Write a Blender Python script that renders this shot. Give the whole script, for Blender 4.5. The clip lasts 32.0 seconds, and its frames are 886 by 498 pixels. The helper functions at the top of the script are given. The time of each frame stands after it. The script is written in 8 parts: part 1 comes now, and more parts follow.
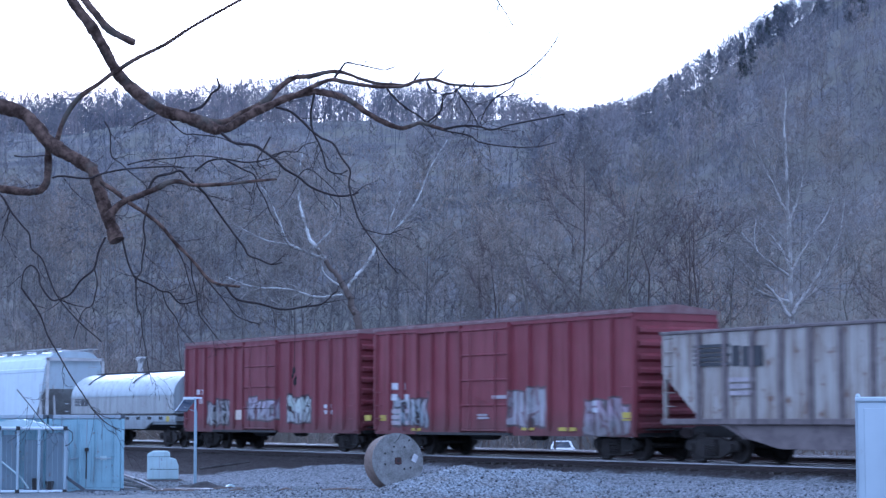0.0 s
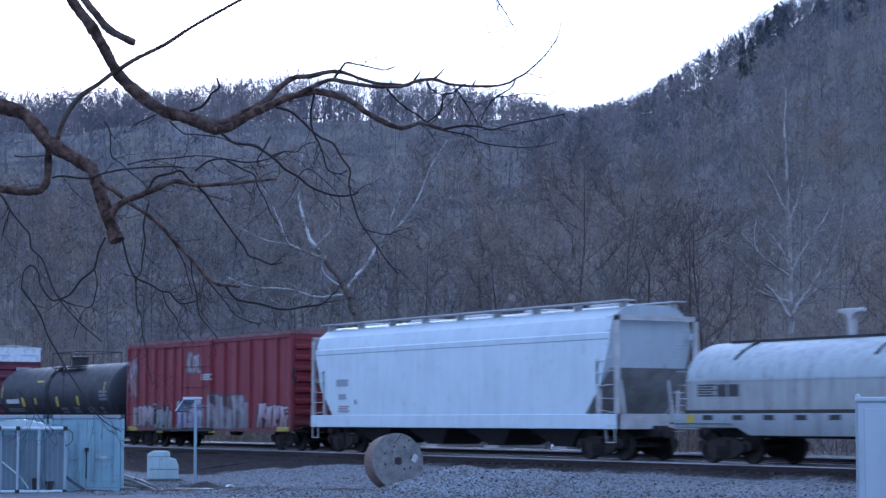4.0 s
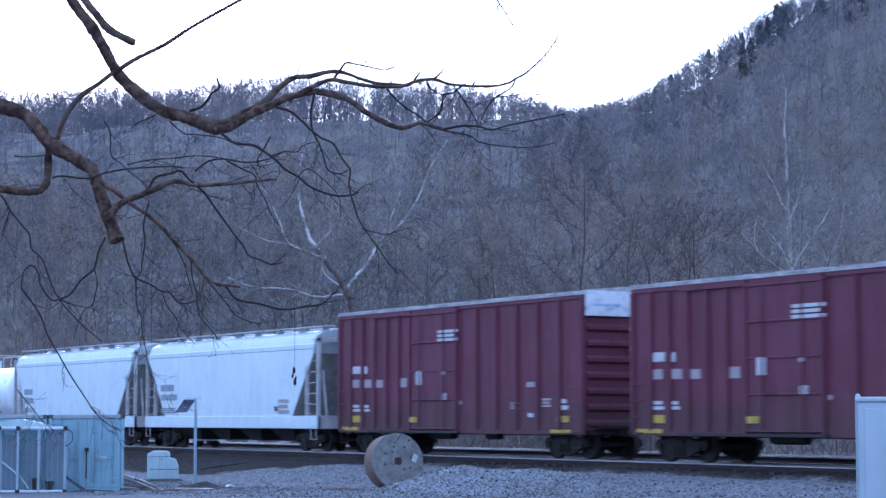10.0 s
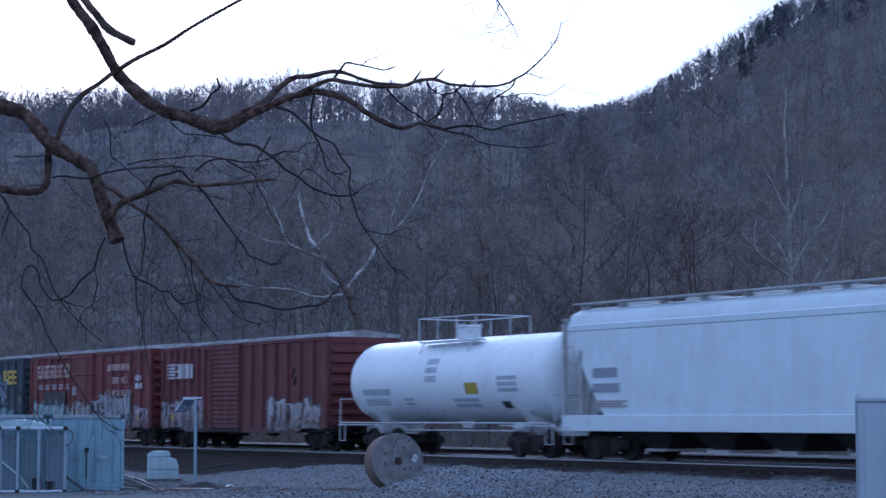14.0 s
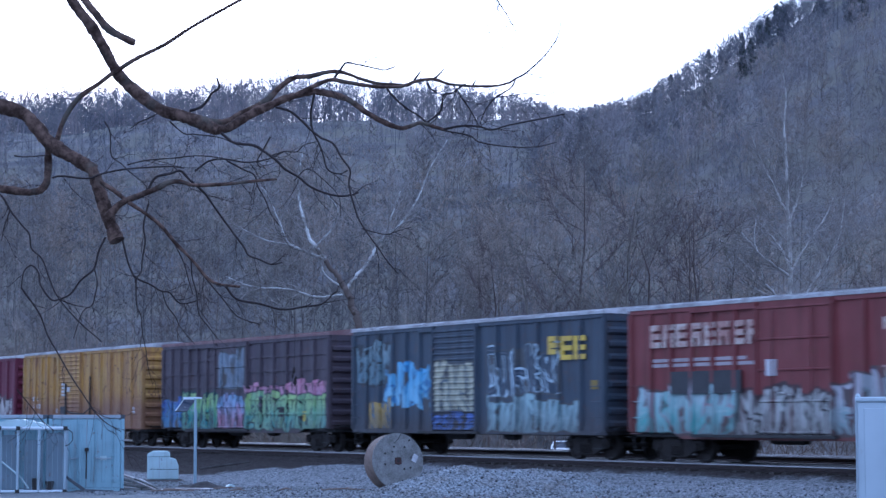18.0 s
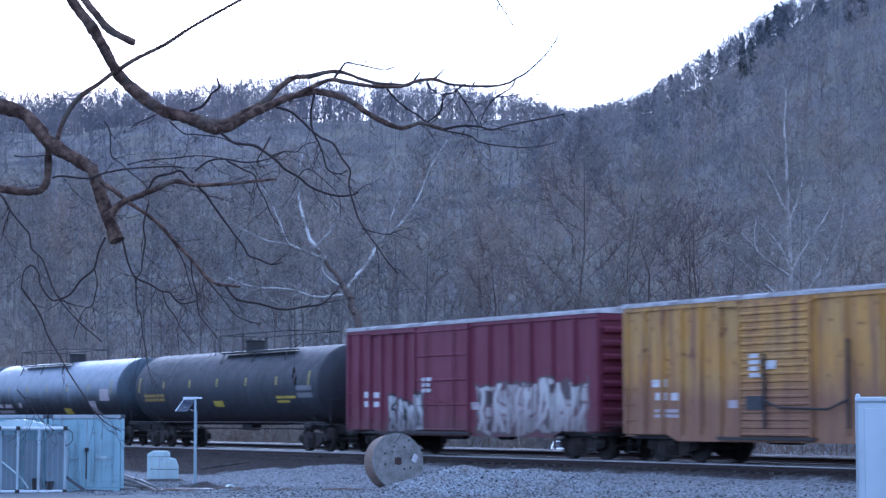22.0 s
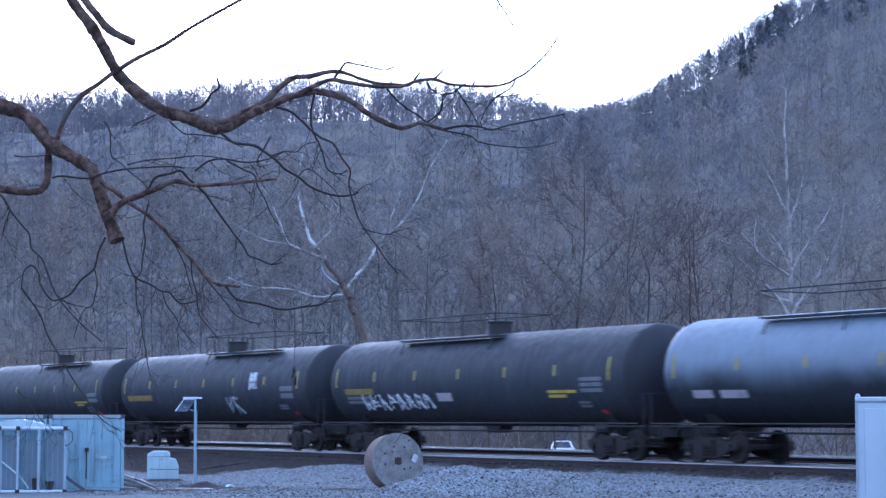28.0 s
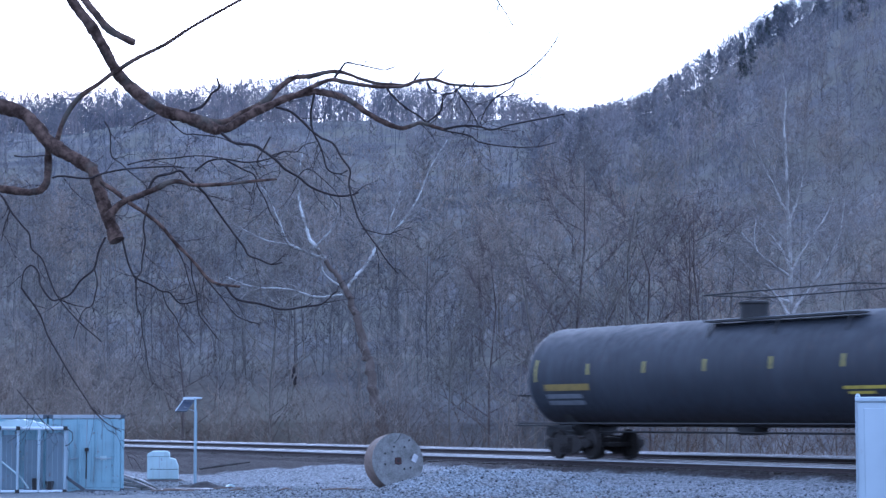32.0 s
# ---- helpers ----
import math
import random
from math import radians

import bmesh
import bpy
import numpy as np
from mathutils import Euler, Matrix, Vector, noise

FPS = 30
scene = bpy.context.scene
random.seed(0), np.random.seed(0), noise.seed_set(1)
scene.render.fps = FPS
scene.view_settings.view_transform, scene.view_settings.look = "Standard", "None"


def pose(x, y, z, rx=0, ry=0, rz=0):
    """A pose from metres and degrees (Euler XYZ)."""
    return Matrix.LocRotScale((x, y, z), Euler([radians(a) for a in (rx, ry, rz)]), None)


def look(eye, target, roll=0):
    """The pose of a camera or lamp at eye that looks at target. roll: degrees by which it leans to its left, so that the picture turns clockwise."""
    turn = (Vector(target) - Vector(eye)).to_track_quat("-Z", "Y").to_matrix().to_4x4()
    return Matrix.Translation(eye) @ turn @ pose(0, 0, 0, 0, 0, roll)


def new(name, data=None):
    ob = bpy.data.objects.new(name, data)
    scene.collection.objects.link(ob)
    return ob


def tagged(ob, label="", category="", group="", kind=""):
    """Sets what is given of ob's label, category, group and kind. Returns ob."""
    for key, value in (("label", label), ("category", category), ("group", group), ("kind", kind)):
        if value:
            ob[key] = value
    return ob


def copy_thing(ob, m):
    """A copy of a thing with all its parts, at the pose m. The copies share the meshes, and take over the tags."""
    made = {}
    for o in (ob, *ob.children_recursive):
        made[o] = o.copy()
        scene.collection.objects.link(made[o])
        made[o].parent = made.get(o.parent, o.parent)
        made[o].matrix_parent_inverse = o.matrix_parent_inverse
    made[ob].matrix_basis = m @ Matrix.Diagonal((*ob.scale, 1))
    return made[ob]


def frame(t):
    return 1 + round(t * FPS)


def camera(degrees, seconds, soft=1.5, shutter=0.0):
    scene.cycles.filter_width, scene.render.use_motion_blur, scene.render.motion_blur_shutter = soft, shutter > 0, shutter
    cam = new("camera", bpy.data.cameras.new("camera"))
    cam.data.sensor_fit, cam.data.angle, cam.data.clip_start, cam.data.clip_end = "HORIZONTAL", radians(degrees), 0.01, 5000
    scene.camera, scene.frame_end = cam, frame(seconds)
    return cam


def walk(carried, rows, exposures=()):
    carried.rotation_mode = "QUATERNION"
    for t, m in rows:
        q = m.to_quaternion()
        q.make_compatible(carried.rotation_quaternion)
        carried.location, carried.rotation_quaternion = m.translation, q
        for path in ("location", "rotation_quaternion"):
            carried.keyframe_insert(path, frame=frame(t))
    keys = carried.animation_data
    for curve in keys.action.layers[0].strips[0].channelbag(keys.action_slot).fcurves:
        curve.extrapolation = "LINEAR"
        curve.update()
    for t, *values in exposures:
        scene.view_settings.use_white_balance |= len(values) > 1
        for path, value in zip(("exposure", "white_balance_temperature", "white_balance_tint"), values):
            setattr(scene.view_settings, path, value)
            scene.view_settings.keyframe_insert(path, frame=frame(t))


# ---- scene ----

# World: x runs along the track the way the train goes, y away from the camera, z = 0 on the rail head.
EYE = Vector((0.0, -36.953, 1.249))
YAW = radians(58.9995)
AHEAD = Vector((-math.sin(YAW), math.cos(YAW), 0))
RIGHT = Vector((math.cos(YAW), math.sin(YAW), 0))
cam = camera(24.907, 32.0, soft=1.45, shutter=0.5)
# the clip's camera closes down while the pale wagons pass
EXPOSURE = [(0, 0.7), (1, 0.7), (2, 0.5), (3, 0.08), (6, 0.3), (7, 0.62), (8, 0.62), (9, 0.62), (10, 0.5), (11, 0.05), (12, -0.28), (13, -0.42), (14, -0.45), (17, 0.35), (19, 0.4), (21, 0.55), (24, 0.65), (32, 0.7)]
SHOT = look(EYE, EYE + AHEAD + Vector((0, 0, math.tan(radians(4.846)))))
walk(cam, [(0, SHOT), (32, SHOT)], exposures=[(t, e, 4300, 18) for t, e in EXPOSURE])


def plan(right, ahead, z=0.0):
    """A place by metres to the right of the tripod and ahead of it."""
    p = EYE + RIGHT * right + AHEAD * ahead
    return Vector((p.x, p.y, z))


# ---- world and sun: thin bright cloud, the low sun behind the ridge ahead ----
SUN_UP = 13.0
sun_way = AHEAD * math.cos(radians(12)) - RIGHT * math.sin(radians(12))
world = bpy.data.worlds.new("sky")
scene.world = world
world.use_nodes = True
wn = world.node_tree.nodes
sky = wn.new("ShaderNodeTexSky")
sky.sky_type, sky.sun_disc = "NISHITA", False
sky.sun_elevation = radians(SUN_UP)
sky.sun_rotation = math.atan2(sun_way.x, sun_way.y)
sky.air_density, sky.dust_density, sky.ozone_density = 1.0, 3.0, 1.0
# a veil of thin white cloud over the whole sky, with faint thinner places
wl = world.node_tree.links.new
tex, veil, cover = wn.new("ShaderNodeTexNoise"), wn.new("ShaderNodeMix"), wn.new("ShaderNodeMapRange")
place = wn.new("ShaderNodeTexCoord")
wl(place.outputs["Generated"], tex.inputs["Vector"])
tex.inputs["Scale"].default_value, tex.inputs["Detail"].default_value = 2.2, 5.0
wl(tex.outputs[0], cover.inputs[0])
for k, value in enumerate((0.35, 0.65, 0.6, 0.88)):
    cover.inputs[k + 1].default_value = value
veil.data_type = "RGBA"
wl(cover.outputs[0], veil.inputs[0])
wl(sky.outputs[0], veil.inputs[6])
veil.inputs[7].default_value = (7.6, 7.7, 7.9, 1)
wl(veil.outputs[2], wn["Background"].inputs[0])
wn["Background"].inputs[1].default_value = 0.15
lamp = bpy.data.lights.new("sun", "SUN")
lamp.energy, lamp.angle, lamp.color = 0.6, radians(20), (1.0, 0.95, 0.9)
sun = new("sun", lamp)
sun.matrix_world = look((0, 0, 50), Vector((0, 0, 50)) - sun_way * math.cos(radians(SUN_UP)) - Vector((0, 0, math.sin(radians(SUN_UP)))))


# ---- mesh and material helpers ----
class Shape:
    """Vertices and faces of one mesh."""

    def __init__(self):
        self.v, self.f = [], []

    def add(self, verts, faces):
        n = len(self.v)
        self.v += [tuple(p) for p in verts]
        self.f += [tuple(i + n for i in f) for f in faces]
        return self

    def box(self, x0, x1, y0, y1, z0, z1):
        return self.add([(x, y, z) for x in (x0, x1) for y in (y0, y1) for z in (z0, z1)],
                        [(0, 1, 3, 2), (4, 6, 7, 5), (0, 4, 5, 1), (2, 3, 7, 6), (0, 2, 6, 4), (1, 5, 7, 3)])

    def tube(self, path, radii, n=6, caps=True, twist=0.0):
        path = [Vector(p) for p in path]
        if not hasattr(radii, "__len__"):
            radii = [radii] * len(path)
        rings, side = [], None
        for i, p in enumerate(path):
            d = (path[min(i + 1, len(path) - 1)] - path[max(i - 1, 0)]).normalized()
            if side is None:
                side = d.orthogonal().normalized()
            side = (side - d * side.dot(d)).normalized()
            other = d.cross(side)
            rings += [p + (side * math.cos(a) + other * math.sin(a)) * radii[i]
                      for a in (twist + 2 * math.pi * k / n for k in range(n))]
        faces = [(i * n + k, i * n + (k + 1) % n, (i + 1) * n + (k + 1) % n, (i + 1) * n + k)
                 for i in range(len(path) - 1) for k in range(n)]
        if caps:
            faces += [tuple(reversed(range(n))), tuple((len(path) - 1) * n + k for k in range(n))]
        return self.add(rings, faces)

    def prism(self, profile, x0, x1, axis="x"):
        """A closed outline (two numbers a point) pushed along an axis."""
        n = len(profile)
        def at(a, b, s):
            return (s, a, b) if axis == "x" else (a, s, b) if axis == "y" else (a, b, s)
        v = [at(a, b, x0) for a, b in profile] + [at(a, b, x1) for a, b in profile]
        f = [(k, (k + 1) % n, n + (k + 1) % n, n + k) for k in range(n)]
        f += [tuple(reversed(range(n))), tuple(range(n, 2 * n))]
        return self.add(v, f)

    def lathe(self, outline, n=24, axis="x", centre=(0, 0, 0)):
        """An outline (along, radius) turned round an axis; radius 0 closes it."""
        c = Vector(centre)
        start, rings = len(self.v), []
        for s, r in outline:
            ring = []
            for k in range(n if r > 1e-6 else 1):
                a = 2 * math.pi * k / n
                q = (s, r * math.cos(a), r * math.sin(a))
                p = q if axis == "x" else (q[1], q[0], q[2]) if axis == "y" else (q[1], q[2], q[0])
                ring.append(len(self.v))
                self.v.append(tuple(c + Vector(p)))
            rings.append(ring)
        for a, b in zip(rings, rings[1:]):
            for k in range(n):
                if len(a) > 1 and len(b) > 1:
                    self.f.append((a[k], a[(k + 1) % n], b[(k + 1) % n], b[k]))
                elif len(a) > 1:
                    self.f.append((a[k], a[(k + 1) % n], b[0]))
                elif len(b) > 1:
                    self.f.append((a[0], b[(k + 1) % n], b[k]))
        return self

    def mesh(self, name, material, bevel=0.0, smooth=None):
        me = bpy.data.meshes.new(name)
        me.from_pydata(self.v, [], self.f)
        bm = bmesh.new()
        bm.from_mesh(me)
        bmesh.ops.recalc_face_normals(bm, faces=bm.faces)
        if bevel:
            sharp = [e for e in bm.edges if len(e.link_faces) == 2 and e.calc_face_angle(0) > 0.6]
            bmesh.ops.bevel(bm, geom=sharp, offset=bevel, segments=1, affect="EDGES")
        bm.to_mesh(me)
        bm.free()
        if smooth is not None:
            me.shade_smooth()
            me.set_sharp_from_angle(angle=radians(smooth))
        me.materials.append(material)
        return me


def raw_mesh(name, verts, faces, material, smooth=False):
    """A big mesh from numpy arrays of vertices and of quads or triangles."""
    me = bpy.data.meshes.new(name)
    k = faces.shape[1]
    me.vertices.add(len(verts))
    me.vertices.foreach_set("co", np.ascontiguousarray(verts, dtype=np.float32).ravel())
    me.loops.add(faces.size)
    me.loops.foreach_set("vertex_index", np.ascontiguousarray(faces, dtype=np.int32).ravel())
    me.polygons.add(len(faces))
    me.polygons.foreach_set("loop_start", np.arange(0, faces.size, k, dtype=np.int32))
    me.update(calc_edges=True)
    me.validate()
    if smooth:
        me.shade_smooth()
    me.materials.append(material)
    return me


def part(name, shape, material, parent, label="", bevel=0.0, smooth=None):
    ob = new(name, shape.mesh(name, material, bevel, smooth) if isinstance(shape, Shape) else shape)
    ob.parent = parent
    return tagged(ob, label)


def thing(name, label, category, group="", kind="", m=None):
    ob = tagged(new(name), label, category, group, kind)
    ob.empty_display_size = 0.2
    if m is not None:
        ob.matrix_world = m
    return ob


class Nodes:
    """Short hand for a node material."""

    def __init__(self, name, group=None):
        if group:
            self.t = group
        else:
            self.mat = bpy.data.materials.new(name)
            self.mat.use_nodes = True
            self.t = self.mat.node_tree
            self.bsdf = self.t.nodes["Principled BSDF"]
        self.coord = self.t.nodes.new("ShaderNodeTexCoord").outputs["Object"]

    def put(self, socket, value):
        if isinstance(value, bpy.types.NodeSocket):
            self.t.links.new(value, socket)
        elif isinstance(value, (tuple, list)) and len(value) == 3 and socket.type == "RGBA":
            socket.default_value = (*value, 1)
        else:
            socket.default_value = value

    def math(self, op, *values, clamp=False):
        n = self.t.nodes.new("ShaderNodeMath")
        n.operation, n.use_clamp = op, clamp
        for s, v in zip(n.inputs, values):
            self.put(s, v)
        return n.outputs[0]

    def mix(self, fac, a, b, blend="MIX"):
        n = self.t.nodes.new("ShaderNodeMix")
        n.data_type, n.blend_type = "RGBA", blend
        self.put(n.inputs[0], fac), self.put(n.inputs[6], a), self.put(n.inputs[7], b)
        return n.outputs[2]

    def scaled(self, sx, sy, sz, ox=0.0, oy=0.0, oz=0.0, vec=None):
        n = self.t.nodes.new("ShaderNodeMapping")
        self.put(n.inputs[0], vec or self.coord)
        n.inputs[1].default_value, n.inputs[3].default_value = (ox, oy, oz), (sx, sy, sz)
        return n.outputs[0]

    def noise(self, vec, scale, detail=4.0, rough=0.55, colour=False):
        n = self.t.nodes.new("ShaderNodeTexNoise")
        self.put(n.inputs["Vector"], vec)
        n.inputs["Scale"].default_value, n.inputs["Detail"].default_value, n.inputs["Roughness"].default_value = scale, detail, rough
        return n.outputs[1 if colour else 0]

    def cells(self, vec, scale, feature="F1", output=0):
        n = self.t.nodes.new("ShaderNodeTexVoronoi")
        n.feature = feature
        self.put(n.inputs["Vector"], vec)
        n.inputs["Scale"].default_value = scale
        return n.outputs[output]

    def dice(self, value):
        """Three random numbers for a number."""
        n = self.t.nodes.new("ShaderNodeTexWhiteNoise")
        n.noise_dimensions = "1D"
        self.put(n.inputs["W"], value)
        return self.xyz(n.outputs["Color"])

    def vector(self, a, b):
        n = self.t.nodes.new("ShaderNodeCombineXYZ")
        self.put(n.inputs[0], a), self.put(n.inputs[1], b)
        return n.outputs[0]

    def vec(self, op, a, b, scale=None):
        n = self.t.nodes.new("ShaderNodeVectorMath")
        n.operation = op
        self.put(n.inputs[0], a)
        if b is not None:
            self.put(n.inputs[1], b)
        if scale is not None:
            self.put(n.inputs[3], scale)
        return n.outputs[1 if op in ("DOT_PRODUCT", "LENGTH") else 0]

    def reach(self, p, a, b):
        """How far p is from the line a to b."""
        pa, ba = self.vec("SUBTRACT", p, a), self.vec("SUBTRACT", b, a)
        h = self.math("DIVIDE", self.vec("DOT_PRODUCT", pa, ba), self.math("ADD", self.vec("DOT_PRODUCT", ba, ba), 1e-5), clamp=True)
        return self.vec("LENGTH", self.vec("SUBTRACT", pa, self.vec("SCALE", ba, None, h)), None)

    def step(self, value, lo, hi, a=0.0, b=1.0):
        n = self.t.nodes.new("ShaderNodeMapRange")
        n.interpolation_type = "SMOOTHSTEP"
        for s, v in zip(n.inputs, (value, lo, hi, a, b)):
            self.put(s, v)
        return n.outputs[0]

    def xyz(self, vec=None):
        n = self.t.nodes.new("ShaderNodeSeparateXYZ")
        self.put(n.inputs[0], vec or self.coord)
        return n.outputs

    def ramp(self, value, *stops):
        n = self.t.nodes.new("ShaderNodeValToRGB")
        self.put(n.inputs[0], value)
        while len(n.color_ramp.elements) < len(stops):
            n.color_ramp.elements.new(0.5)
        for e, (p, c) in zip(n.color_ramp.elements, stops):
            e.position, e.color = p, (*c, 1)
        return n.outputs[0]

    def random(self, island=False):
        n = self.t.nodes.new("ShaderNodeNewGeometry" if island else "ShaderNodeObjectInfo")
        return n.outputs["Random Per Island" if island else "Random"]

    def done(self, colour, rough=0.6, metal=0.0, bump=None, strength=0.3, distance=0.01, spec=0.5):
        self.put(self.bsdf.inputs["Base Color"], colour)
        self.put(self.bsdf.inputs["Roughness"], rough)
        self.put(self.bsdf.inputs["Metallic"], metal)
        self.put(self.bsdf.inputs["Specular IOR Level"], spec)
        if bump is not None:
            n = self.t.nodes.new("ShaderNodeBump")
            self.put(n.inputs["Height"], bump)
            n.inputs["Strength"].default_value, n.inputs["Distance"].default_value = strength, distance
            self.put(self.bsdf.inputs["Normal"], n.outputs[0])
        return self.mat


def speckled(name, a, b, scale, rough=0.7, metal=0.0, bump=0.2, distance=0.01, island=0.0, spec=0.5, patch=0.0):
    """Two tones mixed by noise at two scales, with a fine relief."""
    n = Nodes(name)
    big, fine = n.noise(n.coord, scale, 3), n.noise(n.coord, scale * 9, 4)
    fac = n.step(n.math("ADD", n.math("MULTIPLY", big, 0.6), n.math("MULTIPLY", fine, 0.4)), 0.35, 0.65)
    col = n.mix(fac, a, b)
    if island:
        col = n.mix(n.math("MULTIPLY", n.random(True), island), col, tuple(c * 0.35 for c in a))
    if patch:
        stand = n.step(n.noise(n.coord, patch, 4, 0.6), 0.40, 0.60)
        col = n.mix(stand, n.mix(1.0, col, (0.56, 0.58, 0.63), "MULTIPLY"), n.mix(1.0, col, (1.14, 1.06, 1.0), "MULTIPLY"))
        col = n.mix(n.step(n.noise(n.coord, patch * 5, 4, 0.6), 0.42, 0.60), n.mix(1.0, col, (0.74, 0.74, 0.76), "MULTIPLY"), col)
        col = n.mix(n.step(n.noise(n.coord, patch * 3.1, 3, 0.6), 0.45, 0.62), col, n.mix(1.0, col, (1.1, 1.02, 0.93), "MULTIPLY"))
    return n.done(col, n.step(fine, 0.2, 0.8, rough - 0.1, min(1, rough + 0.1)), metal, fine, bump, distance, spec)


def sprayed_letters():
    """A node group: a row of fat sprayed letters of uneven height, a stem and three strokes each, with outline, shaded fill and bright core."""
    t = bpy.data.node_groups.new("sprayed_letters", "ShaderNodeTree")
    for key in ("Paint", "Fill", "Second", "Edge", "Dark", "Bright", "Cloud", "Mist"):
        t.interface.new_socket(name=key, in_out="INPUT", socket_type="NodeSocketColor")
    for key in ("Worn", "From", "To", "Bottom", "Top", "Wide", "Tall", "Thick", "Slant", "Wild", "Grain", "Seed"):
        t.interface.new_socket(name=key, in_out="INPUT", socket_type="NodeSocketFloat")
    t.interface.new_socket(name="Paint", in_out="OUTPUT", socket_type="NodeSocketColor")
    n = Nodes("sprayed_letters", t)
    q = t.nodes.new("NodeGroupInput").outputs
    end = t.nodes.new("NodeGroupOutput").inputs
    add, sub, mul = (lambda a, b: n.math("ADD", a, b)), (lambda a, b: n.math("SUBTRACT", a, b)), (lambda a, b: n.math("MULTIPLY", a, b))
    x, y, z = n.xyz()
    warp = t.nodes.new("ShaderNodeTexNoise")
    warp.inputs["Detail"].default_value = 3.0
    n.put(warp.inputs["Scale"], q["Grain"])
    n.put(warp.inputs["Vector"], n.vec("ADD", n.coord, n.vector(0.0, q["Seed"])))
    wx, wy, wz = n.xyz(warp.outputs[1])
    gx = add(x, mul(sub(wx, 0.5), q["Wild"]))
    gz = add(z, mul(sub(wz, 0.5), mul(q["Wild"], 0.9)))
    v = n.math("DIVIDE", sub(gz, q["Bottom"]), q["Tall"])
    u = n.math("DIVIDE", add(sub(gx, q["From"]), mul(v, q["Slant"])), q["Wide"])
    cell, fu = n.math("FLOOR", u), n.math("FRACT", u)
    hop, hue, odd = n.dice(add(cell, mul(q["Seed"], 4.7)))
    top = add(gz, mul(mul(hop, 0.25), q["Tall"]))
    spot = n.vector(mul(fu, q["Wide"]), mul(add(v, mul(hop, 0.14)), q["Tall"]))
    far = None
    for k in range(4):
        r, g, b = n.dice(add(mul(cell, 5.0), add(q["Seed"], 71.9 * k + 0.37)))
        def rung(value):
            return mul(add(mul(n.math("FLOOR", mul(value, 2.999)), 0.38), 0.12), q["Tall"])
        if k == 0:
            a0, a1 = n.vector(mul(q["Wide"], 0.2), mul(q["Tall"], 0.1)), n.vector(mul(add(mul(r, 0.2), 0.12), q["Wide"]), mul(q["Tall"], 0.9))
        elif k == 1:
            a0, a1 = n.vector(mul(q["Wide"], 0.8), rung(r)), n.vector(mul(add(mul(b, 0.25), 0.6), q["Wide"]), rung(g))
        else:
            a0, a1 = n.vector(mul(q["Wide"], 0.2), rung(r)), n.vector(mul(q["Wide"], 0.8), rung(g))
        d = n.reach(spot, a0, a1)
        far = d if far is None else n.math("MINIMUM", far, d)
    far = sub(far, q["Thick"])
    tone = n.xyz(warp.outputs[1])[1]
    fade = add(mul(sub(1.0, v), 0.7), mul(tone, 0.5))
    body = n.mix(n.step(fade, 0.42, 0.82), q["Fill"], q["Second"])
    body = n.mix(mul(n.step(hue, 0.6, 0.65), 0.5), body, q["Mist"])
    body = n.mix(mul(n.step(far, mul(q["Thick"], -0.65), mul(q["Thick"], -0.9)), 0.45), body, q["Bright"])
    spray = n.mix(n.step(tone, 0.46, 0.54), q["Cloud"], q["Mist"])
    spray = n.mix(n.step(far, 0.085, 0.065), spray, q["Edge"])
    spray = n.mix(n.step(far, 0.012, -0.012), spray, body)
    gone = n.math("MAXIMUM", n.step(tone, 0.44, 0.50), n.step(far, 0.05, 0.0))
    def within(by):
        return mul(mul(n.step(gx, add(q["From"], -by), add(q["From"], 0.05 - by)), n.step(gx, add(q["To"], by), add(q["To"], by - 0.05))),
                   mul(n.step(gz, add(q["Bottom"], -by), add(q["Bottom"], 0.05 - by)), n.step(top, add(q["Top"], by), add(q["Top"], by - 0.05))))
    col = n.mix(mul(mul(within(0.07), q["Worn"]), 0.85), q["Paint"], q["Dark"])
    col = n.mix(mul(within(0.0), mul(gone, q["Worn"])), col, spray)
    n.put(end[0], col)
    return t


TAG = sprayed_letters()


def zones(name, cuts, graffiti, *args, **more):
    """The same paint in stretches along the wagon, each with the letters that touch it: (end of the stretch, paint)."""
    out = []
    for a, b in zip([-99] + cuts, cuts + [99]):
        out.append((b, car_paint(name, *args, graffiti=[g for g in graffiti if g[1] > a + 0.05 and g[0] < b - 0.05], **more)))
    return out


def lay_zones(ob, stretches):
    """Cuts a part at the stretches' ends and gives each piece its paint."""
    ob.data.materials.clear()
    for _, m in stretches:
        ob.data.materials.append(m)
    bm = bmesh.new()
    bm.from_mesh(ob.data)
    for end, _ in stretches[:-1]:
        bmesh.ops.bisect_plane(bm, geom=bm.verts[:] + bm.edges[:] + bm.faces[:], plane_co=(end, 0, 0), plane_no=(1, 0, 0))
    for f in bm.faces:
        f.material_index = next(k for k, (end, _) in enumerate(stretches) if f.calc_center_median().x < end)
    bm.to_mesh(ob.data)
    bm.free()


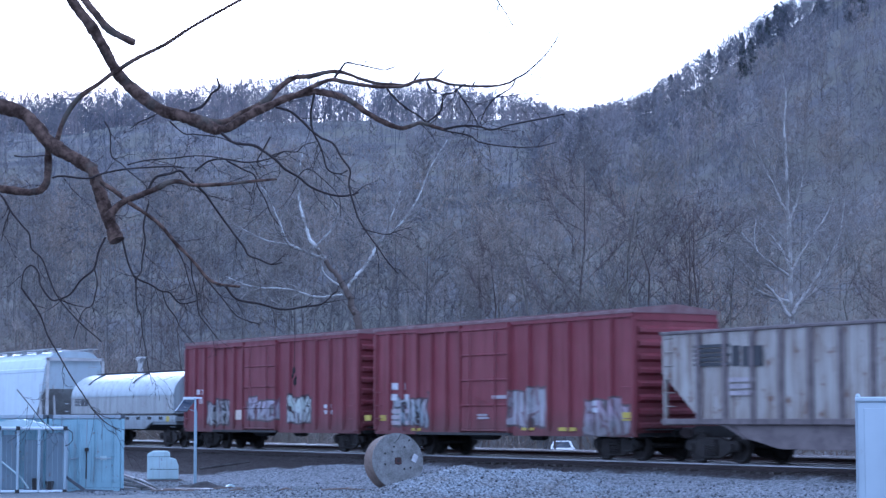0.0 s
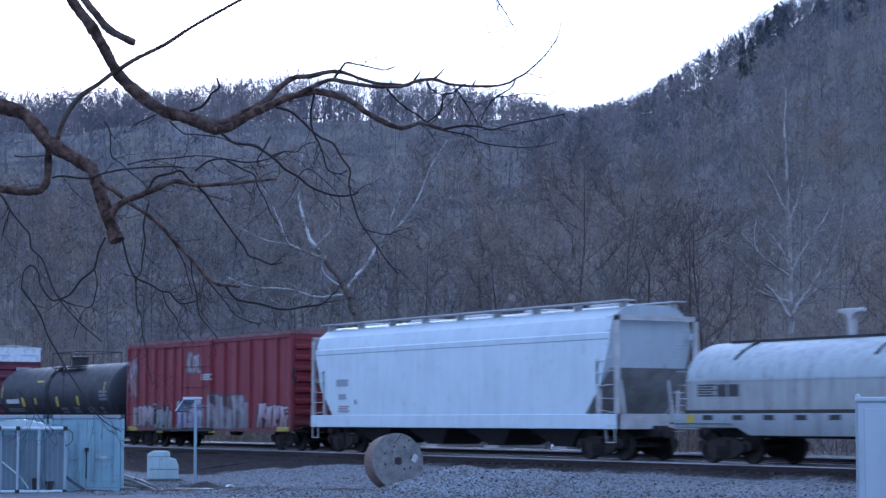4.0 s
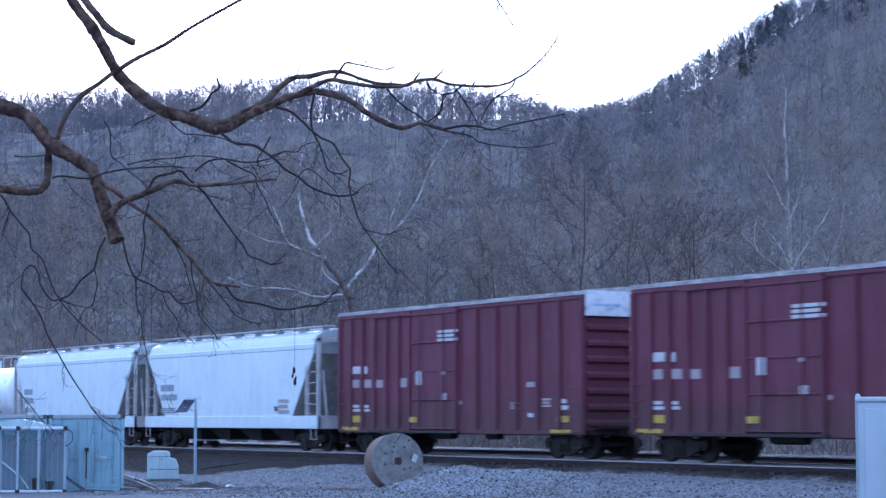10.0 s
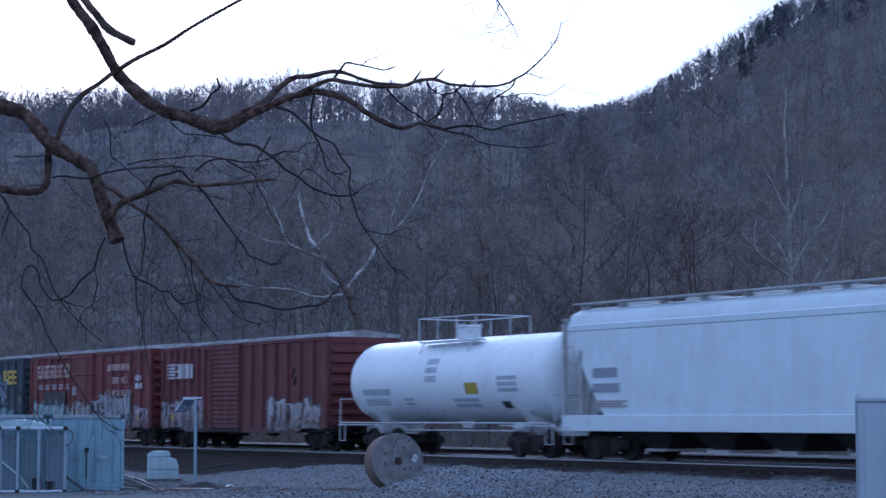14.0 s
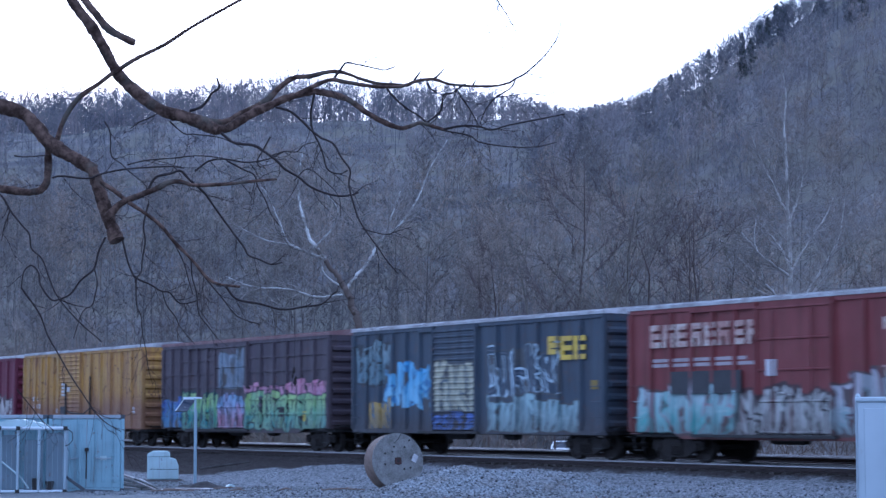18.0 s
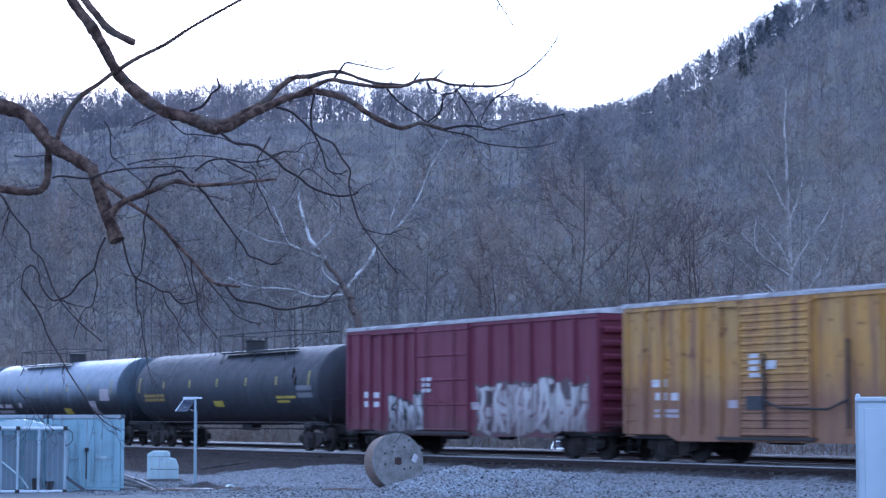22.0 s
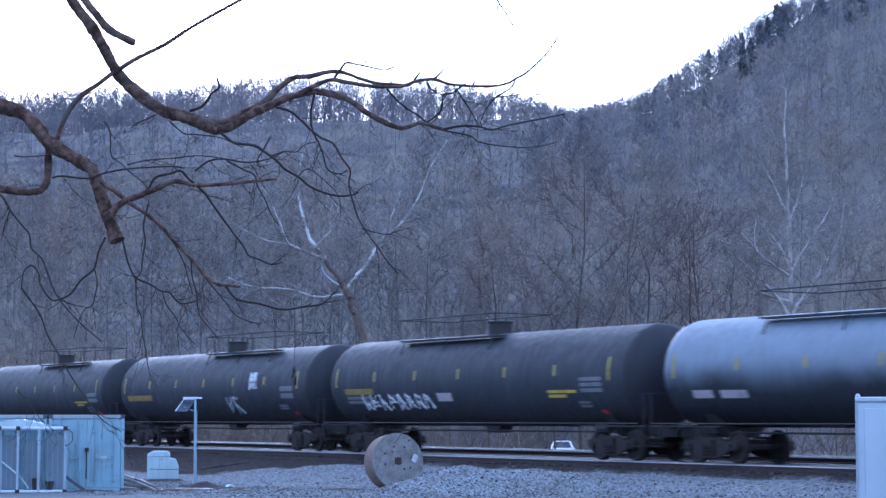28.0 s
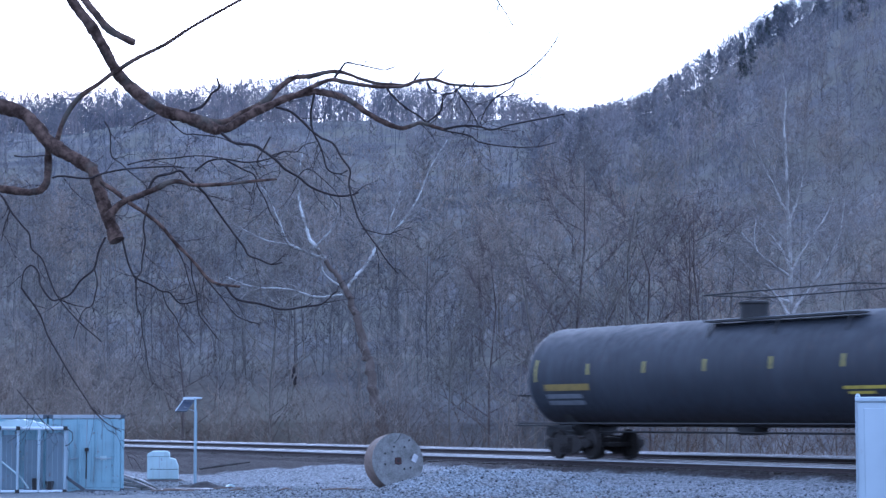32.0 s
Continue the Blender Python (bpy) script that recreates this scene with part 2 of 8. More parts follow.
def car_paint(name, base, faded, rust=0.4, dirt=(0.05, 0.035, 0.028), graffiti=(), rough=0.55, low=1.9, grimy=0.5, relief=0.12):
    """Weathered paint of a wagon: fading, rain streaks, rust, road dirt, sprayed letters on the near side.
    graffiti: (x0, x1, z0, z1, fill, second, outline, letters per metre, wild)"""
    base, faded = tuple(c * 0.76 for c in base), tuple(c * 0.76 for c in faded)
    n = Nodes(name)
    x, y, z = n.xyz()
    big = n.noise(n.coord, 0.6, 3)
    streak = n.noise(n.scaled(5, 5, 0.35), 1.0, 5, 0.65)
    fine = n.noise(n.coord, 22, 4)
    col = n.mix(n.step(big, 0.35, 0.7), base, faded)
    col = n.mix(n.math("MULTIPLY", n.step(streak, 0.42, 0.70), rust), col, dirt)
    col = n.mix(n.math("MULTIPLY", n.step(n.noise(n.coord, 3.1, 6, 0.7), 0.56, 0.68), rust * 1.1), col, (0.11, 0.045, 0.022))
    rain = n.noise(n.scaled(15, 15, 0.45), 1.0, 4, 0.6)
    col = n.mix(n.math("MULTIPLY", n.step(rain, 0.54, 0.68), 0.05 + 0.5 * rust), col, dirt)
    near = n.step(y, -1.30, -1.42)
    for i, (x0, x1, z0, z1, fill, second, edge, pace, wild) in enumerate(graffiti):
        fill, second, edge = (tuple(c * 0.8 for c in k) for k in (fill, second, edge))
        wide, tall = 0.62 / pace, z1 - z0
        g = n.t.nodes.new("ShaderNodeGroup")
        g.node_tree = TAG
        for key, value in (("Paint", col), ("Worn", n.math("MULTIPLY", near, n.step(streak, 0.72, 0.5))), ("From", x0), ("To", x1), ("Bottom", z0), ("Top", z1), ("Wide", wide), ("Tall", tall),
                           ("Thick", 0.145 * min(wide, tall)), ("Slant", 0.22 * wide * (-1) ** i), ("Wild", wild), ("Grain", 1.6 * pace), ("Seed", 7.31 * i + x0), ("Fill", fill), ("Second", second), ("Edge", tuple(k * 0.75 for k in edge)),
                           ("Dark", tuple(min(k, 0.06) for k in edge)), ("Bright", tuple(min(0.62, k * 0.8 + 0.16) for k in fill)), ("Cloud", tuple(k * 0.72 for k in second)),
                           ("Mist", tuple(0.55 * p + 0.3 * q for p, q in zip(fill, second)))):
            n.put(g.inputs[key], value)
        col = g.outputs[0]
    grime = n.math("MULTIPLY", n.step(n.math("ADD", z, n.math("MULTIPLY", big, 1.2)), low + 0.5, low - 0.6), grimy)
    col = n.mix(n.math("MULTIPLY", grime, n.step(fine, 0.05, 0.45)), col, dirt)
    return n.done(col, n.step(streak, 0.3, 0.8, rough - 0.08, rough + 0.2), 0.0, n.math("ADD", fine, streak), relief, 0.006, 0.35)


def plain_paint(name, colour, rough=0.6):
    n = Nodes(name)
    f = n.noise(n.coord, 4, 5)
    return n.done(n.mix(n.step(f, 0.45, 0.75), colour, tuple(c * 0.62 for c in colour)), rough)


# ---- ground, hills, track ----
def smooth01(a, b, v):
    t = np.clip((np.asarray(v, float) - a) / (b - a), 0, 1)
    return t * t * (3 - 2 * t)


WAVES = {}


def lumps(x, y, size, seed):
    """Cheap smooth unevenness, about -1 to 1."""
    if (size, seed) not in WAVES:
        r = np.random.RandomState(seed)
        waves = []
        for k in range(7):
            a, p = r.uniform(0, 6.28, 2)
            s = size * r.uniform(0.6, 1.7)
            waves.append((math.cos(a) * 6.28 / s, math.sin(a) * 6.28 / s, p))
        WAVES[size, seed] = waves
    out = 0
    for u, v, p in WAVES[size, seed]:
        out = out + np.sin(x * u + y * v + p)
    return out / 4.0


def ground_height(x, y):
    """The lie of the land; x, y as in the world, arrays or numbers."""
    x, y = np.asarray(x, float), np.asarray(y, float)
    px, py = x - EYE.x, y - EYE.y
    right = px * RIGHT.x + py * RIGHT.y
    ahead = px * AHEAD.x + py * AHEAD.y
    yard = np.clip(-0.35 + (x + 30) * 0.0217, -1.05, -0.3)
    low = yard + (-1.7 - yard) * smooth01(2, 14, y)
    low = low + 0.03 * lumps(x, y, 6, 3) * smooth01(8, 30, ahead)
    # the far ridge across the valley, and the spur that comes down from the right
    crest = 119 + 6 * smooth01(-150, -90, right) - 8 * smooth01(15, 75, right) - 30 * smooth01(90, 400, right) - 20 * smooth01(-250, -900, right)
    rise = smooth01(150, 900, ahead) ** 0.85
    back = (crest + 4 * lumps(right, ahead, 140, 5)) * rise * smooth01(2300, 1000, ahead)
    ridge = np.interp(right, [-500, -120, 0, 43, 72, 104, 135, 260, 600, 1500], [0, 18, 54, 75, 98, 119, 135, 172, 195, 150])
    spur = (ridge + 2.5 * lumps(right, ahead, 90, 8)) * smooth01(135, 600, ahead) ** 0.9 * smooth01(1500, 640, ahead)
    hill = np.maximum(back, spur) + 6 * np.exp(-((back - spur) / 14.0) ** 2) * (ahead > 150)
    fade = smooth01(120, 190, ahead)
    return low * (1 - fade) + (np.maximum(hill, 0) - 1.7 + 1.0 * lumps(x, y, 30, 11)) * fade


mat_ground = Nodes("earth")
_n = mat_ground
_big = _n.noise(_n.coord, 0.05, 4)
_mid = _n.noise(_n.coord, 1.3, 5)
_fine = _n.noise(_n.coord, 14, 4)
# hillside litter, greyed along with the woods for distance haze
_leaf = _n.mix(_n.step(_mid, 0.3, 0.7), (0.12, 0.113, 0.113), (0.20, 0.188, 0.187))
_leaf = _n.mix(_n.step(_n.noise(_n.coord, 0.018, 4, 0.6), 0.40, 0.60), _n.mix(1.0, _leaf, (0.52, 0.54, 0.58), "MULTIPLY"), _leaf)
_leaf = _n.mix(_n.step(_n.noise(_n.coord, 0.075, 5, 0.65), 0.42, 0.60), _n.mix(1.0, _leaf, (0.66, 0.66, 0.68), "MULTIPLY"), _leaf)
_grav = _n.mix(_n.step(_fine, 0.3, 0.7), (0.074, 0.080, 0.083), (0.16, 0.173, 0.178))
_gx, _gy, _gz = _n.xyz()
_yard = _n.step(_n.math("ADD", _gy, _n.math("MULTIPLY", _mid, 3.0)), 5.0, 2.5)
_col = _n.mix(_n.math("MULTIPLY", _yard, 1.0), _n.mix(_n.step(_big, 0.4, 0.65), _leaf, (0.13, 0.122, 0.10)), _grav)
_weed = _n.math("MULTIPLY", _n.step(_gy, 5, 9), _n.step(_n.math("ADD", _gy, _n.math("MULTIPLY", _big, 40.0)), 75, 35))
_col = _n.mix(_weed, _col, _n.mix(_n.step(_mid, 0.3, 0.7), (0.045, 0.036, 0.028), (0.09, 0.075, 0.055)))
mat_ground = _n.done(_col, 0.95, 0.0, _n.math("ADD", _mid, _fine), 0.5, 0.05, 0.2)

az = np.concatenate([np.radians(np.arange(-16, 16, 0.2)), np.radians(np.arange(16, 344, 4.1))])
ds = np.concatenate([np.arange(1, 30, 2.0), np.arange(30, 120, 0.75), 120 * 1.0105 ** np.arange(0, 330)])
ds = ds[ds < 4300]
AA, RR = np.meshgrid(az, ds)
gx = EYE.x + RR * (np.sin(AA) * RIGHT.x + np.cos(AA) * AHEAD.x)
gy = EYE.y + RR * (np.sin(AA) * RIGHT.y + np.cos(AA) * AHEAD.y)
gz = ground_height(gx, gy)
na, nr = len(az), len(ds)
idx = np.arange(na * nr).reshape(nr, na)
nxt = np.roll(idx, -1, axis=1)
quads = np.stack([idx[:-1], nxt[:-1], nxt[1:], idx[1:]], -1).reshape(-1, 4)
verts = np.stack([gx, gy, gz], -1).reshape(-1, 3)
fan = np.array([[len(verts), b, a, a] for a, b in zip(idx[0], nxt[0])])[:, :3]
verts = np.vstack([verts, [EYE.x, EYE.y, ground_height(EYE.x, EYE.y)]])
ground_mesh = raw_mesh("ground", verts, np.vstack([quads[:, [0, 1, 2]], quads[:, [0, 2, 3]], fan])[:, ::-1], mat_ground, True)
ground = tagged(new("ground", ground_mesh), "grey gravel yard and leaf-strewn wooded hillsides", "ground", kind="structure")

# ---- materials used by several things ----
BALLAST = Nodes("ballast")
_n = BALLAST
_c = _n.cells(_n.coord, 16, "F1", 1)
_d = _n.cells(_n.coord, 16, "F1", 0)
_v = _n.xyz(_c)[0]
_bx, _by, _bz = _n.xyz()
# oily cinders between the rails and their edge; a wider strip of them beyond the bank
_reach = _n.step(_n.math("ADD", _bx, _n.math("MULTIPLY", _n.noise(_n.coord, 0.25, 3), 9.0)), -66.0, -59.0, 3.4, 0.0)
_oil = _n.step(_n.math("ADD", _n.math("ADD", _by, _reach), _n.math("MULTIPLY", _n.noise(_n.coord, 0.8, 4), 0.9)), -1.75, -1.3)
_col = _n.mix(_oil, _n.ramp(_v, (0.0, (0.06, 0.062, 0.066)), (1.0, (0.27, 0.28, 0.295))), _n.ramp(_v, (0.0, (0.014, 0.011, 0.010)), (1.0, (0.045, 0.036, 0.034))))
BALLAST = _n.done(_col, 0.9, 0.0, _d, 0.9, 0.04, 0.2)
STEEL = speckled("worn_steel", (0.26, 0.25, 0.25), (0.36, 0.35, 0.35), 3, 0.5, 0.85, 0.05)
RUST = speckled("rusty_steel", (0.045, 0.030, 0.027), (0.026, 0.02, 0.02), 6, 0.8, 0.2, 0.3)
TIE = speckled("creosoted_wood", (0.03, 0.024, 0.02), (0.055, 0.046, 0.04), 5, 0.9, 0, 0.4)
BLACK = speckled("grimy_black_steel", (0.012, 0.0115, 0.012), (0.026, 0.023, 0.022), 4, 0.7, 0.0, 0.2)
TRUCK = speckled("brake_dust_steel", (0.011, 0.009, 0.0085), (0.028, 0.022, 0.019), 5, 0.85, 0.0, 0.3)

# white hopper sheet with the shade of the end recess in its grey
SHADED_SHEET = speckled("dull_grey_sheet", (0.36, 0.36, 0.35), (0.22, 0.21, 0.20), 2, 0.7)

TRACK_FROM, TRACK_TO = -420.0, 60.0


def track(name, y, z, label, ties, head):
    t = thing(name, label, "railway track", kind="structure")
    for side in (-0.76, 0.76):
        prof = [(-0.075, -0.185), (0.075, -0.185), (0.075, -0.165), (0.012, -0.14), (0.012, -0.045), (0.037, -0.035), (0.037, -0.004),
                (0.028, 0.0), (-0.028, 0.0), (-0.037, -0.004), (-0.037, -0.035), (-0.012, -0.045), (-0.012, -0.14), (-0.075, -0.165)]
        part("rail", Shape().prism([(a + y + side, b + z) for a, b in prof], TRACK_FROM, TRACK_TO), RUST, t)
        part("rail_head", Shape().prism([(y + side + a, z + b) for a, b in ((-0.044, -0.048), (-0.042, -0.014), (-0.03, -0.001), (-0.012, 0.006), (0.012, 0.006), (0.03, -0.001), (0.042, -0.014), (0.044, -0.048))], TRACK_FROM, TRACK_TO), head, t, "worn running surface", smooth=80)
    tie = Shape().box(-0.115, 0.115, -1.3, 1.3, -0.18, 0.0).mesh("tie", TIE, 0.012)
    for k in range(ties):
        o = new("tie", tie)
        o.parent = t
        o.location = (-130 + 0.52 * k, y + random.uniform(-0.03, 0.03), z - 0.187)
        o.rotation_euler = (0, 0, random.uniform(-0.012, 0.012))
    return t


track("track_1", 0.0, 0.0, "main line track with worn bright rail heads", 190, STEEL)
track("track_2", 4.3, 0.13, "second track behind, shiny rails on ballast", 190, STEEL)


def ballast_bed():
    """A strip along the tracks with shoulders, its surface uneven."""
    across = np.concatenate([np.arange(-7.4, -1.0, 0.16), np.arange(-1.0, 8.6, 0.3)])
    along = np.concatenate([np.arange(-420, -130, 4.0), np.arange(-130, -20, 0.22), np.arange(-20, 60, 2.0)])
    X, Y = np.meshgrid(along, across)
    base = ground_height(X, Y)
    top = -0.225 + 0.13 * smooth01(1.7, 2.9, Y)
    slope = np.where(Y < -1.75, top - (-1.75 - Y) * 0.62, top)
    slope = np.where(Y > 6.2, top - (Y - 6.2) * 0.7, slope)
    flat = -0.36 + (base + 0.0 - (-0.36)) * smooth01(-1.9, -7.0, Y)
    z = np.where(Y < 0, np.maximum(slope, np.minimum(flat, top)), slope)
    r = np.random.RandomState(4)
    z = z + r.uniform(-0.022, 0.022, z.shape) + 0.025 * lumps(X, Y, 2.5, 21)
    z = np.where((Y < -7.2), base - 0.15, z)
    v = np.stack([X, Y, z], -1).reshape(-1, 3)
    i = np.arange(X.size).reshape(X.shape)
    q = np.stack([i[:-1, :-1], i[:-1, 1:], i[1:, 1:], i[1:, :-1]], -1).reshape(-1, 4)
    me = raw_mesh("ballast", v, q, BALLAST)
    return tagged(new("ballast", me), "grey crushed stone ballast, oily dark beside the rails", "ballast", kind="structure")


ballast_bed()


# ---- the train ----
def travelled(t):
    return 12.2072 * t + 0.026394 * t * t


YELLOW = plain_paint("reflective_yellow", (0.40, 0.315, 0.035))
WHITE = plain_paint("stencil_white", (0.50, 0.50, 0.52))
DIMWHITE = plain_paint("worn_stencil_white", (0.34, 0.30, 0.31))
DARKMARK = plain_paint("stencil_black", (0.025, 0.025, 0.03))
RED = plain_paint("lamp_red", (0.35, 0.03, 0.03))
TANK_YELLOW = plain_paint("dirty_reflector_yellow", (0.25, 0.21, 0.04))
ORANGE = plain_paint("dull_yellow_lettering", (0.20, 0.14, 0.025))

WHEEL = Shape().lathe([(-0.07, 0.0), (-0.075, 0.1), (-0.02, 0.13), (-0.005, 0.36), (-0.06, 0.39), (-0.07, 0.485), (-0.045, 0.485), (-0.04, 0.457), (0.07, 0.45),
                       (0.07, 0.39), (0.03, 0.36), (0.02, 0.13), (0.09, 0.1), (0.09, 0.0)], 28, "y").mesh("wheel", TRUCK, smooth=35)
AXLE = Shape().tube([(0, -1.0, 0), (0, 1.0, 0)], 0.08, 10).mesh("axle", TRUCK)
CAP = Shape().tube([(0, -1.14, 0), (0, -1.0, 0)], 0.11, 10)
for _k in range(3):
    _a = 2.1 * _k
    CAP.tube([(0.06 * math.cos(_a), -1.16, 0.06 * math.sin(_a)), (0.06 * math.cos(_a), -1.13, 0.06 * math.sin(_a))], 0.018, 6)
CAP = CAP.mesh("bearing_cap", TRUCK)
_sf = [(-1.2, 0.42), (-1.16, 0.62), (-0.98, 0.66), (-0.72, 0.62), (-0.42, 0.74), (0.42, 0.74), (0.72, 0.62), (0.98, 0.66), (1.16, 0.62), (1.2, 0.42), (1.06, 0.34),
       (0.86, 0.36), (0.52, 0.2), (0.34, 0.14), (-0.34, 0.14), (-0.52, 0.2), (-0.86, 0.36), (-1.06, 0.34)]
SIDE_FRAME = Shape().prism(_sf, -1.07, -0.95, "y").mesh("side_frame", TRUCK, 0.02)
SIDE_FRAME_FAR = Shape().prism(_sf, 0.95, 1.07, "y").mesh("side_frame", TRUCK, 0.02)
_coil = []
for _k in range(6):
    _coil += [(0.22 + 0.06 * _k, 0.062), (0.25 + 0.06 * _k, 0.085)]
SPRING = Shape().lathe([(0.22, 0.0)] + _coil + [(0.56, 0.0)], 8, "z").mesh("spring", TRUCK)
BOLSTER = Shape().box(-0.22, 0.22, -1.15, 1.15, 0.46, 0.68).mesh("bolster", TRUCK, 0.03)
_kn = Shape().box(-0.4, 0.2, -0.09, 0.09, 0.76, 0.92).box(0.15, 0.42, -0.17, 0.02, 0.68, 1.0).box(0.2, 0.36, 0.02, 0.16, 0.72, 0.96)
COUPLER = _kn.mesh("coupler", RUST, 0.02)
HOSE = Shape().tube([(0.1, 0.25, 0.74), (0.22, 0.27, 0.6), (0.36, 0.26, 0.42), (0.5, 0.25, 0.36)], 0.022, 6).mesh("air_hose", BLACK)
SPIN = []


def bogies(car, spacing, half):
    """Two trucks with turning wheelsets, couplers and hoses."""
    for sx in (-1, 1):
        b = new("bogie")
        b.parent = car
        b.empty_display_size = 0.1
        b.location = (sx * spacing / 2, 0, 0)
        for me in (SIDE_FRAME, SIDE_FRAME_FAR, BOLSTER):
            o = new(me.name, me)
            o.parent = b
        for x in (-0.2, 0.0, 0.2):
            o = new("spring", SPRING)
            o.parent = b
            o.location = (x, -1.10, 0)
        for wx in (-0.89, 0.89):
            w = new("wheelset", WHEELSET)
            w.parent = b
            SPIN.append((w, wx, car))
        c = new("coupler", COUPLER)
        c.parent = car
        c.location, c.rotation_euler = (sx * (half + 0.3), 0, 0), (0, 0, 0 if sx > 0 else math.pi)
        h = new("air_hose", HOSE)
        h.parent = car
        h.location, h.rotation_euler = (sx * (half + 0.05), 0, 0), (0, 0, 0 if sx > 0 else math.pi)


def joined(name, meshes, moves):
    """One mesh out of several finished ones, each at its pose."""
    bm = bmesh.new()
    for me, m in zip(meshes, moves):
        c = me.copy()
        c.transform(m)
        bm.from_mesh(c)
        bpy.data.meshes.remove(c)
    out = bpy.data.meshes.new(name)
    bm.to_mesh(out)
    bm.free()
    out.materials.append(meshes[0].materials[0])
    return out


_flip = Matrix.Rotation(math.pi, 4, "Z")
WHEELSET = joined("wheelset", [WHEEL, WHEEL, AXLE, CAP, CAP], [Matrix.Translation((0, -0.76, 0)) @ _flip, Matrix.Translation((0, 0.76, 0)), Matrix.Identity(4), Matrix.Identity(4), _flip])
TRAIN = []
DOORS = {}


def wagon(name, label, category, rear, front):
    car = thing(name, label, category, "wagons of the freight train")
    TRAIN.append((car, (rear + front) / 2))
    return car, (front - rear) / 2


def mark(car, x0, x1, z0, z1, y=-1.6, material=None, name="stencil", label="", lines=1):
    """Plain bars in place of writing, or a plate, on the near side."""
    s = Shape()
    h = (z1 - z0) / (lines * 1.5 - 0.5)
    for k in range(lines):
        z = z0 + k * 1.5 * h
        s.box(x0, x1 - (0.15 * (x1 - x0) if k % 2 else 0), y - 0.006, y + 0.02, z, z + h)
    return part(name, s, material or WHITE, car, label)


def letters(car, x0, x1, z0, z1, count, y, material, label, skip=0.22):
    """A painted word as plain blocks, one to a letter."""
    step = (x1 - x0) / count
    for k in range(count):
        a, b, t = x0 + k * step, x0 + k * step + step * (1 - skip), min(0.26 * step, 0.2)
        m = (z0 + z1) / 2
        s = Shape().box(a, a + t, y - 0.008, y + 0.02, z0, z1).box(a + t, b, y - 0.008, y + 0.02, z1 - t, z1)
        s.box(a + t, b, y - 0.008, y + 0.02, m - t / 2, m + t / 2)
        if k % 2:
            s.box(b - t, b, y - 0.008, y + 0.02, z0, m - t / 2)
        else:
            s.box(a + t, b, y - 0.008, y + 0.02, z0, z0 + t)
        part("letter_block", s, material, car, label)


def ladder(car, x, y, z0, z1, width=0.42, rungs=6, material=None, along="x"):
    for k in range(rungs):
        z = z0 + (z1 - z0) * k / max(1, rungs - 1)
        if along == "x":
            s = Shape().tube([(x - width / 2, y + 0.07, z), (x - width / 2, y, z), (x + width / 2, y, z), (x + width / 2, y + 0.07, z)], 0.014, 5)
        else:
            s = Shape().tube([(x, y - width / 2, z), (x, y + width / 2, z)], 0.014, 5)
        part("rung", s, material or BLACK, car)


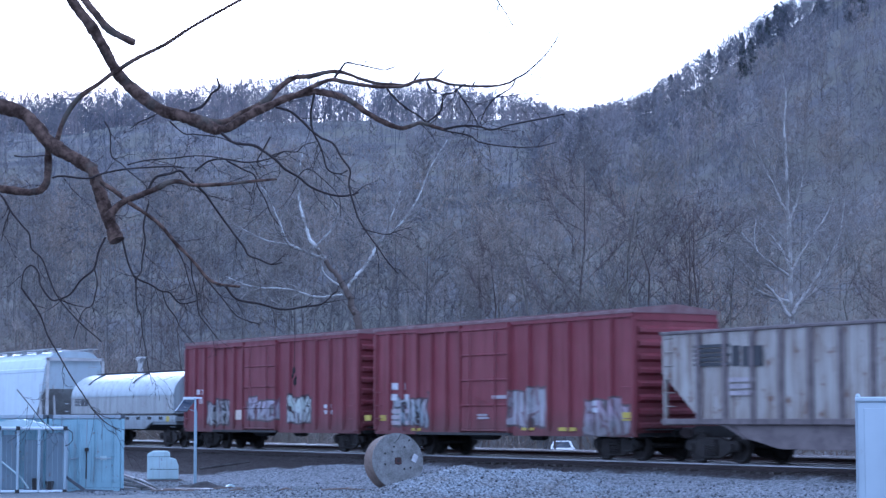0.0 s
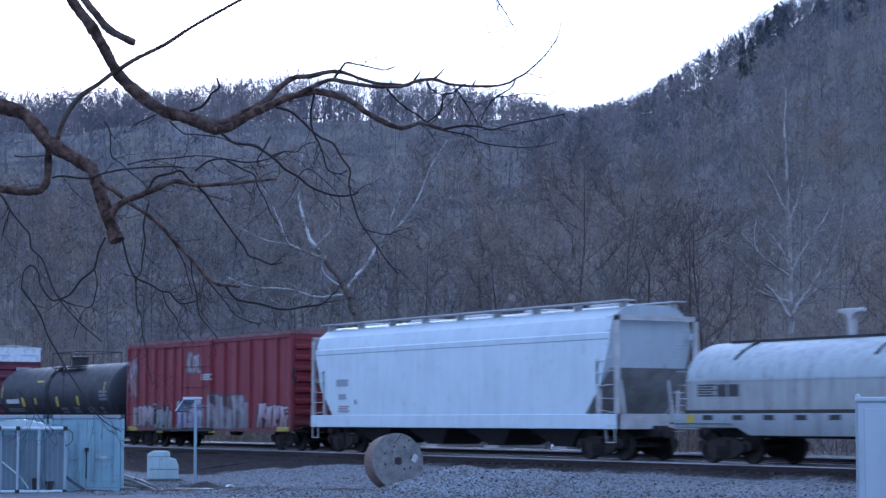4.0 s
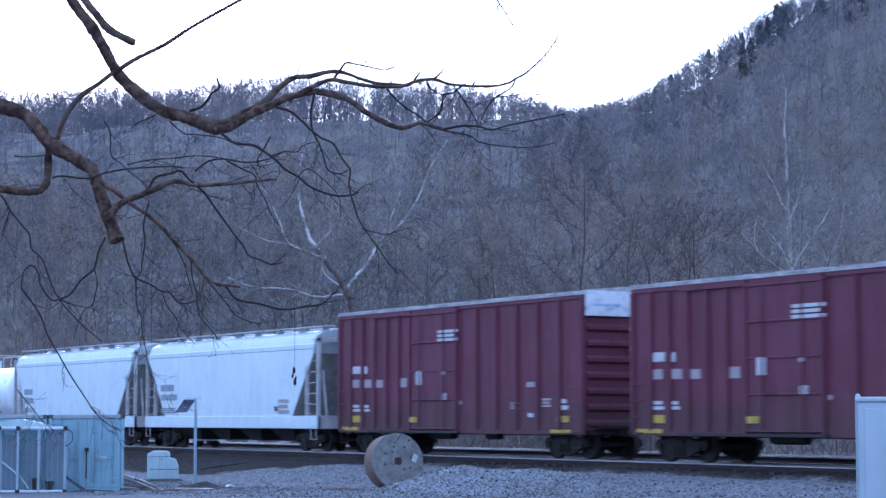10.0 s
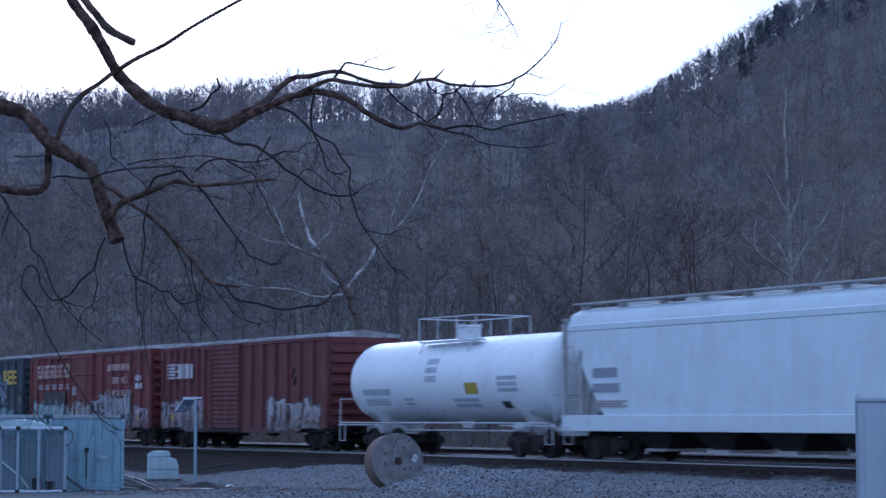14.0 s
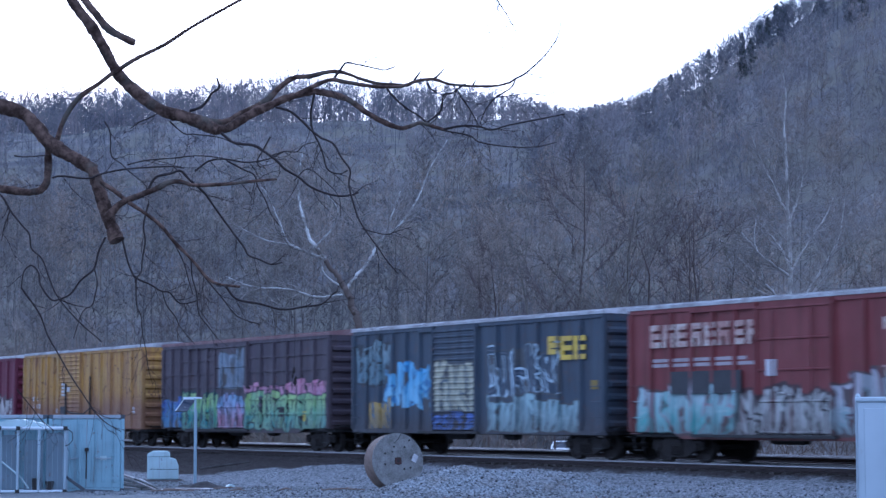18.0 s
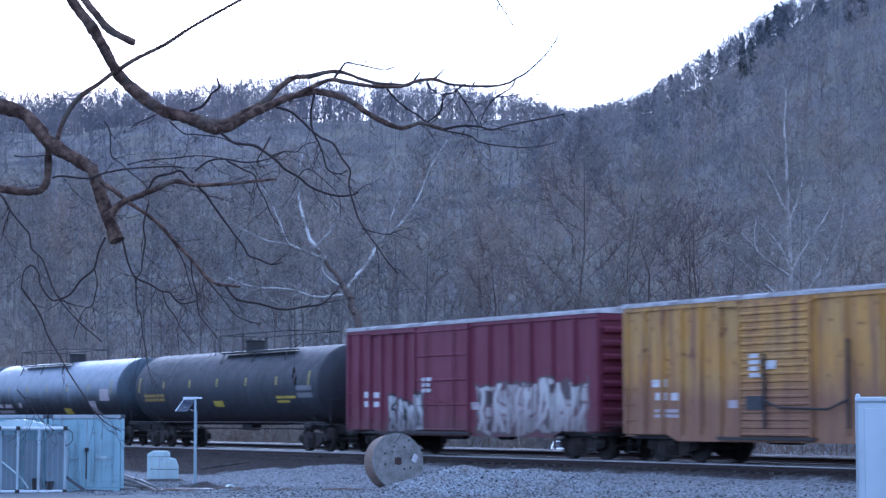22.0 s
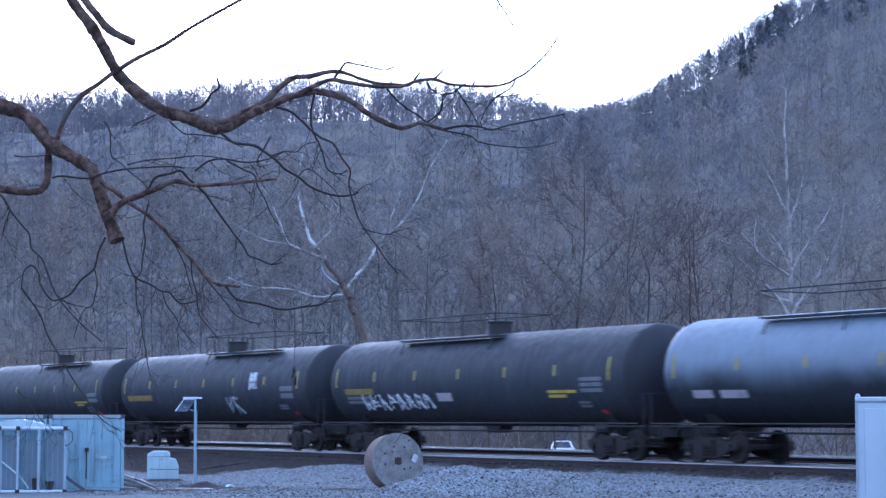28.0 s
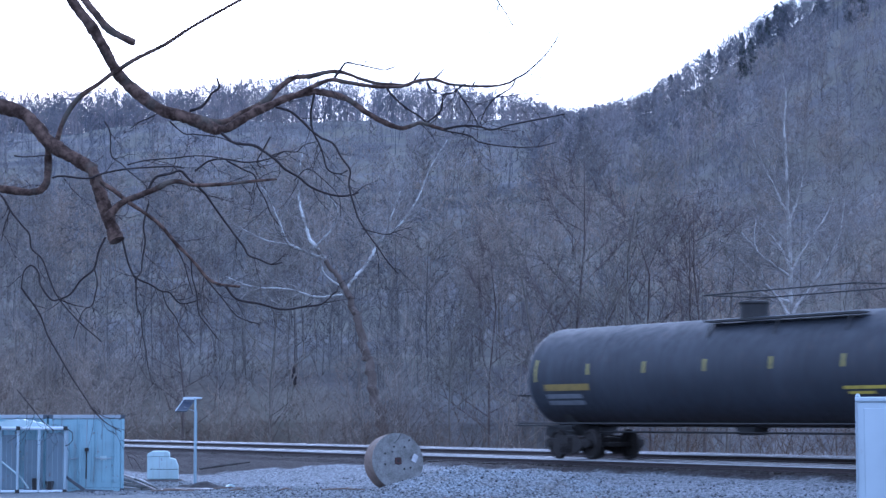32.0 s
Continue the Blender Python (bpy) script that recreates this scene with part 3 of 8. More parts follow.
def boxcar(label, rear, front, base_z, top_z, paint, roof, door=(-0.2, 2.6), ribs=7, door_style="plug", white_end=None, door_paint=None, cut=False, grid=False):
    """door: centre and width; ribs: how many between the door and each end."""
    car, h = wagon("boxcar", label, "boxcar", rear, front)
    W = 1.52
    eave = top_z
    stretches = paint if isinstance(paint, list) else None
    paint = stretches[0][1] if stretches else paint
    part("body", Shape().box(-h, h, -W, W, base_z + 0.12, eave), paint, car, bevel=0.02)
    sill = [(-h, base_z + 0.3), (h, base_z + 0.3), (h, base_z + 0.02), (-h, base_z + 0.02)]
    if cut:
        sill = [(-h, base_z + 0.42), (h, base_z + 0.42), (h, base_z + 0.16), (h - 2.0, base_z + 0.16), (h - 2.5, base_z - 0.04), (-h + 2.5, base_z - 0.04), (-h + 2.0, base_z + 0.16), (-h, base_z + 0.16)]
    for sy in (-1, 1):
        part("side_sill", Shape().prism(sill, sy * (W - 0.02) - 0.05, sy * (W - 0.02) + 0.05, "y"), paint, car)
    part("top_chord", Shape().box(-h, h, -W - 0.055, -W + 0.02, eave - 0.16, eave + 0.01), paint, car, bevel=0.01)
    part("top_chord", Shape().box(-h, h, W - 0.02, W + 0.055, eave - 0.16, eave + 0.01), paint, car, bevel=0.01)
    ro = part("roof", Shape().prism([(-W - 0.08, eave - 0.03), (W + 0.08, eave - 0.03), (W + 0.08, eave + 0.06), (0, eave + 0.22), (-W - 0.08, eave + 0.06)], -h - 0.06, h + 0.06), roof, car, "weathered galvanised roof panels")
    n = 12
    for k in range(n + 1):
        x = -h + 2 * h * k / n
        part("roof_rib", Shape().prism([(-W - 0.085, eave + 0.02), (-W - 0.085, eave + 0.10), (0, eave + 0.255), (W + 0.085, eave + 0.10), (W + 0.085, eave + 0.02)], x - 0.03, x + 0.03), roof, ro)
    dx, dw = door
    d0, d1 = dx - dw / 2, dx + dw / 2
    DOORS[car] = (d0, d1)
    for a, b in ((-h, d0), (d1, h)):
        for k in range(ribs + 1):
            x = a + 0.06 + (b - a - 0.12) * k / ribs
            for side in (-1, 1):
                s = Shape().prism([(x - 0.09, side * W), (x + 0.09, side * W), (x + 0.055, side * (W + 0.10)), (x - 0.055, side * (W + 0.10))], base_z + 0.16, eave - 0.16, "z")
                part("side_post", s, paint, car)
        if grid:
            for q in range(1, 6):
                z = base_z + 0.16 + (eave - base_z - 0.32) * q / 6
                part("side_rail", Shape().box(a, b, -W - 0.05, -W, z - 0.03, z + 0.03), paint, car)
    for side in (-1, 1):
        z0, z1 = base_z + 0.14, eave - 0.2
        yy = side * (W + 0.02)
        dm = door_paint or paint
        do = part("door", Shape().box(d0, d1, min(yy, yy + side * 0.07), max(yy, yy + side * 0.07), z0, z1), dm, car, bevel=0.012)
        rows = 4 if door_style == "plug" else 17
        for k in range(rows + 1):
            z = z0 + 0.03 + (z1 - z0 - 0.06) * k / rows
            t = 0.04 if door_style == "plug" else 0.05
            part("door_rib", Shape().prism([(side * (W + 0.085), z - t), (side * (W + 0.085), z + t), (side * (W + 0.13), z + t * 0.4), (side * (W + 0.13), z - t * 0.4)], d0 + 0.03, d1 - 0.03), dm, do)
        part("door_post", Shape().box(d0 - 0.09, d0, min(yy, yy + side * 0.12), max(yy, yy + side * 0.12), base_z + 0.05, eave - 0.05), dm, do)
        part("door_post", Shape().box(d1, d1 + 0.09, min(yy, yy + side * 0.12), max(yy, yy + side * 0.12), base_z + 0.05, eave - 0.05), dm, do)
        part("door_track", Shape().box(d0 - (dw if door_style == "plug" else 1.0), d1 + 0.2, min(yy, yy + side * 0.13), max(yy, yy + side * 0.13), base_z + 0.02, base_z + 0.1), BLACK, car)
        part("door_track", Shape().box(d0 - (dw if door_style == "plug" else 1.0), d1 + 0.2, min(yy, yy + side * 0.1), max(yy, yy + side * 0.1), eave - 0.21, eave - 0.15), paint, car)
    if door_style == "plug":
        for x in (dx - dw * 0.27, dx + dw * 0.27):
            part("locking_bar", Shape().tube([(x, -W - 0.16, base_z + 0.2), (x, -W - 0.16, eave - 0.3)], 0.025, 6), paint, car)
        part("door_handle", Shape().tube([(dx - 0.55, -W - 0.17, base_z + 1.25), (dx + 0.1, -W - 0.17, base_z + 1.12)], 0.03, 6), paint, car)
    for sx in (-1, 1):
        steps = 8
        for k in range(steps):
            z = base_z + 0.35 + (eave - base_z - 0.9) * k / (steps - 1)
            p = [(sx * h, z - 0.13), (sx * h, z + 0.13), (sx * (h + 0.10), z + 0.05), (sx * (h + 0.10), z - 0.05)]
            s = Shape()
            s.add([(a, y, b) for y in (-W + 0.1, W - 0.1) for a, b in p], [(0, 1, 2, 3), (7, 6, 5, 4), (0, 4, 5, 1), (1, 5, 6, 2), (2, 6, 7, 3), (3, 7, 4, 0)])
            part("end_corrugation", s, paint, car)
        part("gable", Shape().prism([(-W, eave - 0.25), (W, eave - 0.25), (W, eave), (0, eave + 0.18), (-W, eave)], min(sx * h, sx * (h + 0.04)), max(sx * h, sx * (h + 0.04))), paint, car)
        ladder(car, sx * (h - 0.35), -W - 0.13, base_z + 0.1, base_z + (1.5 if sx > 0 else 1.5), rungs=4, material=paint)
        ladder(car, sx * (h + 0.17), -W + 0.35, base_z + 0.2, base_z + 1.6, rungs=4, material=paint, along="y")
        part("sill_step", Shape().tube([(sx * (h - 0.15), -W, base_z), (sx * (h - 0.15), -W, base_z - 0.38), (sx * (h - 0.6), -W, base_z - 0.38), (sx * (h - 0.6), -W, base_z)], 0.02, 5), BLACK, car)
        part("end_platform", Shape().box(min(sx * h, sx * (h + 0.28)), max(sx * h, sx * (h + 0.28)), -1.2, 1.2, base_z + 0.22, base_z + 0.26), BLACK, car)
    if white_end:
        part("end_panel", Shape().box(h + 0.1, h + 0.135, -W, W, eave - 0.68, eave + 0.1), white_end, car, "white painted upper end")
        for k, (a, b) in enumerate(((-1.25, -0.2), (0.35, 1.3))):
            part("stencil", Shape().box(h + 0.13, h + 0.141, a, b, eave - 0.38, eave - 0.3), LIGHTBLUE, car)
        for z in (1.15, 1.75):
            part("stencil", Shape().box(h + 0.1, h + 0.115, 0.15, 1.0, eave - z, eave - z + 0.16), DIMWHITE, car)
    part("centre_sill", Shape().box(-h - 0.2, h + 0.2, -0.22, 0.22, 0.72, base_z + 0.2), BLACK, car)
    part("underframe", Shape().box(-h, h, -W + 0.2, W - 0.2, base_z + 0.02, base_z + 0.14), BLACK, car)
    part("brake_cylinder", Shape().tube([(1.2, -0.7, 0.72), (1.9, -0.7, 0.72)], 0.16, 10), BLACK, car)
    part("air_tank", Shape().tube([(-2.6, -0.6, 0.74), (-1.2, -0.6, 0.74)], 0.19, 10), BLACK, car)
    if stretches:
        for ob in car.children_recursive:
            if ob.type == "MESH" and ob.data.materials[0] == paint:
                lay_zones(ob, stretches)
    bogies(car, 2 * h - 3.3, h)
    return car, h


def tank_car(label, rear, front, radius, centre_z, paint, head, dome=0.0, platform=(-2.6, 2.6), rail_z=0.62, stripe=YELLOW, stripes=7, dark_fit=None):
    car, h = wagon("tank_car", label, "tank car", rear, front)
    fit = dark_fit or BLACK
    bulge = 0.62
    prof = [(-h + bulge * (1 - math.cos(a)), radius * math.sin(a)) for a in np.linspace(0, math.pi / 2, 9)]
    tube = [(-h + bulge, radius)] + [(x, radius) for x in np.linspace(-h + bulge, h - bulge, 11)[1:-1]] + [(h - bulge, radius)]
    part("shell", Shape().lathe(tube, 48, "x", (0, 0, centre_z)), paint, car, smooth=40)
    part("tank_head", Shape().lathe(prof, 48, "x", (0, 0, centre_z)), paint, car, smooth=60)
    # the front end can take a darker tone than shell and rear end
    part("tank_head", Shape().lathe([(-x, r) for x, r in prof], 48, "x", (0, 0, centre_z)), head, car, "domed front end, darker than the shell" if head is not paint else "", smooth=60)
    for x in (-h * 0.55, -h * 0.05, h * 0.45):
        part("weld_band", Shape().lathe([(x - 0.03, radius), (x - 0.02, radius + 0.008), (x + 0.02, radius + 0.008), (x + 0.03, radius)], 48, "x", (0, 0, centre_z)), paint, car, smooth=40)
    top = centre_z + radius
    dm = part("dome", Shape().lathe([(top - 0.1, 0.0), (top - 0.1, 0.42), (top + 0.34, 0.42), (top + 0.37, 0.46), (top + 0.42, 0.46), (top + 0.45, 0.36), (top + 0.47, 0.0)], 20, "z", (dome, 0, 0)), fit, car, "manway with bolted cover", smooth=40)
    for k in range(6):
        a = k * 1.047
        part("bolt", Shape().tube([(dome + 0.4 * math.cos(a), 0.4 * math.sin(a), top + 0.36), (dome + 0.4 * math.cos(a), 0.4 * math.sin(a), top + 0.52)], 0.03, 5), fit, dm)
    p0, p1 = platform
    for sy in (-1, 1):
        part("walkway", Shape().box(p0, p1, min(sy * 0.72, sy * 1.1), max(sy * 0.72, sy * 1.1), top - 0.16, top - 0.11), fit, car)
        s = Shape()
        s.tube([(p0, sy * 1.1, top - 0.12), (p0, sy * 1.1, top + rail_z), (p1, sy * 1.1, top + rail_z), (p1, sy * 1.1, top - 0.12)], 0.022, 5)
        for x in np.linspace(p0, p1, 4)[1:-1]:
            s.tube([(x, sy * 1.1, top - 0.12), (x, sy * 1.1, top + rail_z)], 0.02, 5)
        part("railing", s, fit, car)
        for x in (p0 + 0.3, (p0 + p1) / 2, p1 - 0.3):
            part("bracket", Shape().tube([(x, sy * 1.05, top - 0.14), (x, sy * 1.25, centre_z + radius * 0.62)], 0.025, 5), fit, car)
    for x in (p0, p1):
        part("railing", Shape().tube([(x, -1.1, top + rail_z), (x, 1.1, top + rail_z)], 0.02, 5), fit, car)
    # ends: saddles, stub sills, end platforms, handrails
    for sx in (-1, 1):
        sad = [(-1.1, centre_z - radius * 0.75), (1.1, centre_z - radius * 0.75), (0.55, 0.78), (-0.55, 0.78)]
        part("saddle", Shape().prism(sad, sx * (h - 2.0) - 0.25, sx * (h - 2.0) + 0.25), fit, car)
        a, b = sorted((sx * (h - 2.6), sx * (h + 0.35)))
        part("stub_sill", Shape().box(a, b, -0.25, 0.25, 0.72, 1.02), fit, car)
        a, b = sorted((sx * (h - 0.1), sx * (h + 0.3)))
        part("end_platform", Shape().box(a, b, -1.45, 1.45, 1.02, 1.07), fit, car)
        part("side_step", Shape().box(*sorted((sx * (h - 2.9), sx * (h + 0.3))), -1.5, -1.3, 1.02, 1.06), fit, car)
        part("handrail", Shape().tube([(sx * (h + 0.26), -1.45, 1.05), (sx * (h + 0.26), -1.45, 2.0), (sx * (h + 0.26), 1.45, 2.0), (sx * (h + 0.26), 1.45, 1.05)], 0.022, 5), fit, car)
        part("sill_step", Shape().tube([(sx * (h + 0.2), -1.5, 1.03), (sx * (h + 0.2), -1.5, 0.45), (sx * (h - 0.2), -1.5, 0.45), (sx * (h - 0.2), -1.5, 1.03)], 0.02, 5), fit, car)
    part("handrail", Shape().tube([(-h - 0.1, -1.56, 1.12), (h + 0.1, -1.56, 1.12)], 0.022, 5), fit, car)
    part("handrail", Shape().tube([(-h - 0.1, 1.56, 1.12), (h + 0.1, 1.56, 1.12)], 0.022, 5), fit, car)
    part("outlet_skid", Shape().prism([(-0.5, centre_z - radius + 0.08), (0.5, centre_z - radius + 0.08), (0.3, centre_z - radius - 0.22), (-0.3, centre_z - radius - 0.22)], -0.25, 0.25, "y"), fit, car)
    part("brake_pipe", Shape().tube([(-h + 1, -0.4, 0.86), (h - 1, -0.4, 0.86)], 0.03, 5), fit, car)
    part("brake_cylinder", Shape().tube([(h - 2.9, -0.8, 0.98), (h - 2.3, -0.8, 0.98)], 0.17, 10), fit, car)
    for k in range(stripes):
        x = -h + 0.95 + (2 * h - 2.3) * k / max(1, stripes - 1)
        z = centre_z + 0.05
        tall = 0.75 if k in (0, stripes - 1) else 0.36
        s = Shape()
        a0, a1 = -0.1 * tall * 3, 0.1 * tall * 3
        on_shell(s, x - 0.06, x + 0.06, centre_z, radius, a0 + 0.12, a1 + 0.12)
        part("reflector", s, stripe, car)
    bogies(car, 2 * h - 3.9, h - 0.05)
    return car, h


def on_shell(s, x0, x1, centre_z, radius, a0, a1, lift=0.006):
    """A thin plate that follows the tank's side between two angles above the middle."""
    rows = 5
    r = radius + lift
    v = []
    for k in range(rows):
        a = a0 + (a1 - a0) * k / (rows - 1)
        for rr in (r, radius - 0.01):
            v += [(x0, -rr * math.cos(a), centre_z + rr * math.sin(a)), (x1, -rr * math.cos(a), centre_z + rr * math.sin(a))]
    f = []
    for k in range(rows - 1):
        i, j = 4 * k, 4 * k + 4
        f += [(i, i + 1, j + 1, j), (i, j, j + 2, i + 2), (i + 1, i + 3, j + 3, j + 1)]
    f += [(0, 2, 3, 1), (4 * rows - 4, 4 * rows - 3, 4 * rows - 1, 4 * rows - 2)]
    return s.add(v, f)


def shell_mark(car, x0, x1, centre_z, radius, z0, z1, material, label="", name="stencil", lines=1):
    s = Shape()
    h = (z1 - z0) / (lines * 1.5 - 0.5)
    for k in range(lines):
        a = z0 + k * 1.5 * h
        on_shell(s, x0, x1, centre_z, radius, math.asin((a - centre_z) / radius), math.asin((a + h - centre_z) / radius))
    return part(name, s, material, car, label)


def covered_hopper(label, rear, front, paint, trim, bays=4, top_z=4.62, sill=(0.88, 1.36), slope=2.4, round_top=0.5, post=BLACK, open_to=0.72):
    """Grain hopper: smooth bulging sides, sloped end sheets behind open corners, outlets below."""
    car, h = wagon("covered_hopper", label, "covered hopper", rear, front)
    W = 1.55
    s0, s1 = sill
    shoulder = top_z - round_top
    half = [(W - 0.02, s1 - 0.02), (W, s1 + 0.9), (W, shoulder - 0.4), (W - 0.03, shoulder - 0.05), (W - 0.14, shoulder + round_top * 0.45), (W - 0.5, shoulder + round_top * 0.85), (0.6, top_z), ]
    outline = half + [(-a, b) for a, b in reversed(half)]
    n = len(outline)
    body = Shape()
    long_in = h - slope
    top_in = h - 0.35
    def reach(z):
        return long_in + (top_in - long_in) * min(1, max(0, (z - s1) / ((top_z - s1) * open_to)))
    v = [(-reach(b), a, b) for a, b in outline] + [(reach(b), a, b) for a, b in outline]
    body.add(v, [(k, (k + 1) % n, n + (k + 1) % n, n + k) for k in range(n)] + [tuple(reversed(range(n))), tuple(range(n, 2 * n))])
    part("body", body, paint, car, smooth=25)
    part("side_sill", Shape().box(-h, h, -W - 0.03, -W + 0.14, s0, s1), paint, car, bevel=0.015)
    part("side_sill", Shape().box(-h, h, W - 0.14, W + 0.03, s0, s1), paint, car, bevel=0.015)
    part("roof_edge", Shape().box(-h + 0.3, h - 0.3, -W - 0.02, -W + 0.06, shoulder - 0.32, shoulder - 0.1), paint, car, bevel=0.03)
    part("roof_edge", Shape().box(-h + 0.3, h - 0.3, W - 0.06, W + 0.02, shoulder - 0.32, shoulder - 0.1), paint, car, bevel=0.03)
    for sy in (-1, 1):
        part("running_board", Shape().box(-h + 0.1, h - 0.1, min(sy * 0.75, sy * 1.2), max(sy * 0.75, sy * 1.2), top_z + 0.1, top_z + 0.14), trim, car)
        for x in np.linspace(-h + 0.5, h - 0.5, 9):
            part("bracket", Shape().box(x - 0.03, x + 0.03, min(sy * 0.8, sy * 1.1), max(sy * 0.8, sy * 1.1), top_z - 0.12, top_z + 0.1), trim, car)
    for k in range(5):
        x = -h + 2.4 + (2 * h - 4.8) * k / 4
        part("hatch", Shape().box(x - 0.7, x + 0.7, -0.35, 0.35, top_z - 0.02, top_z + 0.12), trim, car, bevel=0.03)
    for sx in (-1, 1):
        for sy in (-1, 1):
            part("corner_post", Shape().box(*sorted((sx * (h - 0.12), sx * h)), *sorted((sy * (W - 0.13), sy * W)), s0, top_z - 0.35), trim, car)
            part("corner_post", Shape().box(*sorted((sx * (h - 1.05), sx * (h - 0.95))), *sorted((sy * (W - 0.13), sy * W)), s1, shoulder - 0.9), trim, car)
        part("end_frame", Shape().box(*sorted((sx * (h - 0.1), sx * h)), -W, W, top_z - 0.5, top_z - 0.34), trim, car)
        part("end_sill", Shape().box(*sorted((sx * (h - 0.18), sx * h)), -W, W, s0, s1), trim, car)
        ladder(car, sx * (h - 0.28), -W - 0.03, s0 + 0.1, top_z - 0.4, rungs=9, material=trim)
        ladder(car, sx * (h - 0.8), -W - 0.03, s1 + 0.1, s1 + 1.6, rungs=5, material=trim)
        ladder(car, sx * (h + 0.04), 0.9, s0 + 0.1, top_z - 0.4, rungs=9, material=trim, along="y")
        part("slope_brace", Shape().tube([(sx * (h - 0.5), -0.9, s1), (sx * (h - 0.9), -0.9, top_z - 1.2)], 0.05, 6), trim, car)
        part("slope_brace", Shape().tube([(sx * (h - 0.5), 0.9, s1), (sx * (h - 0.9), 0.9, top_z - 1.2)], 0.05, 6), trim, car)
        part("end_platform", Shape().box(*sorted((sx * (h - slope + 0.2), sx * (h - 0.02))), -W + 0.1, W - 0.1, s0 + 0.1, s0 + 0.16), BLACK, car)
        part("sill_step", Shape().tube([(sx * (h - 0.1), -W, s0), (sx * (h - 0.1), -W, s0 - 0.4), (sx * (h - 0.55), -W, s0 - 0.4), (sx * (h - 0.55), -W, s0)], 0.02, 5), trim, car)
    zt = s1 + (top_z - s1) * open_to
    # plates over the white end slopes, coloured grey for the shade in there
    for sx in (-1, 1):
        a, b = reach(s1 + 0.02), reach(zt)
        quad = [(a, s1 + 0.02), (b, zt), (b + 0.025, zt), (a + 0.025, s1 + 0.02)]
        part("slope_sheet", Shape().prism([(sx * x, z) for x, z in quad], -W + 0.03, W - 0.03, "y"), SHADED_SHEET, car, "sloping end sheet, its recess shade painted grey")
    part("centre_sill", Shape().box(-h - 0.2, h + 0.2, -0.22, 0.22, 0.72, 1.05), BLACK, car)
    inner = 2 * (h - slope) - 0.6
    for k in range(bays):
        a = -inner / 2 + inner * k / bays
        b = a + inner / bays
        m = (a + b) / 2
        o = part("outlet", Shape().add([(a, -1.3, s0 + 0.3), (b, -1.3, s0 + 0.3), (b, 1.3, s0 + 0.3), (a, 1.3, s0 + 0.3), (m - 0.4, -0.75, 0.36), (m + 0.4, -0.75, 0.36), (m + 0.4, 0.75, 0.36), (m - 0.4, 0.75, 0.36)],
             [(0, 1, 5, 4), (1, 2, 6, 5), (2, 3, 7, 6), (3, 0, 4, 7), (4, 5, 6, 7), (3, 2, 1, 0)]), post, car, "grimy discharge bay")
        part("gate", Shape().box(m - 0.45, m + 0.45, -0.95, 0.95, 0.3, 0.38), trim, o)
    bogies(car, 2 * h - 3.2, h)
    return car, h


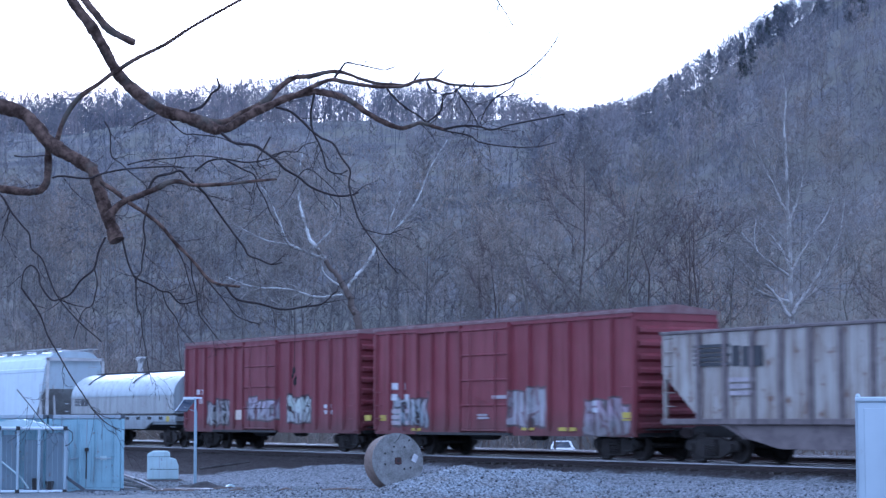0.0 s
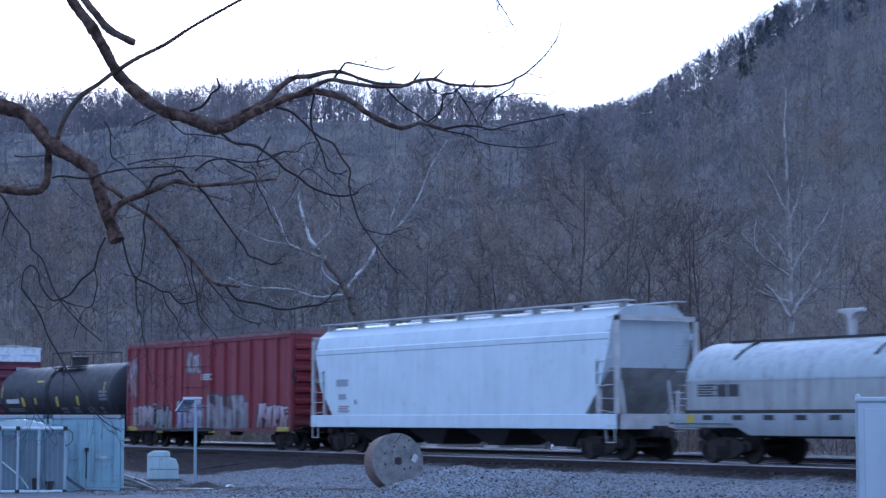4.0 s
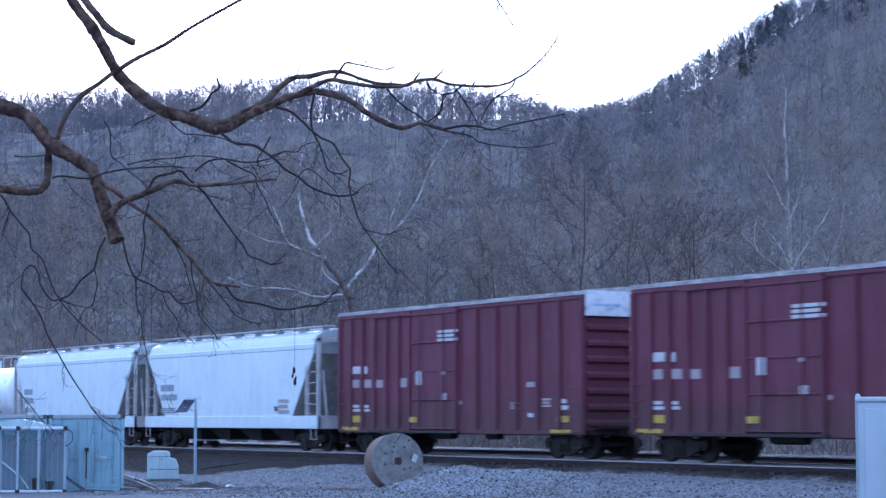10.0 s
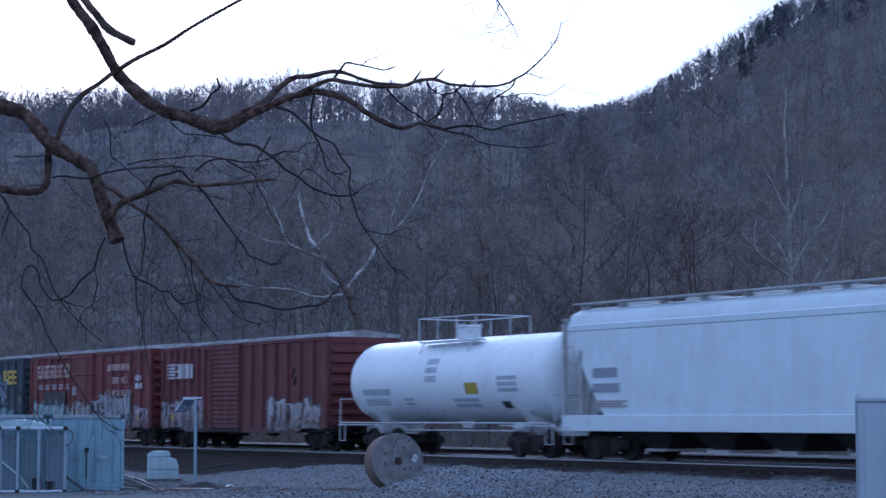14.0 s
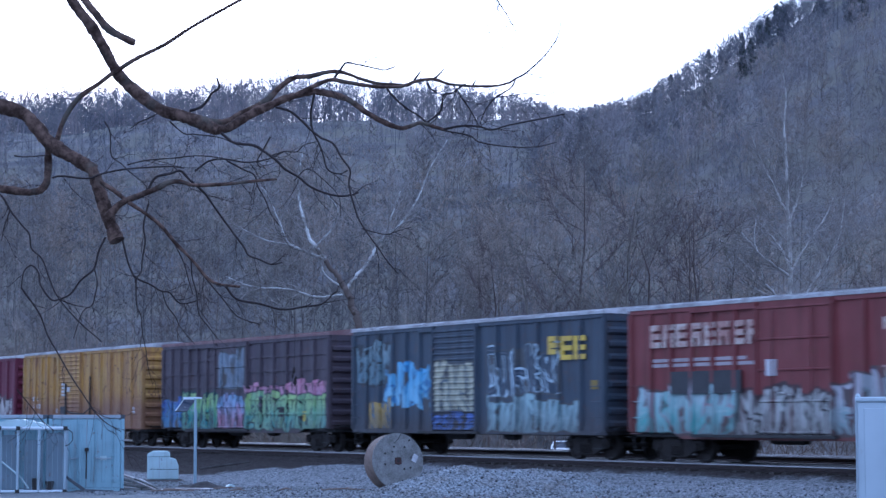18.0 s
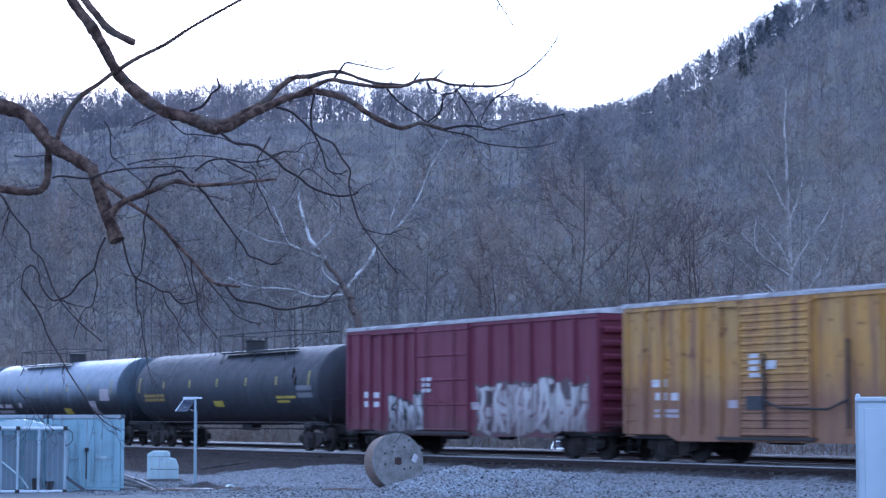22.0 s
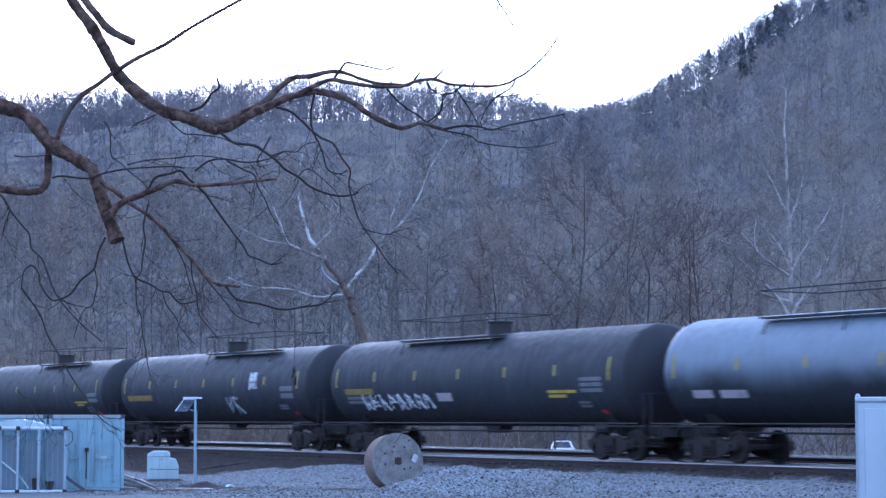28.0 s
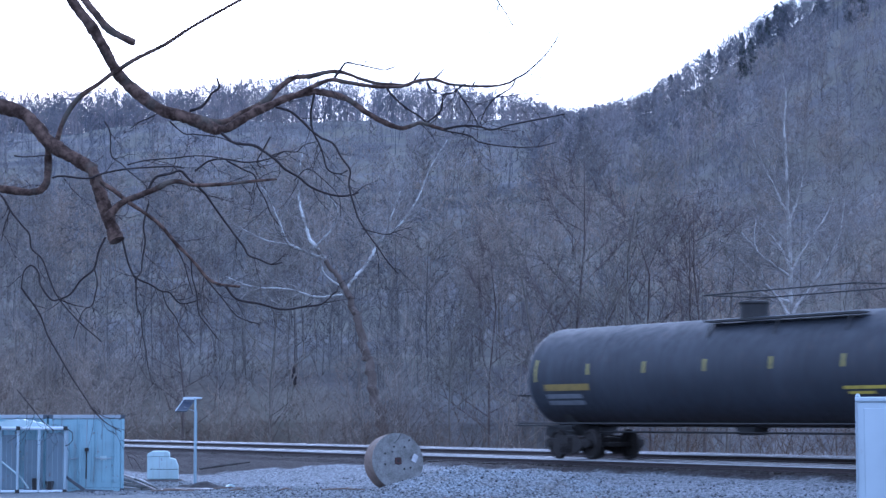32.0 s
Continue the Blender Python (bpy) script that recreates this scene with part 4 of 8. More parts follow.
def coil_car(label, rear, front, paint, wall_paint):
    car, h = wagon("coil_car", label, "coil car", rear, front)
    W = 1.5
    part("deck", Shape().box(-h, h, -W, W, 1.0, 1.35), paint, car, bevel=0.02)
    for sy in (-1, 1):
        part("side_sill", Shape().prism([(-h, 1.4), (h, 1.4), (h, 1.12), (h - 2.6, 1.12), (h - 3.4, 0.8), (-h + 3.4, 0.8), (-h + 2.6, 1.12), (-h, 1.12)], sy * W - 0.06, sy * W + 0.06, "y"), paint, car, bevel=0.01)
        for k in range(9):
            x = -h + 1.6 + (2 * h - 3.2) * k / 8
            part("tie_pocket", Shape().box(x - 0.22, x + 0.22, sy * (W + 0.04) - 0.03, sy * (W + 0.04) + 0.03, 1.22, 1.36), BLACK, car)
    R = 1.42
    arch = [(-R, 1.42)] + [(-R * math.cos(a), 2.35 + 1.08 * math.sin(a)) for a in np.linspace(0, math.pi, 19)] + [(R, 1.42)]
    part("hood", Shape().prism(arch, -h + 0.5, h - 0.5), paint, car, "silver-white rounded hood", smooth=30, bevel=0.0)
    part("hood_rim", Shape().box(-h + 0.45, h - 0.45, -R - 0.06, R + 0.06, 1.4, 1.5), BLACK, car)
    for sy in (-1, 1):
        part("hood_wall", Shape().box(-h + 0.55, h - 0.55, sy * (R + 0.004) - 0.008, sy * (R + 0.004) + 0.008, 1.5, 2.3), wall_paint, car, "dull beige-white lower wall")
    part("hood_seam", Shape().box(-h + 0.5, h - 0.5, -R - 0.025, -R + 0.02, 2.3, 2.36), paint, car)
    part("roof_strip", Shape().box(-h + 1.2, h - 1.2, -0.35, 0.35, 3.4, 3.47), BLACK, car)
    for x in (-h * 0.62, h * 0.2):
        part("bracket", Shape().tube([(x, -0.5, 3.42), (x - 0.1, -1.0, 3.12), (x - 0.15, -1.25, 2.9)], 0.05, 5), BLACK, car)
    part("lifting_post", Shape().prism([(-1.07, 3.4), (-0.93, 3.4), (-0.92, 3.9), (-0.8, 4.06), (-0.55, 4.1), (-0.55, 4.2), (-1.45, 4.2), (-1.45, 4.1), (-1.2, 4.06), (-1.08, 3.9)], -0.1, 0.1, "y"), trim_a, car, "T-shaped lifting post", bevel=0.02)
    for sx in (-1, 1):
        part("end_platform", Shape().box(*sorted((sx * (h - 0.5), sx * (h + 0.2))), -W, W, 1.1, 1.16), BLACK, car)
        ladder(car, sx * (h - 0.25), -W - 0.06, 0.9, 2.0, rungs=4, material=paint)
        part("placard", Shape().box(*sorted((sx * (h - 1.0), sx * (h - 0.65))), -W - 0.075, -W - 0.05, 1.14, 1.38), YELLOW, car)
    part("centre_sill", Shape().box(-h - 0.2, h + 0.2, -0.25, 0.25, 0.72, 1.05), BLACK, car)
    bogies(car, 2 * h - 3.4, h)
    return car, h


def open_hopper(label, rear, front, paint, rib_paint):
    car, h = wagon("open_hopper", label, "open hopper", rear, front)
    W, z0, z1 = 1.52, 1.12, 3.66
    for sy in (-1, 1):
        part("side_sheet", Shape().prism([(-h, z1), (h, z1), (h, 2.55), (h - 1.75, z0 + 0.1), (-h + 1.75, z0 + 0.1), (-h, 2.55)], sy * W - 0.03, sy * W + 0.03, "y"), paint, car)
        part("top_chord", Shape().box(-h - 0.05, h + 0.05, sy * W - 0.09, sy * W + 0.09, z1, z1 + 0.1), rib_paint, car, bevel=0.02)
        part("side_sill", Shape().box(-h, h, sy * W - 0.08, sy * W + 0.08, z0 - 0.02, z0 + 0.14), rib_paint, car, bevel=0.01)
        n = 11
        for k in range(n):
            x = -h + 1.72 + (2 * h - 3.44) * k / (n - 1)
            part("side_post", Shape().prism([(x - 0.12, sy * W), (x + 0.12, sy * W), (x + 0.07, sy * (W + 0.12)), (x - 0.07, sy * (W + 0.12))], z0, z1, "z"), rib_paint, car)
    for sx in (-1, 1):
        s = Shape().add([(sx * h, -W, 2.55), (sx * h, W, 2.55), (sx * h, W, z1), (sx * h, -W, z1), (sx * (h - 0.05), -W, 2.55), (sx * (h - 0.05), W, 2.55), (sx * (h - 0.05), W, z1), (sx * (h - 0.05), -W, z1)],
                        [(0, 1, 2, 3), (4, 5, 6, 7), (0, 1, 5, 4), (2, 3, 7, 6), (0, 3, 7, 4), (1, 2, 6, 5)])
        part("end_sheet", s, paint, car)
        s = Shape().add([(sx * h, -W, 2.55), (sx * h, W, 2.55), (sx * (h - 3.6), W, 0.75), (sx * (h - 3.6), -W, 0.75), (sx * h, -W, 2.49), (sx * h, W, 2.49), (sx * (h - 3.6), W, 0.69), (sx * (h - 3.6), -W, 0.69)],
                        [(0, 1, 2, 3), (4, 5, 6, 7), (0, 1, 5, 4), (2, 3, 7, 6), (0, 3, 7, 4), (1, 2, 6, 5)])
        part("slope_sheet", s, rib_paint, car)
        for sy in (-1, 1):
            part("corner_post", Shape().box(*sorted((sx * (h - 0.12), sx * h)), *sorted((sy * (W - 0.1), sy * W)), z0, 2.6), paint, car)
        ladder(car, sx * (h - 0.3), -W - 0.05, z0 + 0.1, z1 - 0.1, rungs=7, material=paint)
        part("end_sill", Shape().box(*sorted((sx * (h - 0.2), sx * h)), -W, W, z0 - 0.05, z0 + 0.12), paint, car)
    part("floor", Shape().prism([(-h + 3.5, 0.75), (-h + 5.0, 0.45), (h - 5.0, 0.45), (h - 3.5, 0.75), (h - 1.9, 1.3), (-h + 1.9, 1.3)], -W + 0.06, W - 0.06, "y"), rib_paint, car, "grimy discharge bays")
    part("centre_sill", Shape().box(-h - 0.2, h + 0.2, -0.22, 0.22, 0.72, 1.05), BLACK, car)
    bogies(car, 2 * h - 3.3, h)
    return car, h


# ---- the wagons, front to back ----
LIGHTBLUE = plain_paint("faded_blue_lettering", (0.35, 0.48, 0.62))
ROOF = speckled("weathered_galvanised", (0.48, 0.48, 0.50), (0.22, 0.21, 0.21), 1.2, 0.6, 0.2, 0.1)
REDROOF = speckled("dull_red_roof", (0.13, 0.06, 0.06), (0.2, 0.13, 0.13), 2, 0.7, 0.0, 0.1)
SILVER, GREY, BLUE = (0.46, 0.46, 0.47), (0.30, 0.29, 0.30), (0.10, 0.22, 0.40)
DARK = (0.03, 0.03, 0.035)
red_a = car_paint("red_paint_a", (0.20, 0.033, 0.045), (0.235, 0.050, 0.062), 0.25,
                  graffiti=[(-6.6, -4.2, 1.0, 2.2, SILVER, (0.25, 0.3, 0.34), DARK, 1.0, 0.5), (1.1, 3.2, 1.0, 2.3, GREY, (0.45, 0.42, 0.45), (0.3, 0.2, 0.22), 0.8, 0.6), (5.2, 7.6, 0.75, 1.9, (0.4, 0.3, 0.36), GREY, (0.25, 0.15, 0.17), 0.9, 0.5)])
red_b = car_paint("red_paint_b", (0.19, 0.033, 0.045), (0.225, 0.050, 0.062), 0.25,
                  graffiti=[(-5.6, -3.4, 1.0, 2.1, GREY, (0.5, 0.5, 0.48), DARK, 1.3, 0.5), (-1.6, 1.3, 1.2, 2.15, (0.5, 0.45, 0.52), GREY, (0.2, 0.1, 0.15), 0.7, 0.3), (1.9, 4.0, 1.1, 2.2, (0.5, 0.55, 0.5), SILVER, DARK, 0.9, 0.4)])
box_label = "dull red ribbed boxcar with plug door and faded graffiti"
hopper_grey = car_paint("light_grey_hopper_paint", (0.47, 0.44, 0.40), (0.38, 0.34, 0.30), 0.85, dirt=(0.12, 0.08, 0.06))
hopper_rib = speckled("dark_hopper_ribs", (0.10, 0.08, 0.08), (0.17, 0.14, 0.135), 3, 0.8)
c1, h1 = open_hopper("light grey open hopper with dark ribs and black emblem", -46.59, -31.4, hopper_grey, hopper_rib)
boxcar(box_label, -63.68, -47.94, 0.70, 4.43, red_a, REDROOF, (-0.4, 2.9), 6)
boxcar(box_label, -80.62, -64.96, 0.70, 4.43, red_b, REDROOF, (-0.4, 2.9), 6)
trim_a = speckled("greyish_white_trim", (0.5, 0.5, 0.5), (0.34, 0.33, 0.32), 2, 0.6)
coil_paint = car_paint("silver_white_paint", (0.50, 0.57, 0.60), (0.42, 0.47, 0.50), 0.3, rough=0.35)
coil_car("silver-white coil car with a rounded hood and dark stripe emblem", -95.36, -81.7, coil_paint, car_paint("beige_white_paint", (0.46, 0.48, 0.47), (0.38, 0.39, 0.38), 0.35, rough=0.5))
white_a = car_paint("white_hopper_paint", (0.86, 0.97, 1.01), (0.78, 0.88, 0.92), 0.12, dirt=(0.25, 0.22, 0.20), rough=0.4, low=1.3)
white_b = car_paint("pale_hopper_paint", (0.76, 0.86, 0.92), (0.69, 0.78, 0.84), 0.12, dirt=(0.25, 0.22, 0.20), rough=0.45, low=1.3)
covered_hopper("white round-topped covered hopper with pink graffiti on its sill", -117.95, -98.09, white_b, trim_a, 4, 4.72, (0.95, 1.4), 1.7, 0.75, open_to=0.42)
red_c = zones("red_paint_c", [-3.1, 0.35], [(-7.8, -5.0, 0.9, 2.0, (0.48, 0.4, 0.42), GREY, (0.3, 0.18, 0.2), 0.9, 0.5), (-5.2, -3.3, 0.8, 1.9, GREY, (0.3, 0.33, 0.33), DARK, 0.9, 0.5), (-2.9, 0.2, 0.8, 2.2, SILVER, (0.3, 0.28, 0.45), (0.25, 0.22, 0.4), 0.6, 0.5), (0.5, 4.4, 0.85, 2.3, (0.32, 0.30, 0.32), (0.28, 0.27, 0.3), (0.3, 0.25, 0.27), 0.5, 0.25), (5.2, 8.0, 0.9, 2.0, (0.55, 0.45, 0.5), (0.4, 0.25, 0.28), DARK, 0.9, 0.4), (-8.3, -7.2, 2.2, 4.2, (0.45, 0.38, 0.42), (0.24, 0.07, 0.08), (0.3, 0.1, 0.1), 1.2, 0.6), (-1.6, -0.2, 3.2, 4.2, SILVER, GREY, (0.24, 0.07, 0.08), 1.2, 0.5)],
               (0.22, 0.028, 0.041), (0.25, 0.042, 0.055), 0.16)
boxcar("red ribbed boxcar with pale graffiti along the sill", -136.43, -119.62, 0.72, 4.62, red_c, REDROOF, (-0.6, 2.9), 6)
tank_black_a = car_paint("black_tank_paint", (0.020, 0.022, 0.030), (0.031, 0.033, 0.043), 0.08, rough=0.62, relief=0.02)
tank_car("black tank car with yellow reflector stripes and white stencils", -155.45, -138.35, 1.47, 2.51, tank_black_a, tank_black_a, 0.16, (-0.8, 3.0), stripes=2)
_car = TRAIN[6][0]
for _x in (-0.85, -0.5):
    part("ladder_rail", on_shell(Shape(), _x - 0.03, _x + 0.03, 2.51, 1.5, -0.65, 1.2, 0.03), BLACK, _car)
for _k in range(9):
    _a = -0.6 + 0.21 * _k
    part("rung", Shape().tube([(-0.85, -1.53 * math.cos(_a), 2.51 + 1.53 * math.sin(_a)), (-0.5, -1.53 * math.cos(_a), 2.51 + 1.53 * math.sin(_a))], 0.014, 5), BLACK, _car)
maroon_a = car_paint("maroon_paint", (0.135, 0.029, 0.056), (0.16, 0.042, 0.074), 0.2, low=2.4)
maroon_white = plain_paint("white_end_paint", (0.62, 0.66, 0.70))
tall_label = "tall maroon boxcar with white painted upper ends and small white stencils"
boxcar(tall_label, -172.77, -157.05, 0.75, 5.1, maroon_a, ROOF, (-1.0, 3.0), 6, white_end=maroon_white)
boxcar(tall_label, -191.16, -175.3, 0.75, 5.1, maroon_a, ROOF, (-1.0, 3.0), 6, white_end=maroon_white)
covered_hopper("large white covered hopper with bulging sides and black stencils", -209.77, -192.9, white_a, trim_a, 4, 4.7, (0.88, 1.37), 2.2, 0.45)
covered_hopper("large white covered hopper with bulging sides and a yellow mark", -227.8, -211.1, white_a, trim_a, 4, 4.7, (0.88, 1.37), 2.2, 0.45)
tank_white = car_paint("white_tank_paint", (1.02, 1.08, 1.10), (0.94, 1.0, 1.02), 0.08, rough=0.3, low=1.0, relief=0.02)
tank_car("short white tank car with a railed platform and a yellow placard", -242.35, -228.6, 1.455, 2.62, tank_white, tank_white, -0.3, (-1.9, 1.9), 0.7, dark_fit=plain_paint("white_fittings", (0.6, 0.62, 0.64)), stripes=0)
red_d = car_paint("brown_red_paint", (0.155, 0.034, 0.036), (0.19, 0.052, 0.054), 0.4,
                  graffiti=[(-7.8, -3.6, 0.8, 2.2, (0.5, 0.48, 0.5), (0.35, 0.3, 0.33), (0.15, 0.08, 0.1), 0.8, 0.7), (2.6, 7.2, 0.8, 2.2, (0.5, 0.5, 0.5), (0.42, 0.36, 0.36), (0.2, 0.12, 0.12), 0.8, 0.7)])
boxcar("brown-red boxcar with white stripe emblem and whitish graffiti", -259.2, -243.5, 0.74, 4.4, red_d, ROOF, (-1.2, 2.6), 7, "slide", cut=True)
TEAL, PINK, LIME, SKY, ROYAL, CREAM = (0.16, 0.50, 0.48), (0.58, 0.27, 0.38), (0.38, 0.56, 0.20), (0.20, 0.48, 0.78), (0.08, 0.14, 0.45), (0.50, 0.48, 0.34)
red_e = car_paint("faded_red_paint", (0.185, 0.037, 0.038), (0.22, 0.055, 0.055), 0.35,
                  graffiti=[(-7.6, -2.9, 0.8, 2.35, (0.45, 0.58, 0.6), TEAL, (0.5, 0.4, 0.45), 0.7, 0.6), (-3.0, 0.9, 0.8, 2.2, (0.42, 0.42, 0.40), (0.5, 0.5, 0.48), DARK, 1.2, 0.5), (0.9, 5.6, 0.8, 2.6, (0.48, 0.46, 0.5), (0.3, 0.4, 0.42), (0.12, 0.08, 0.12), 0.8, 0.7), (5.8, 7.7, 0.8, 1.9, (0.5, 0.4, 0.45), (0.35, 0.2, 0.25), DARK, 1.0, 0.5)])
boxcar("faded red boxcar with large worn white lettering and teal graffiti", -276.45, -260.55, 0.72, 4.46, red_e, ROOF, (-0.6, 2.9), 6, cut=True)
blue_a = zones("dark_blue_paint", [-5.3, -2.1, 0.9], [(-7.8, -5.2, 2.5, 4.2, (0.22, 0.30, 0.33), (0.12, 0.2, 0.25), DARK, 0.9, 0.8), (-5.6, -2.4, 1.6, 3.3, SKY, (0.30, 0.55, 0.75), (0.12, 0.3, 0.6), 0.8, 1.0), (-6.8, -5.0, 0.9, 2.1, (0.45, 0.30, 0.05), (0.25, 0.2, 0.1), BLUE, 0.8, 0.3), (-2.0, 0.6, 1.5, 3.5, CREAM, (0.40, 0.40, 0.30), (0.12, 0.16, 0.2), 0.55, 0.3), (-2.2, 0.6, 0.85, 1.5, ROYAL, (0.1, 0.2, 0.5), DARK, 0.6, 0.2), (1.2, 5.6, 2.0, 3.7, (0.03, 0.05, 0.08), (0.05, 0.07, 0.11), (0.75, 0.9, 1.0), 0.75, 0.6), (1.3, 6.6, 0.8, 2.1, (0.35, 0.48, 0.50), (0.28, 0.38, 0.40), (0.2, 0.3, 0.34), 0.9, 0.5)],
               (0.052, 0.07, 0.10), (0.07, 0.09, 0.12), 0.35)
boxcar("dark blue boxcar with yellow lettering and big blue and cream graffiti", -293.65, -277.73, 0.74, 4.47, blue_a, ROOF, (-0.7, 2.7), 6, "slide")
purple = zones("greyish_purple_paint", [-1.95, 0.62], [(-7.8, -5.6, 0.8, 2.4, ROYAL, (0.12, 0.3, 0.5), (0.25, 0.4, 0.55), 0.7, 0.4), (-5.8, -2.0, 0.8, 2.5, LIME, (0.08, 0.36, 0.38), (0.03, 0.09, 0.10), 0.9, 0.5), (-1.9, 0.6, 0.8, 2.4, (0.26, 0.40, 0.62), PINK, (0.06, 0.06, 0.12), 1.0, 0.5), (0.65, 7.8, 1.7, 2.8, PINK, (0.45, 0.25, 0.40), (0.05, 0.04, 0.05), 0.8, 0.6), (0.65, 7.7, 0.8, 2.5, LIME, (0.20, 0.45, 0.40), (0.03, 0.05, 0.05), 0.85, 0.6), (-1.9, 0.6, 2.5, 4.2, (0.20, 0.25, 0.32), (0.10, 0.13, 0.18), (0.4, 0.45, 0.52), 0.8, 0.4)],
               (0.072, 0.055, 0.072), (0.094, 0.072, 0.088), 0.3)
boxcar("purplish grey boxcar with lime, teal and pink graffiti along its sill", -311.4, -295.55, 0.74, 4.46, purple, REDROOF, (-0.7, 3.0), 6, cut=True, grid=True)
yellow = car_paint("ochre_yellow_paint", (0.50, 0.275, 0.05), (0.48, 0.30, 0.085), 0.95, dirt=(0.16, 0.08, 0.055), low=2.8, grimy=0.8)
boxcar("ochre yellow boxcar with rust streaks and black door bars", -329.75, -313.7, 0.66, 4.55, yellow, ROOF, (-1.2, 2.8), 6, "slide", cut=True)
maroon_b = car_paint("deep_maroon_paint", (0.14, 0.020, 0.046), (0.162, 0.030, 0.060), 0.15,
                     graffiti=[(-5.0, -2.4, 0.8, 2.2, (0.46, 0.46, 0.46), (0.3, 0.28, 0.3), DARK, 0.9, 0.6), (1.0, 7.4, 0.8, 2.7, (0.50, 0.48, 0.46), (0.38, 0.34, 0.34), (0.25, 0.15, 0.17), 0.7, 0.8)])
boxcar("deep maroon boxcar with rows of white graffiti letters", -347.1, -331.1, 0.72, 4.5, maroon_b, ROOF, (-1.2, 3.4), 6, cut=True)
tank_black_b = car_paint("grey_black_tank_paint", (0.024, 0.028, 0.038), (0.036, 0.040, 0.052), 0.10, rough=0.6, relief=0.02)
# low, dirt and grimy here set how the shell darkens towards the belly
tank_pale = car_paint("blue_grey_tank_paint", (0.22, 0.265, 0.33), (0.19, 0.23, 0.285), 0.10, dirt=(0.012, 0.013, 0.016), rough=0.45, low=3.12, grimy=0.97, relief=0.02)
# front end's blue, darker than the shell and darkest towards the bottom
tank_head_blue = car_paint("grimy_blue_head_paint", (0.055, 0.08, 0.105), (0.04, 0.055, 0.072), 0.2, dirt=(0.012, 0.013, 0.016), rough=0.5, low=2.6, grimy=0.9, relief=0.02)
long_label = "long black tank car with yellow reflector stripes and a top walkway"
pale_label = "long blue-grey tank car, darker towards its belly, with a dark front end"
tank_car(long_label, -368.1, -348.95, 1.57, 2.58, tank_black_b, tank_black_a, 0.3, (-0.85, 5.8), stripe=TANK_YELLOW)
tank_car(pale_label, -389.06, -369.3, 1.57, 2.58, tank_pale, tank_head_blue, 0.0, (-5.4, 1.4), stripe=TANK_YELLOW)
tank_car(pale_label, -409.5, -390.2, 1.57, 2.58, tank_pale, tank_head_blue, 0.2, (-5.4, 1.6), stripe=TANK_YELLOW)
tank_car(long_label, -430.1, -410.4, 1.57, 2.58, tank_black_b, tank_black_a, 0.05, (-4.9, 1.55), stripe=TANK_YELLOW)
tank_car(long_label, -451.0, -431.1, 1.57, 2.58, tank_black_b, tank_black_a, -0.1, (-0.9, 5.8), stripe=TANK_YELLOW)
tank_car(long_label, -471.8, -452.4, 1.57, 2.58, tank_black_b, tank_black_a, 0.13, (-0.75, 5.6), stripe=TANK_YELLOW)

# a row of sprayed white scrawl along one of the black tanks
SCRAWL = plain_paint("white_spray", (0.55, 0.58, 0.60))
GREY_SPRAY = plain_paint("grey_spray", (0.30, 0.32, 0.34))


def scrawl(car, x0, x1, z0, z1, count, seed, material, thick=0.03):
    """Sprayed letters on a tank's side, each of a few strokes."""
    rr = random.Random(seed)
    wide = (x1 - x0) / count
    for k in range(count):
        s = Shape()
        hop, lean = rr.uniform(-0.12, 0.12), rr.uniform(-0.08, 0.12)
        def at(u, v):
            z = z0 + (z1 - z0) * (v + hop * (1 - v))
            a = math.asin((z - 2.58) / 1.575)
            return (x0 + wide * (k + 0.82 * u + lean * v), -1.575 * math.cos(a), z)
        strokes = [[(0.1, 0.0), (0.15, 0.5), (0.1, 1.0)]]
        for q in range(3):
            strokes.append([(rr.choice((0.1, 0.15)), rr.choice((0.0, 0.5, 1.0))), (rr.uniform(0.35, 0.65), rr.uniform(0.2, 0.9)), (rr.uniform(0.8, 1.0), rr.choice((0.0, 0.45, 1.0)))])
        for line in strokes:
            s.tube([at(u + rr.uniform(-0.05, 0.05), v + rr.uniform(-0.06, 0.06)) for u, v in line], thick * rr.uniform(0.7, 1.1), 5)
        part("graffiti", s, material, car, "sprayed scrawl")


scrawl(TRAIN[21][0], -7.0, -2.0, 1.62, 2.12, 8, 4, SCRAWL)
scrawl(TRAIN[22][0], 2.0, 3.3, 1.55, 2.15, 2, 7, GREY_SPRAY, 0.045)
scrawl(TRAIN[22][0], 4.35, 5.1, 2.48, 3.1, 2, 9, SCRAWL, 0.045)


# ---- stencils, emblems and plates on the near side: what, from, to (along the wagon), bottom, top ----
M1 = [('k5', -6.05, -4.49, 2.73, 3.33), ('k', -4.42, -4.08, 2.71, 3.27), ('k', -3.91, -3.1, 2.69, 3.24), ('d3', -4.51, -3.43, 1.9, 2.39)]
M2 = [('w', -6.68, -6.27, 2.29, 2.53), ('w', -5.99, -5.74, 2.28, 2.52), ('w', -6.71, -6.31, 1.91, 2.13), ('w', -5.98, -5.5, 1.9, 2.12), ('d3', -6.71, -5.5, 1.05, 1.59), ('y', -7.54, -7.12, 1.19, 1.39), ('y', -5.18, -4.6, 0.84, 0.93), ('w2', 5.4, 5.94, 1.45, 1.8), ('y', 7.21, 7.72, 1.2, 1.45), ('y', 1.84, 2.5, 0.89, 0.98), ('y', 3.93, 4.85, 0.88, 0.99), ('d', 0.16, 1.02, 1.91, 2.02), ('d2', -0.71, -0.01, 1.25, 1.42)]
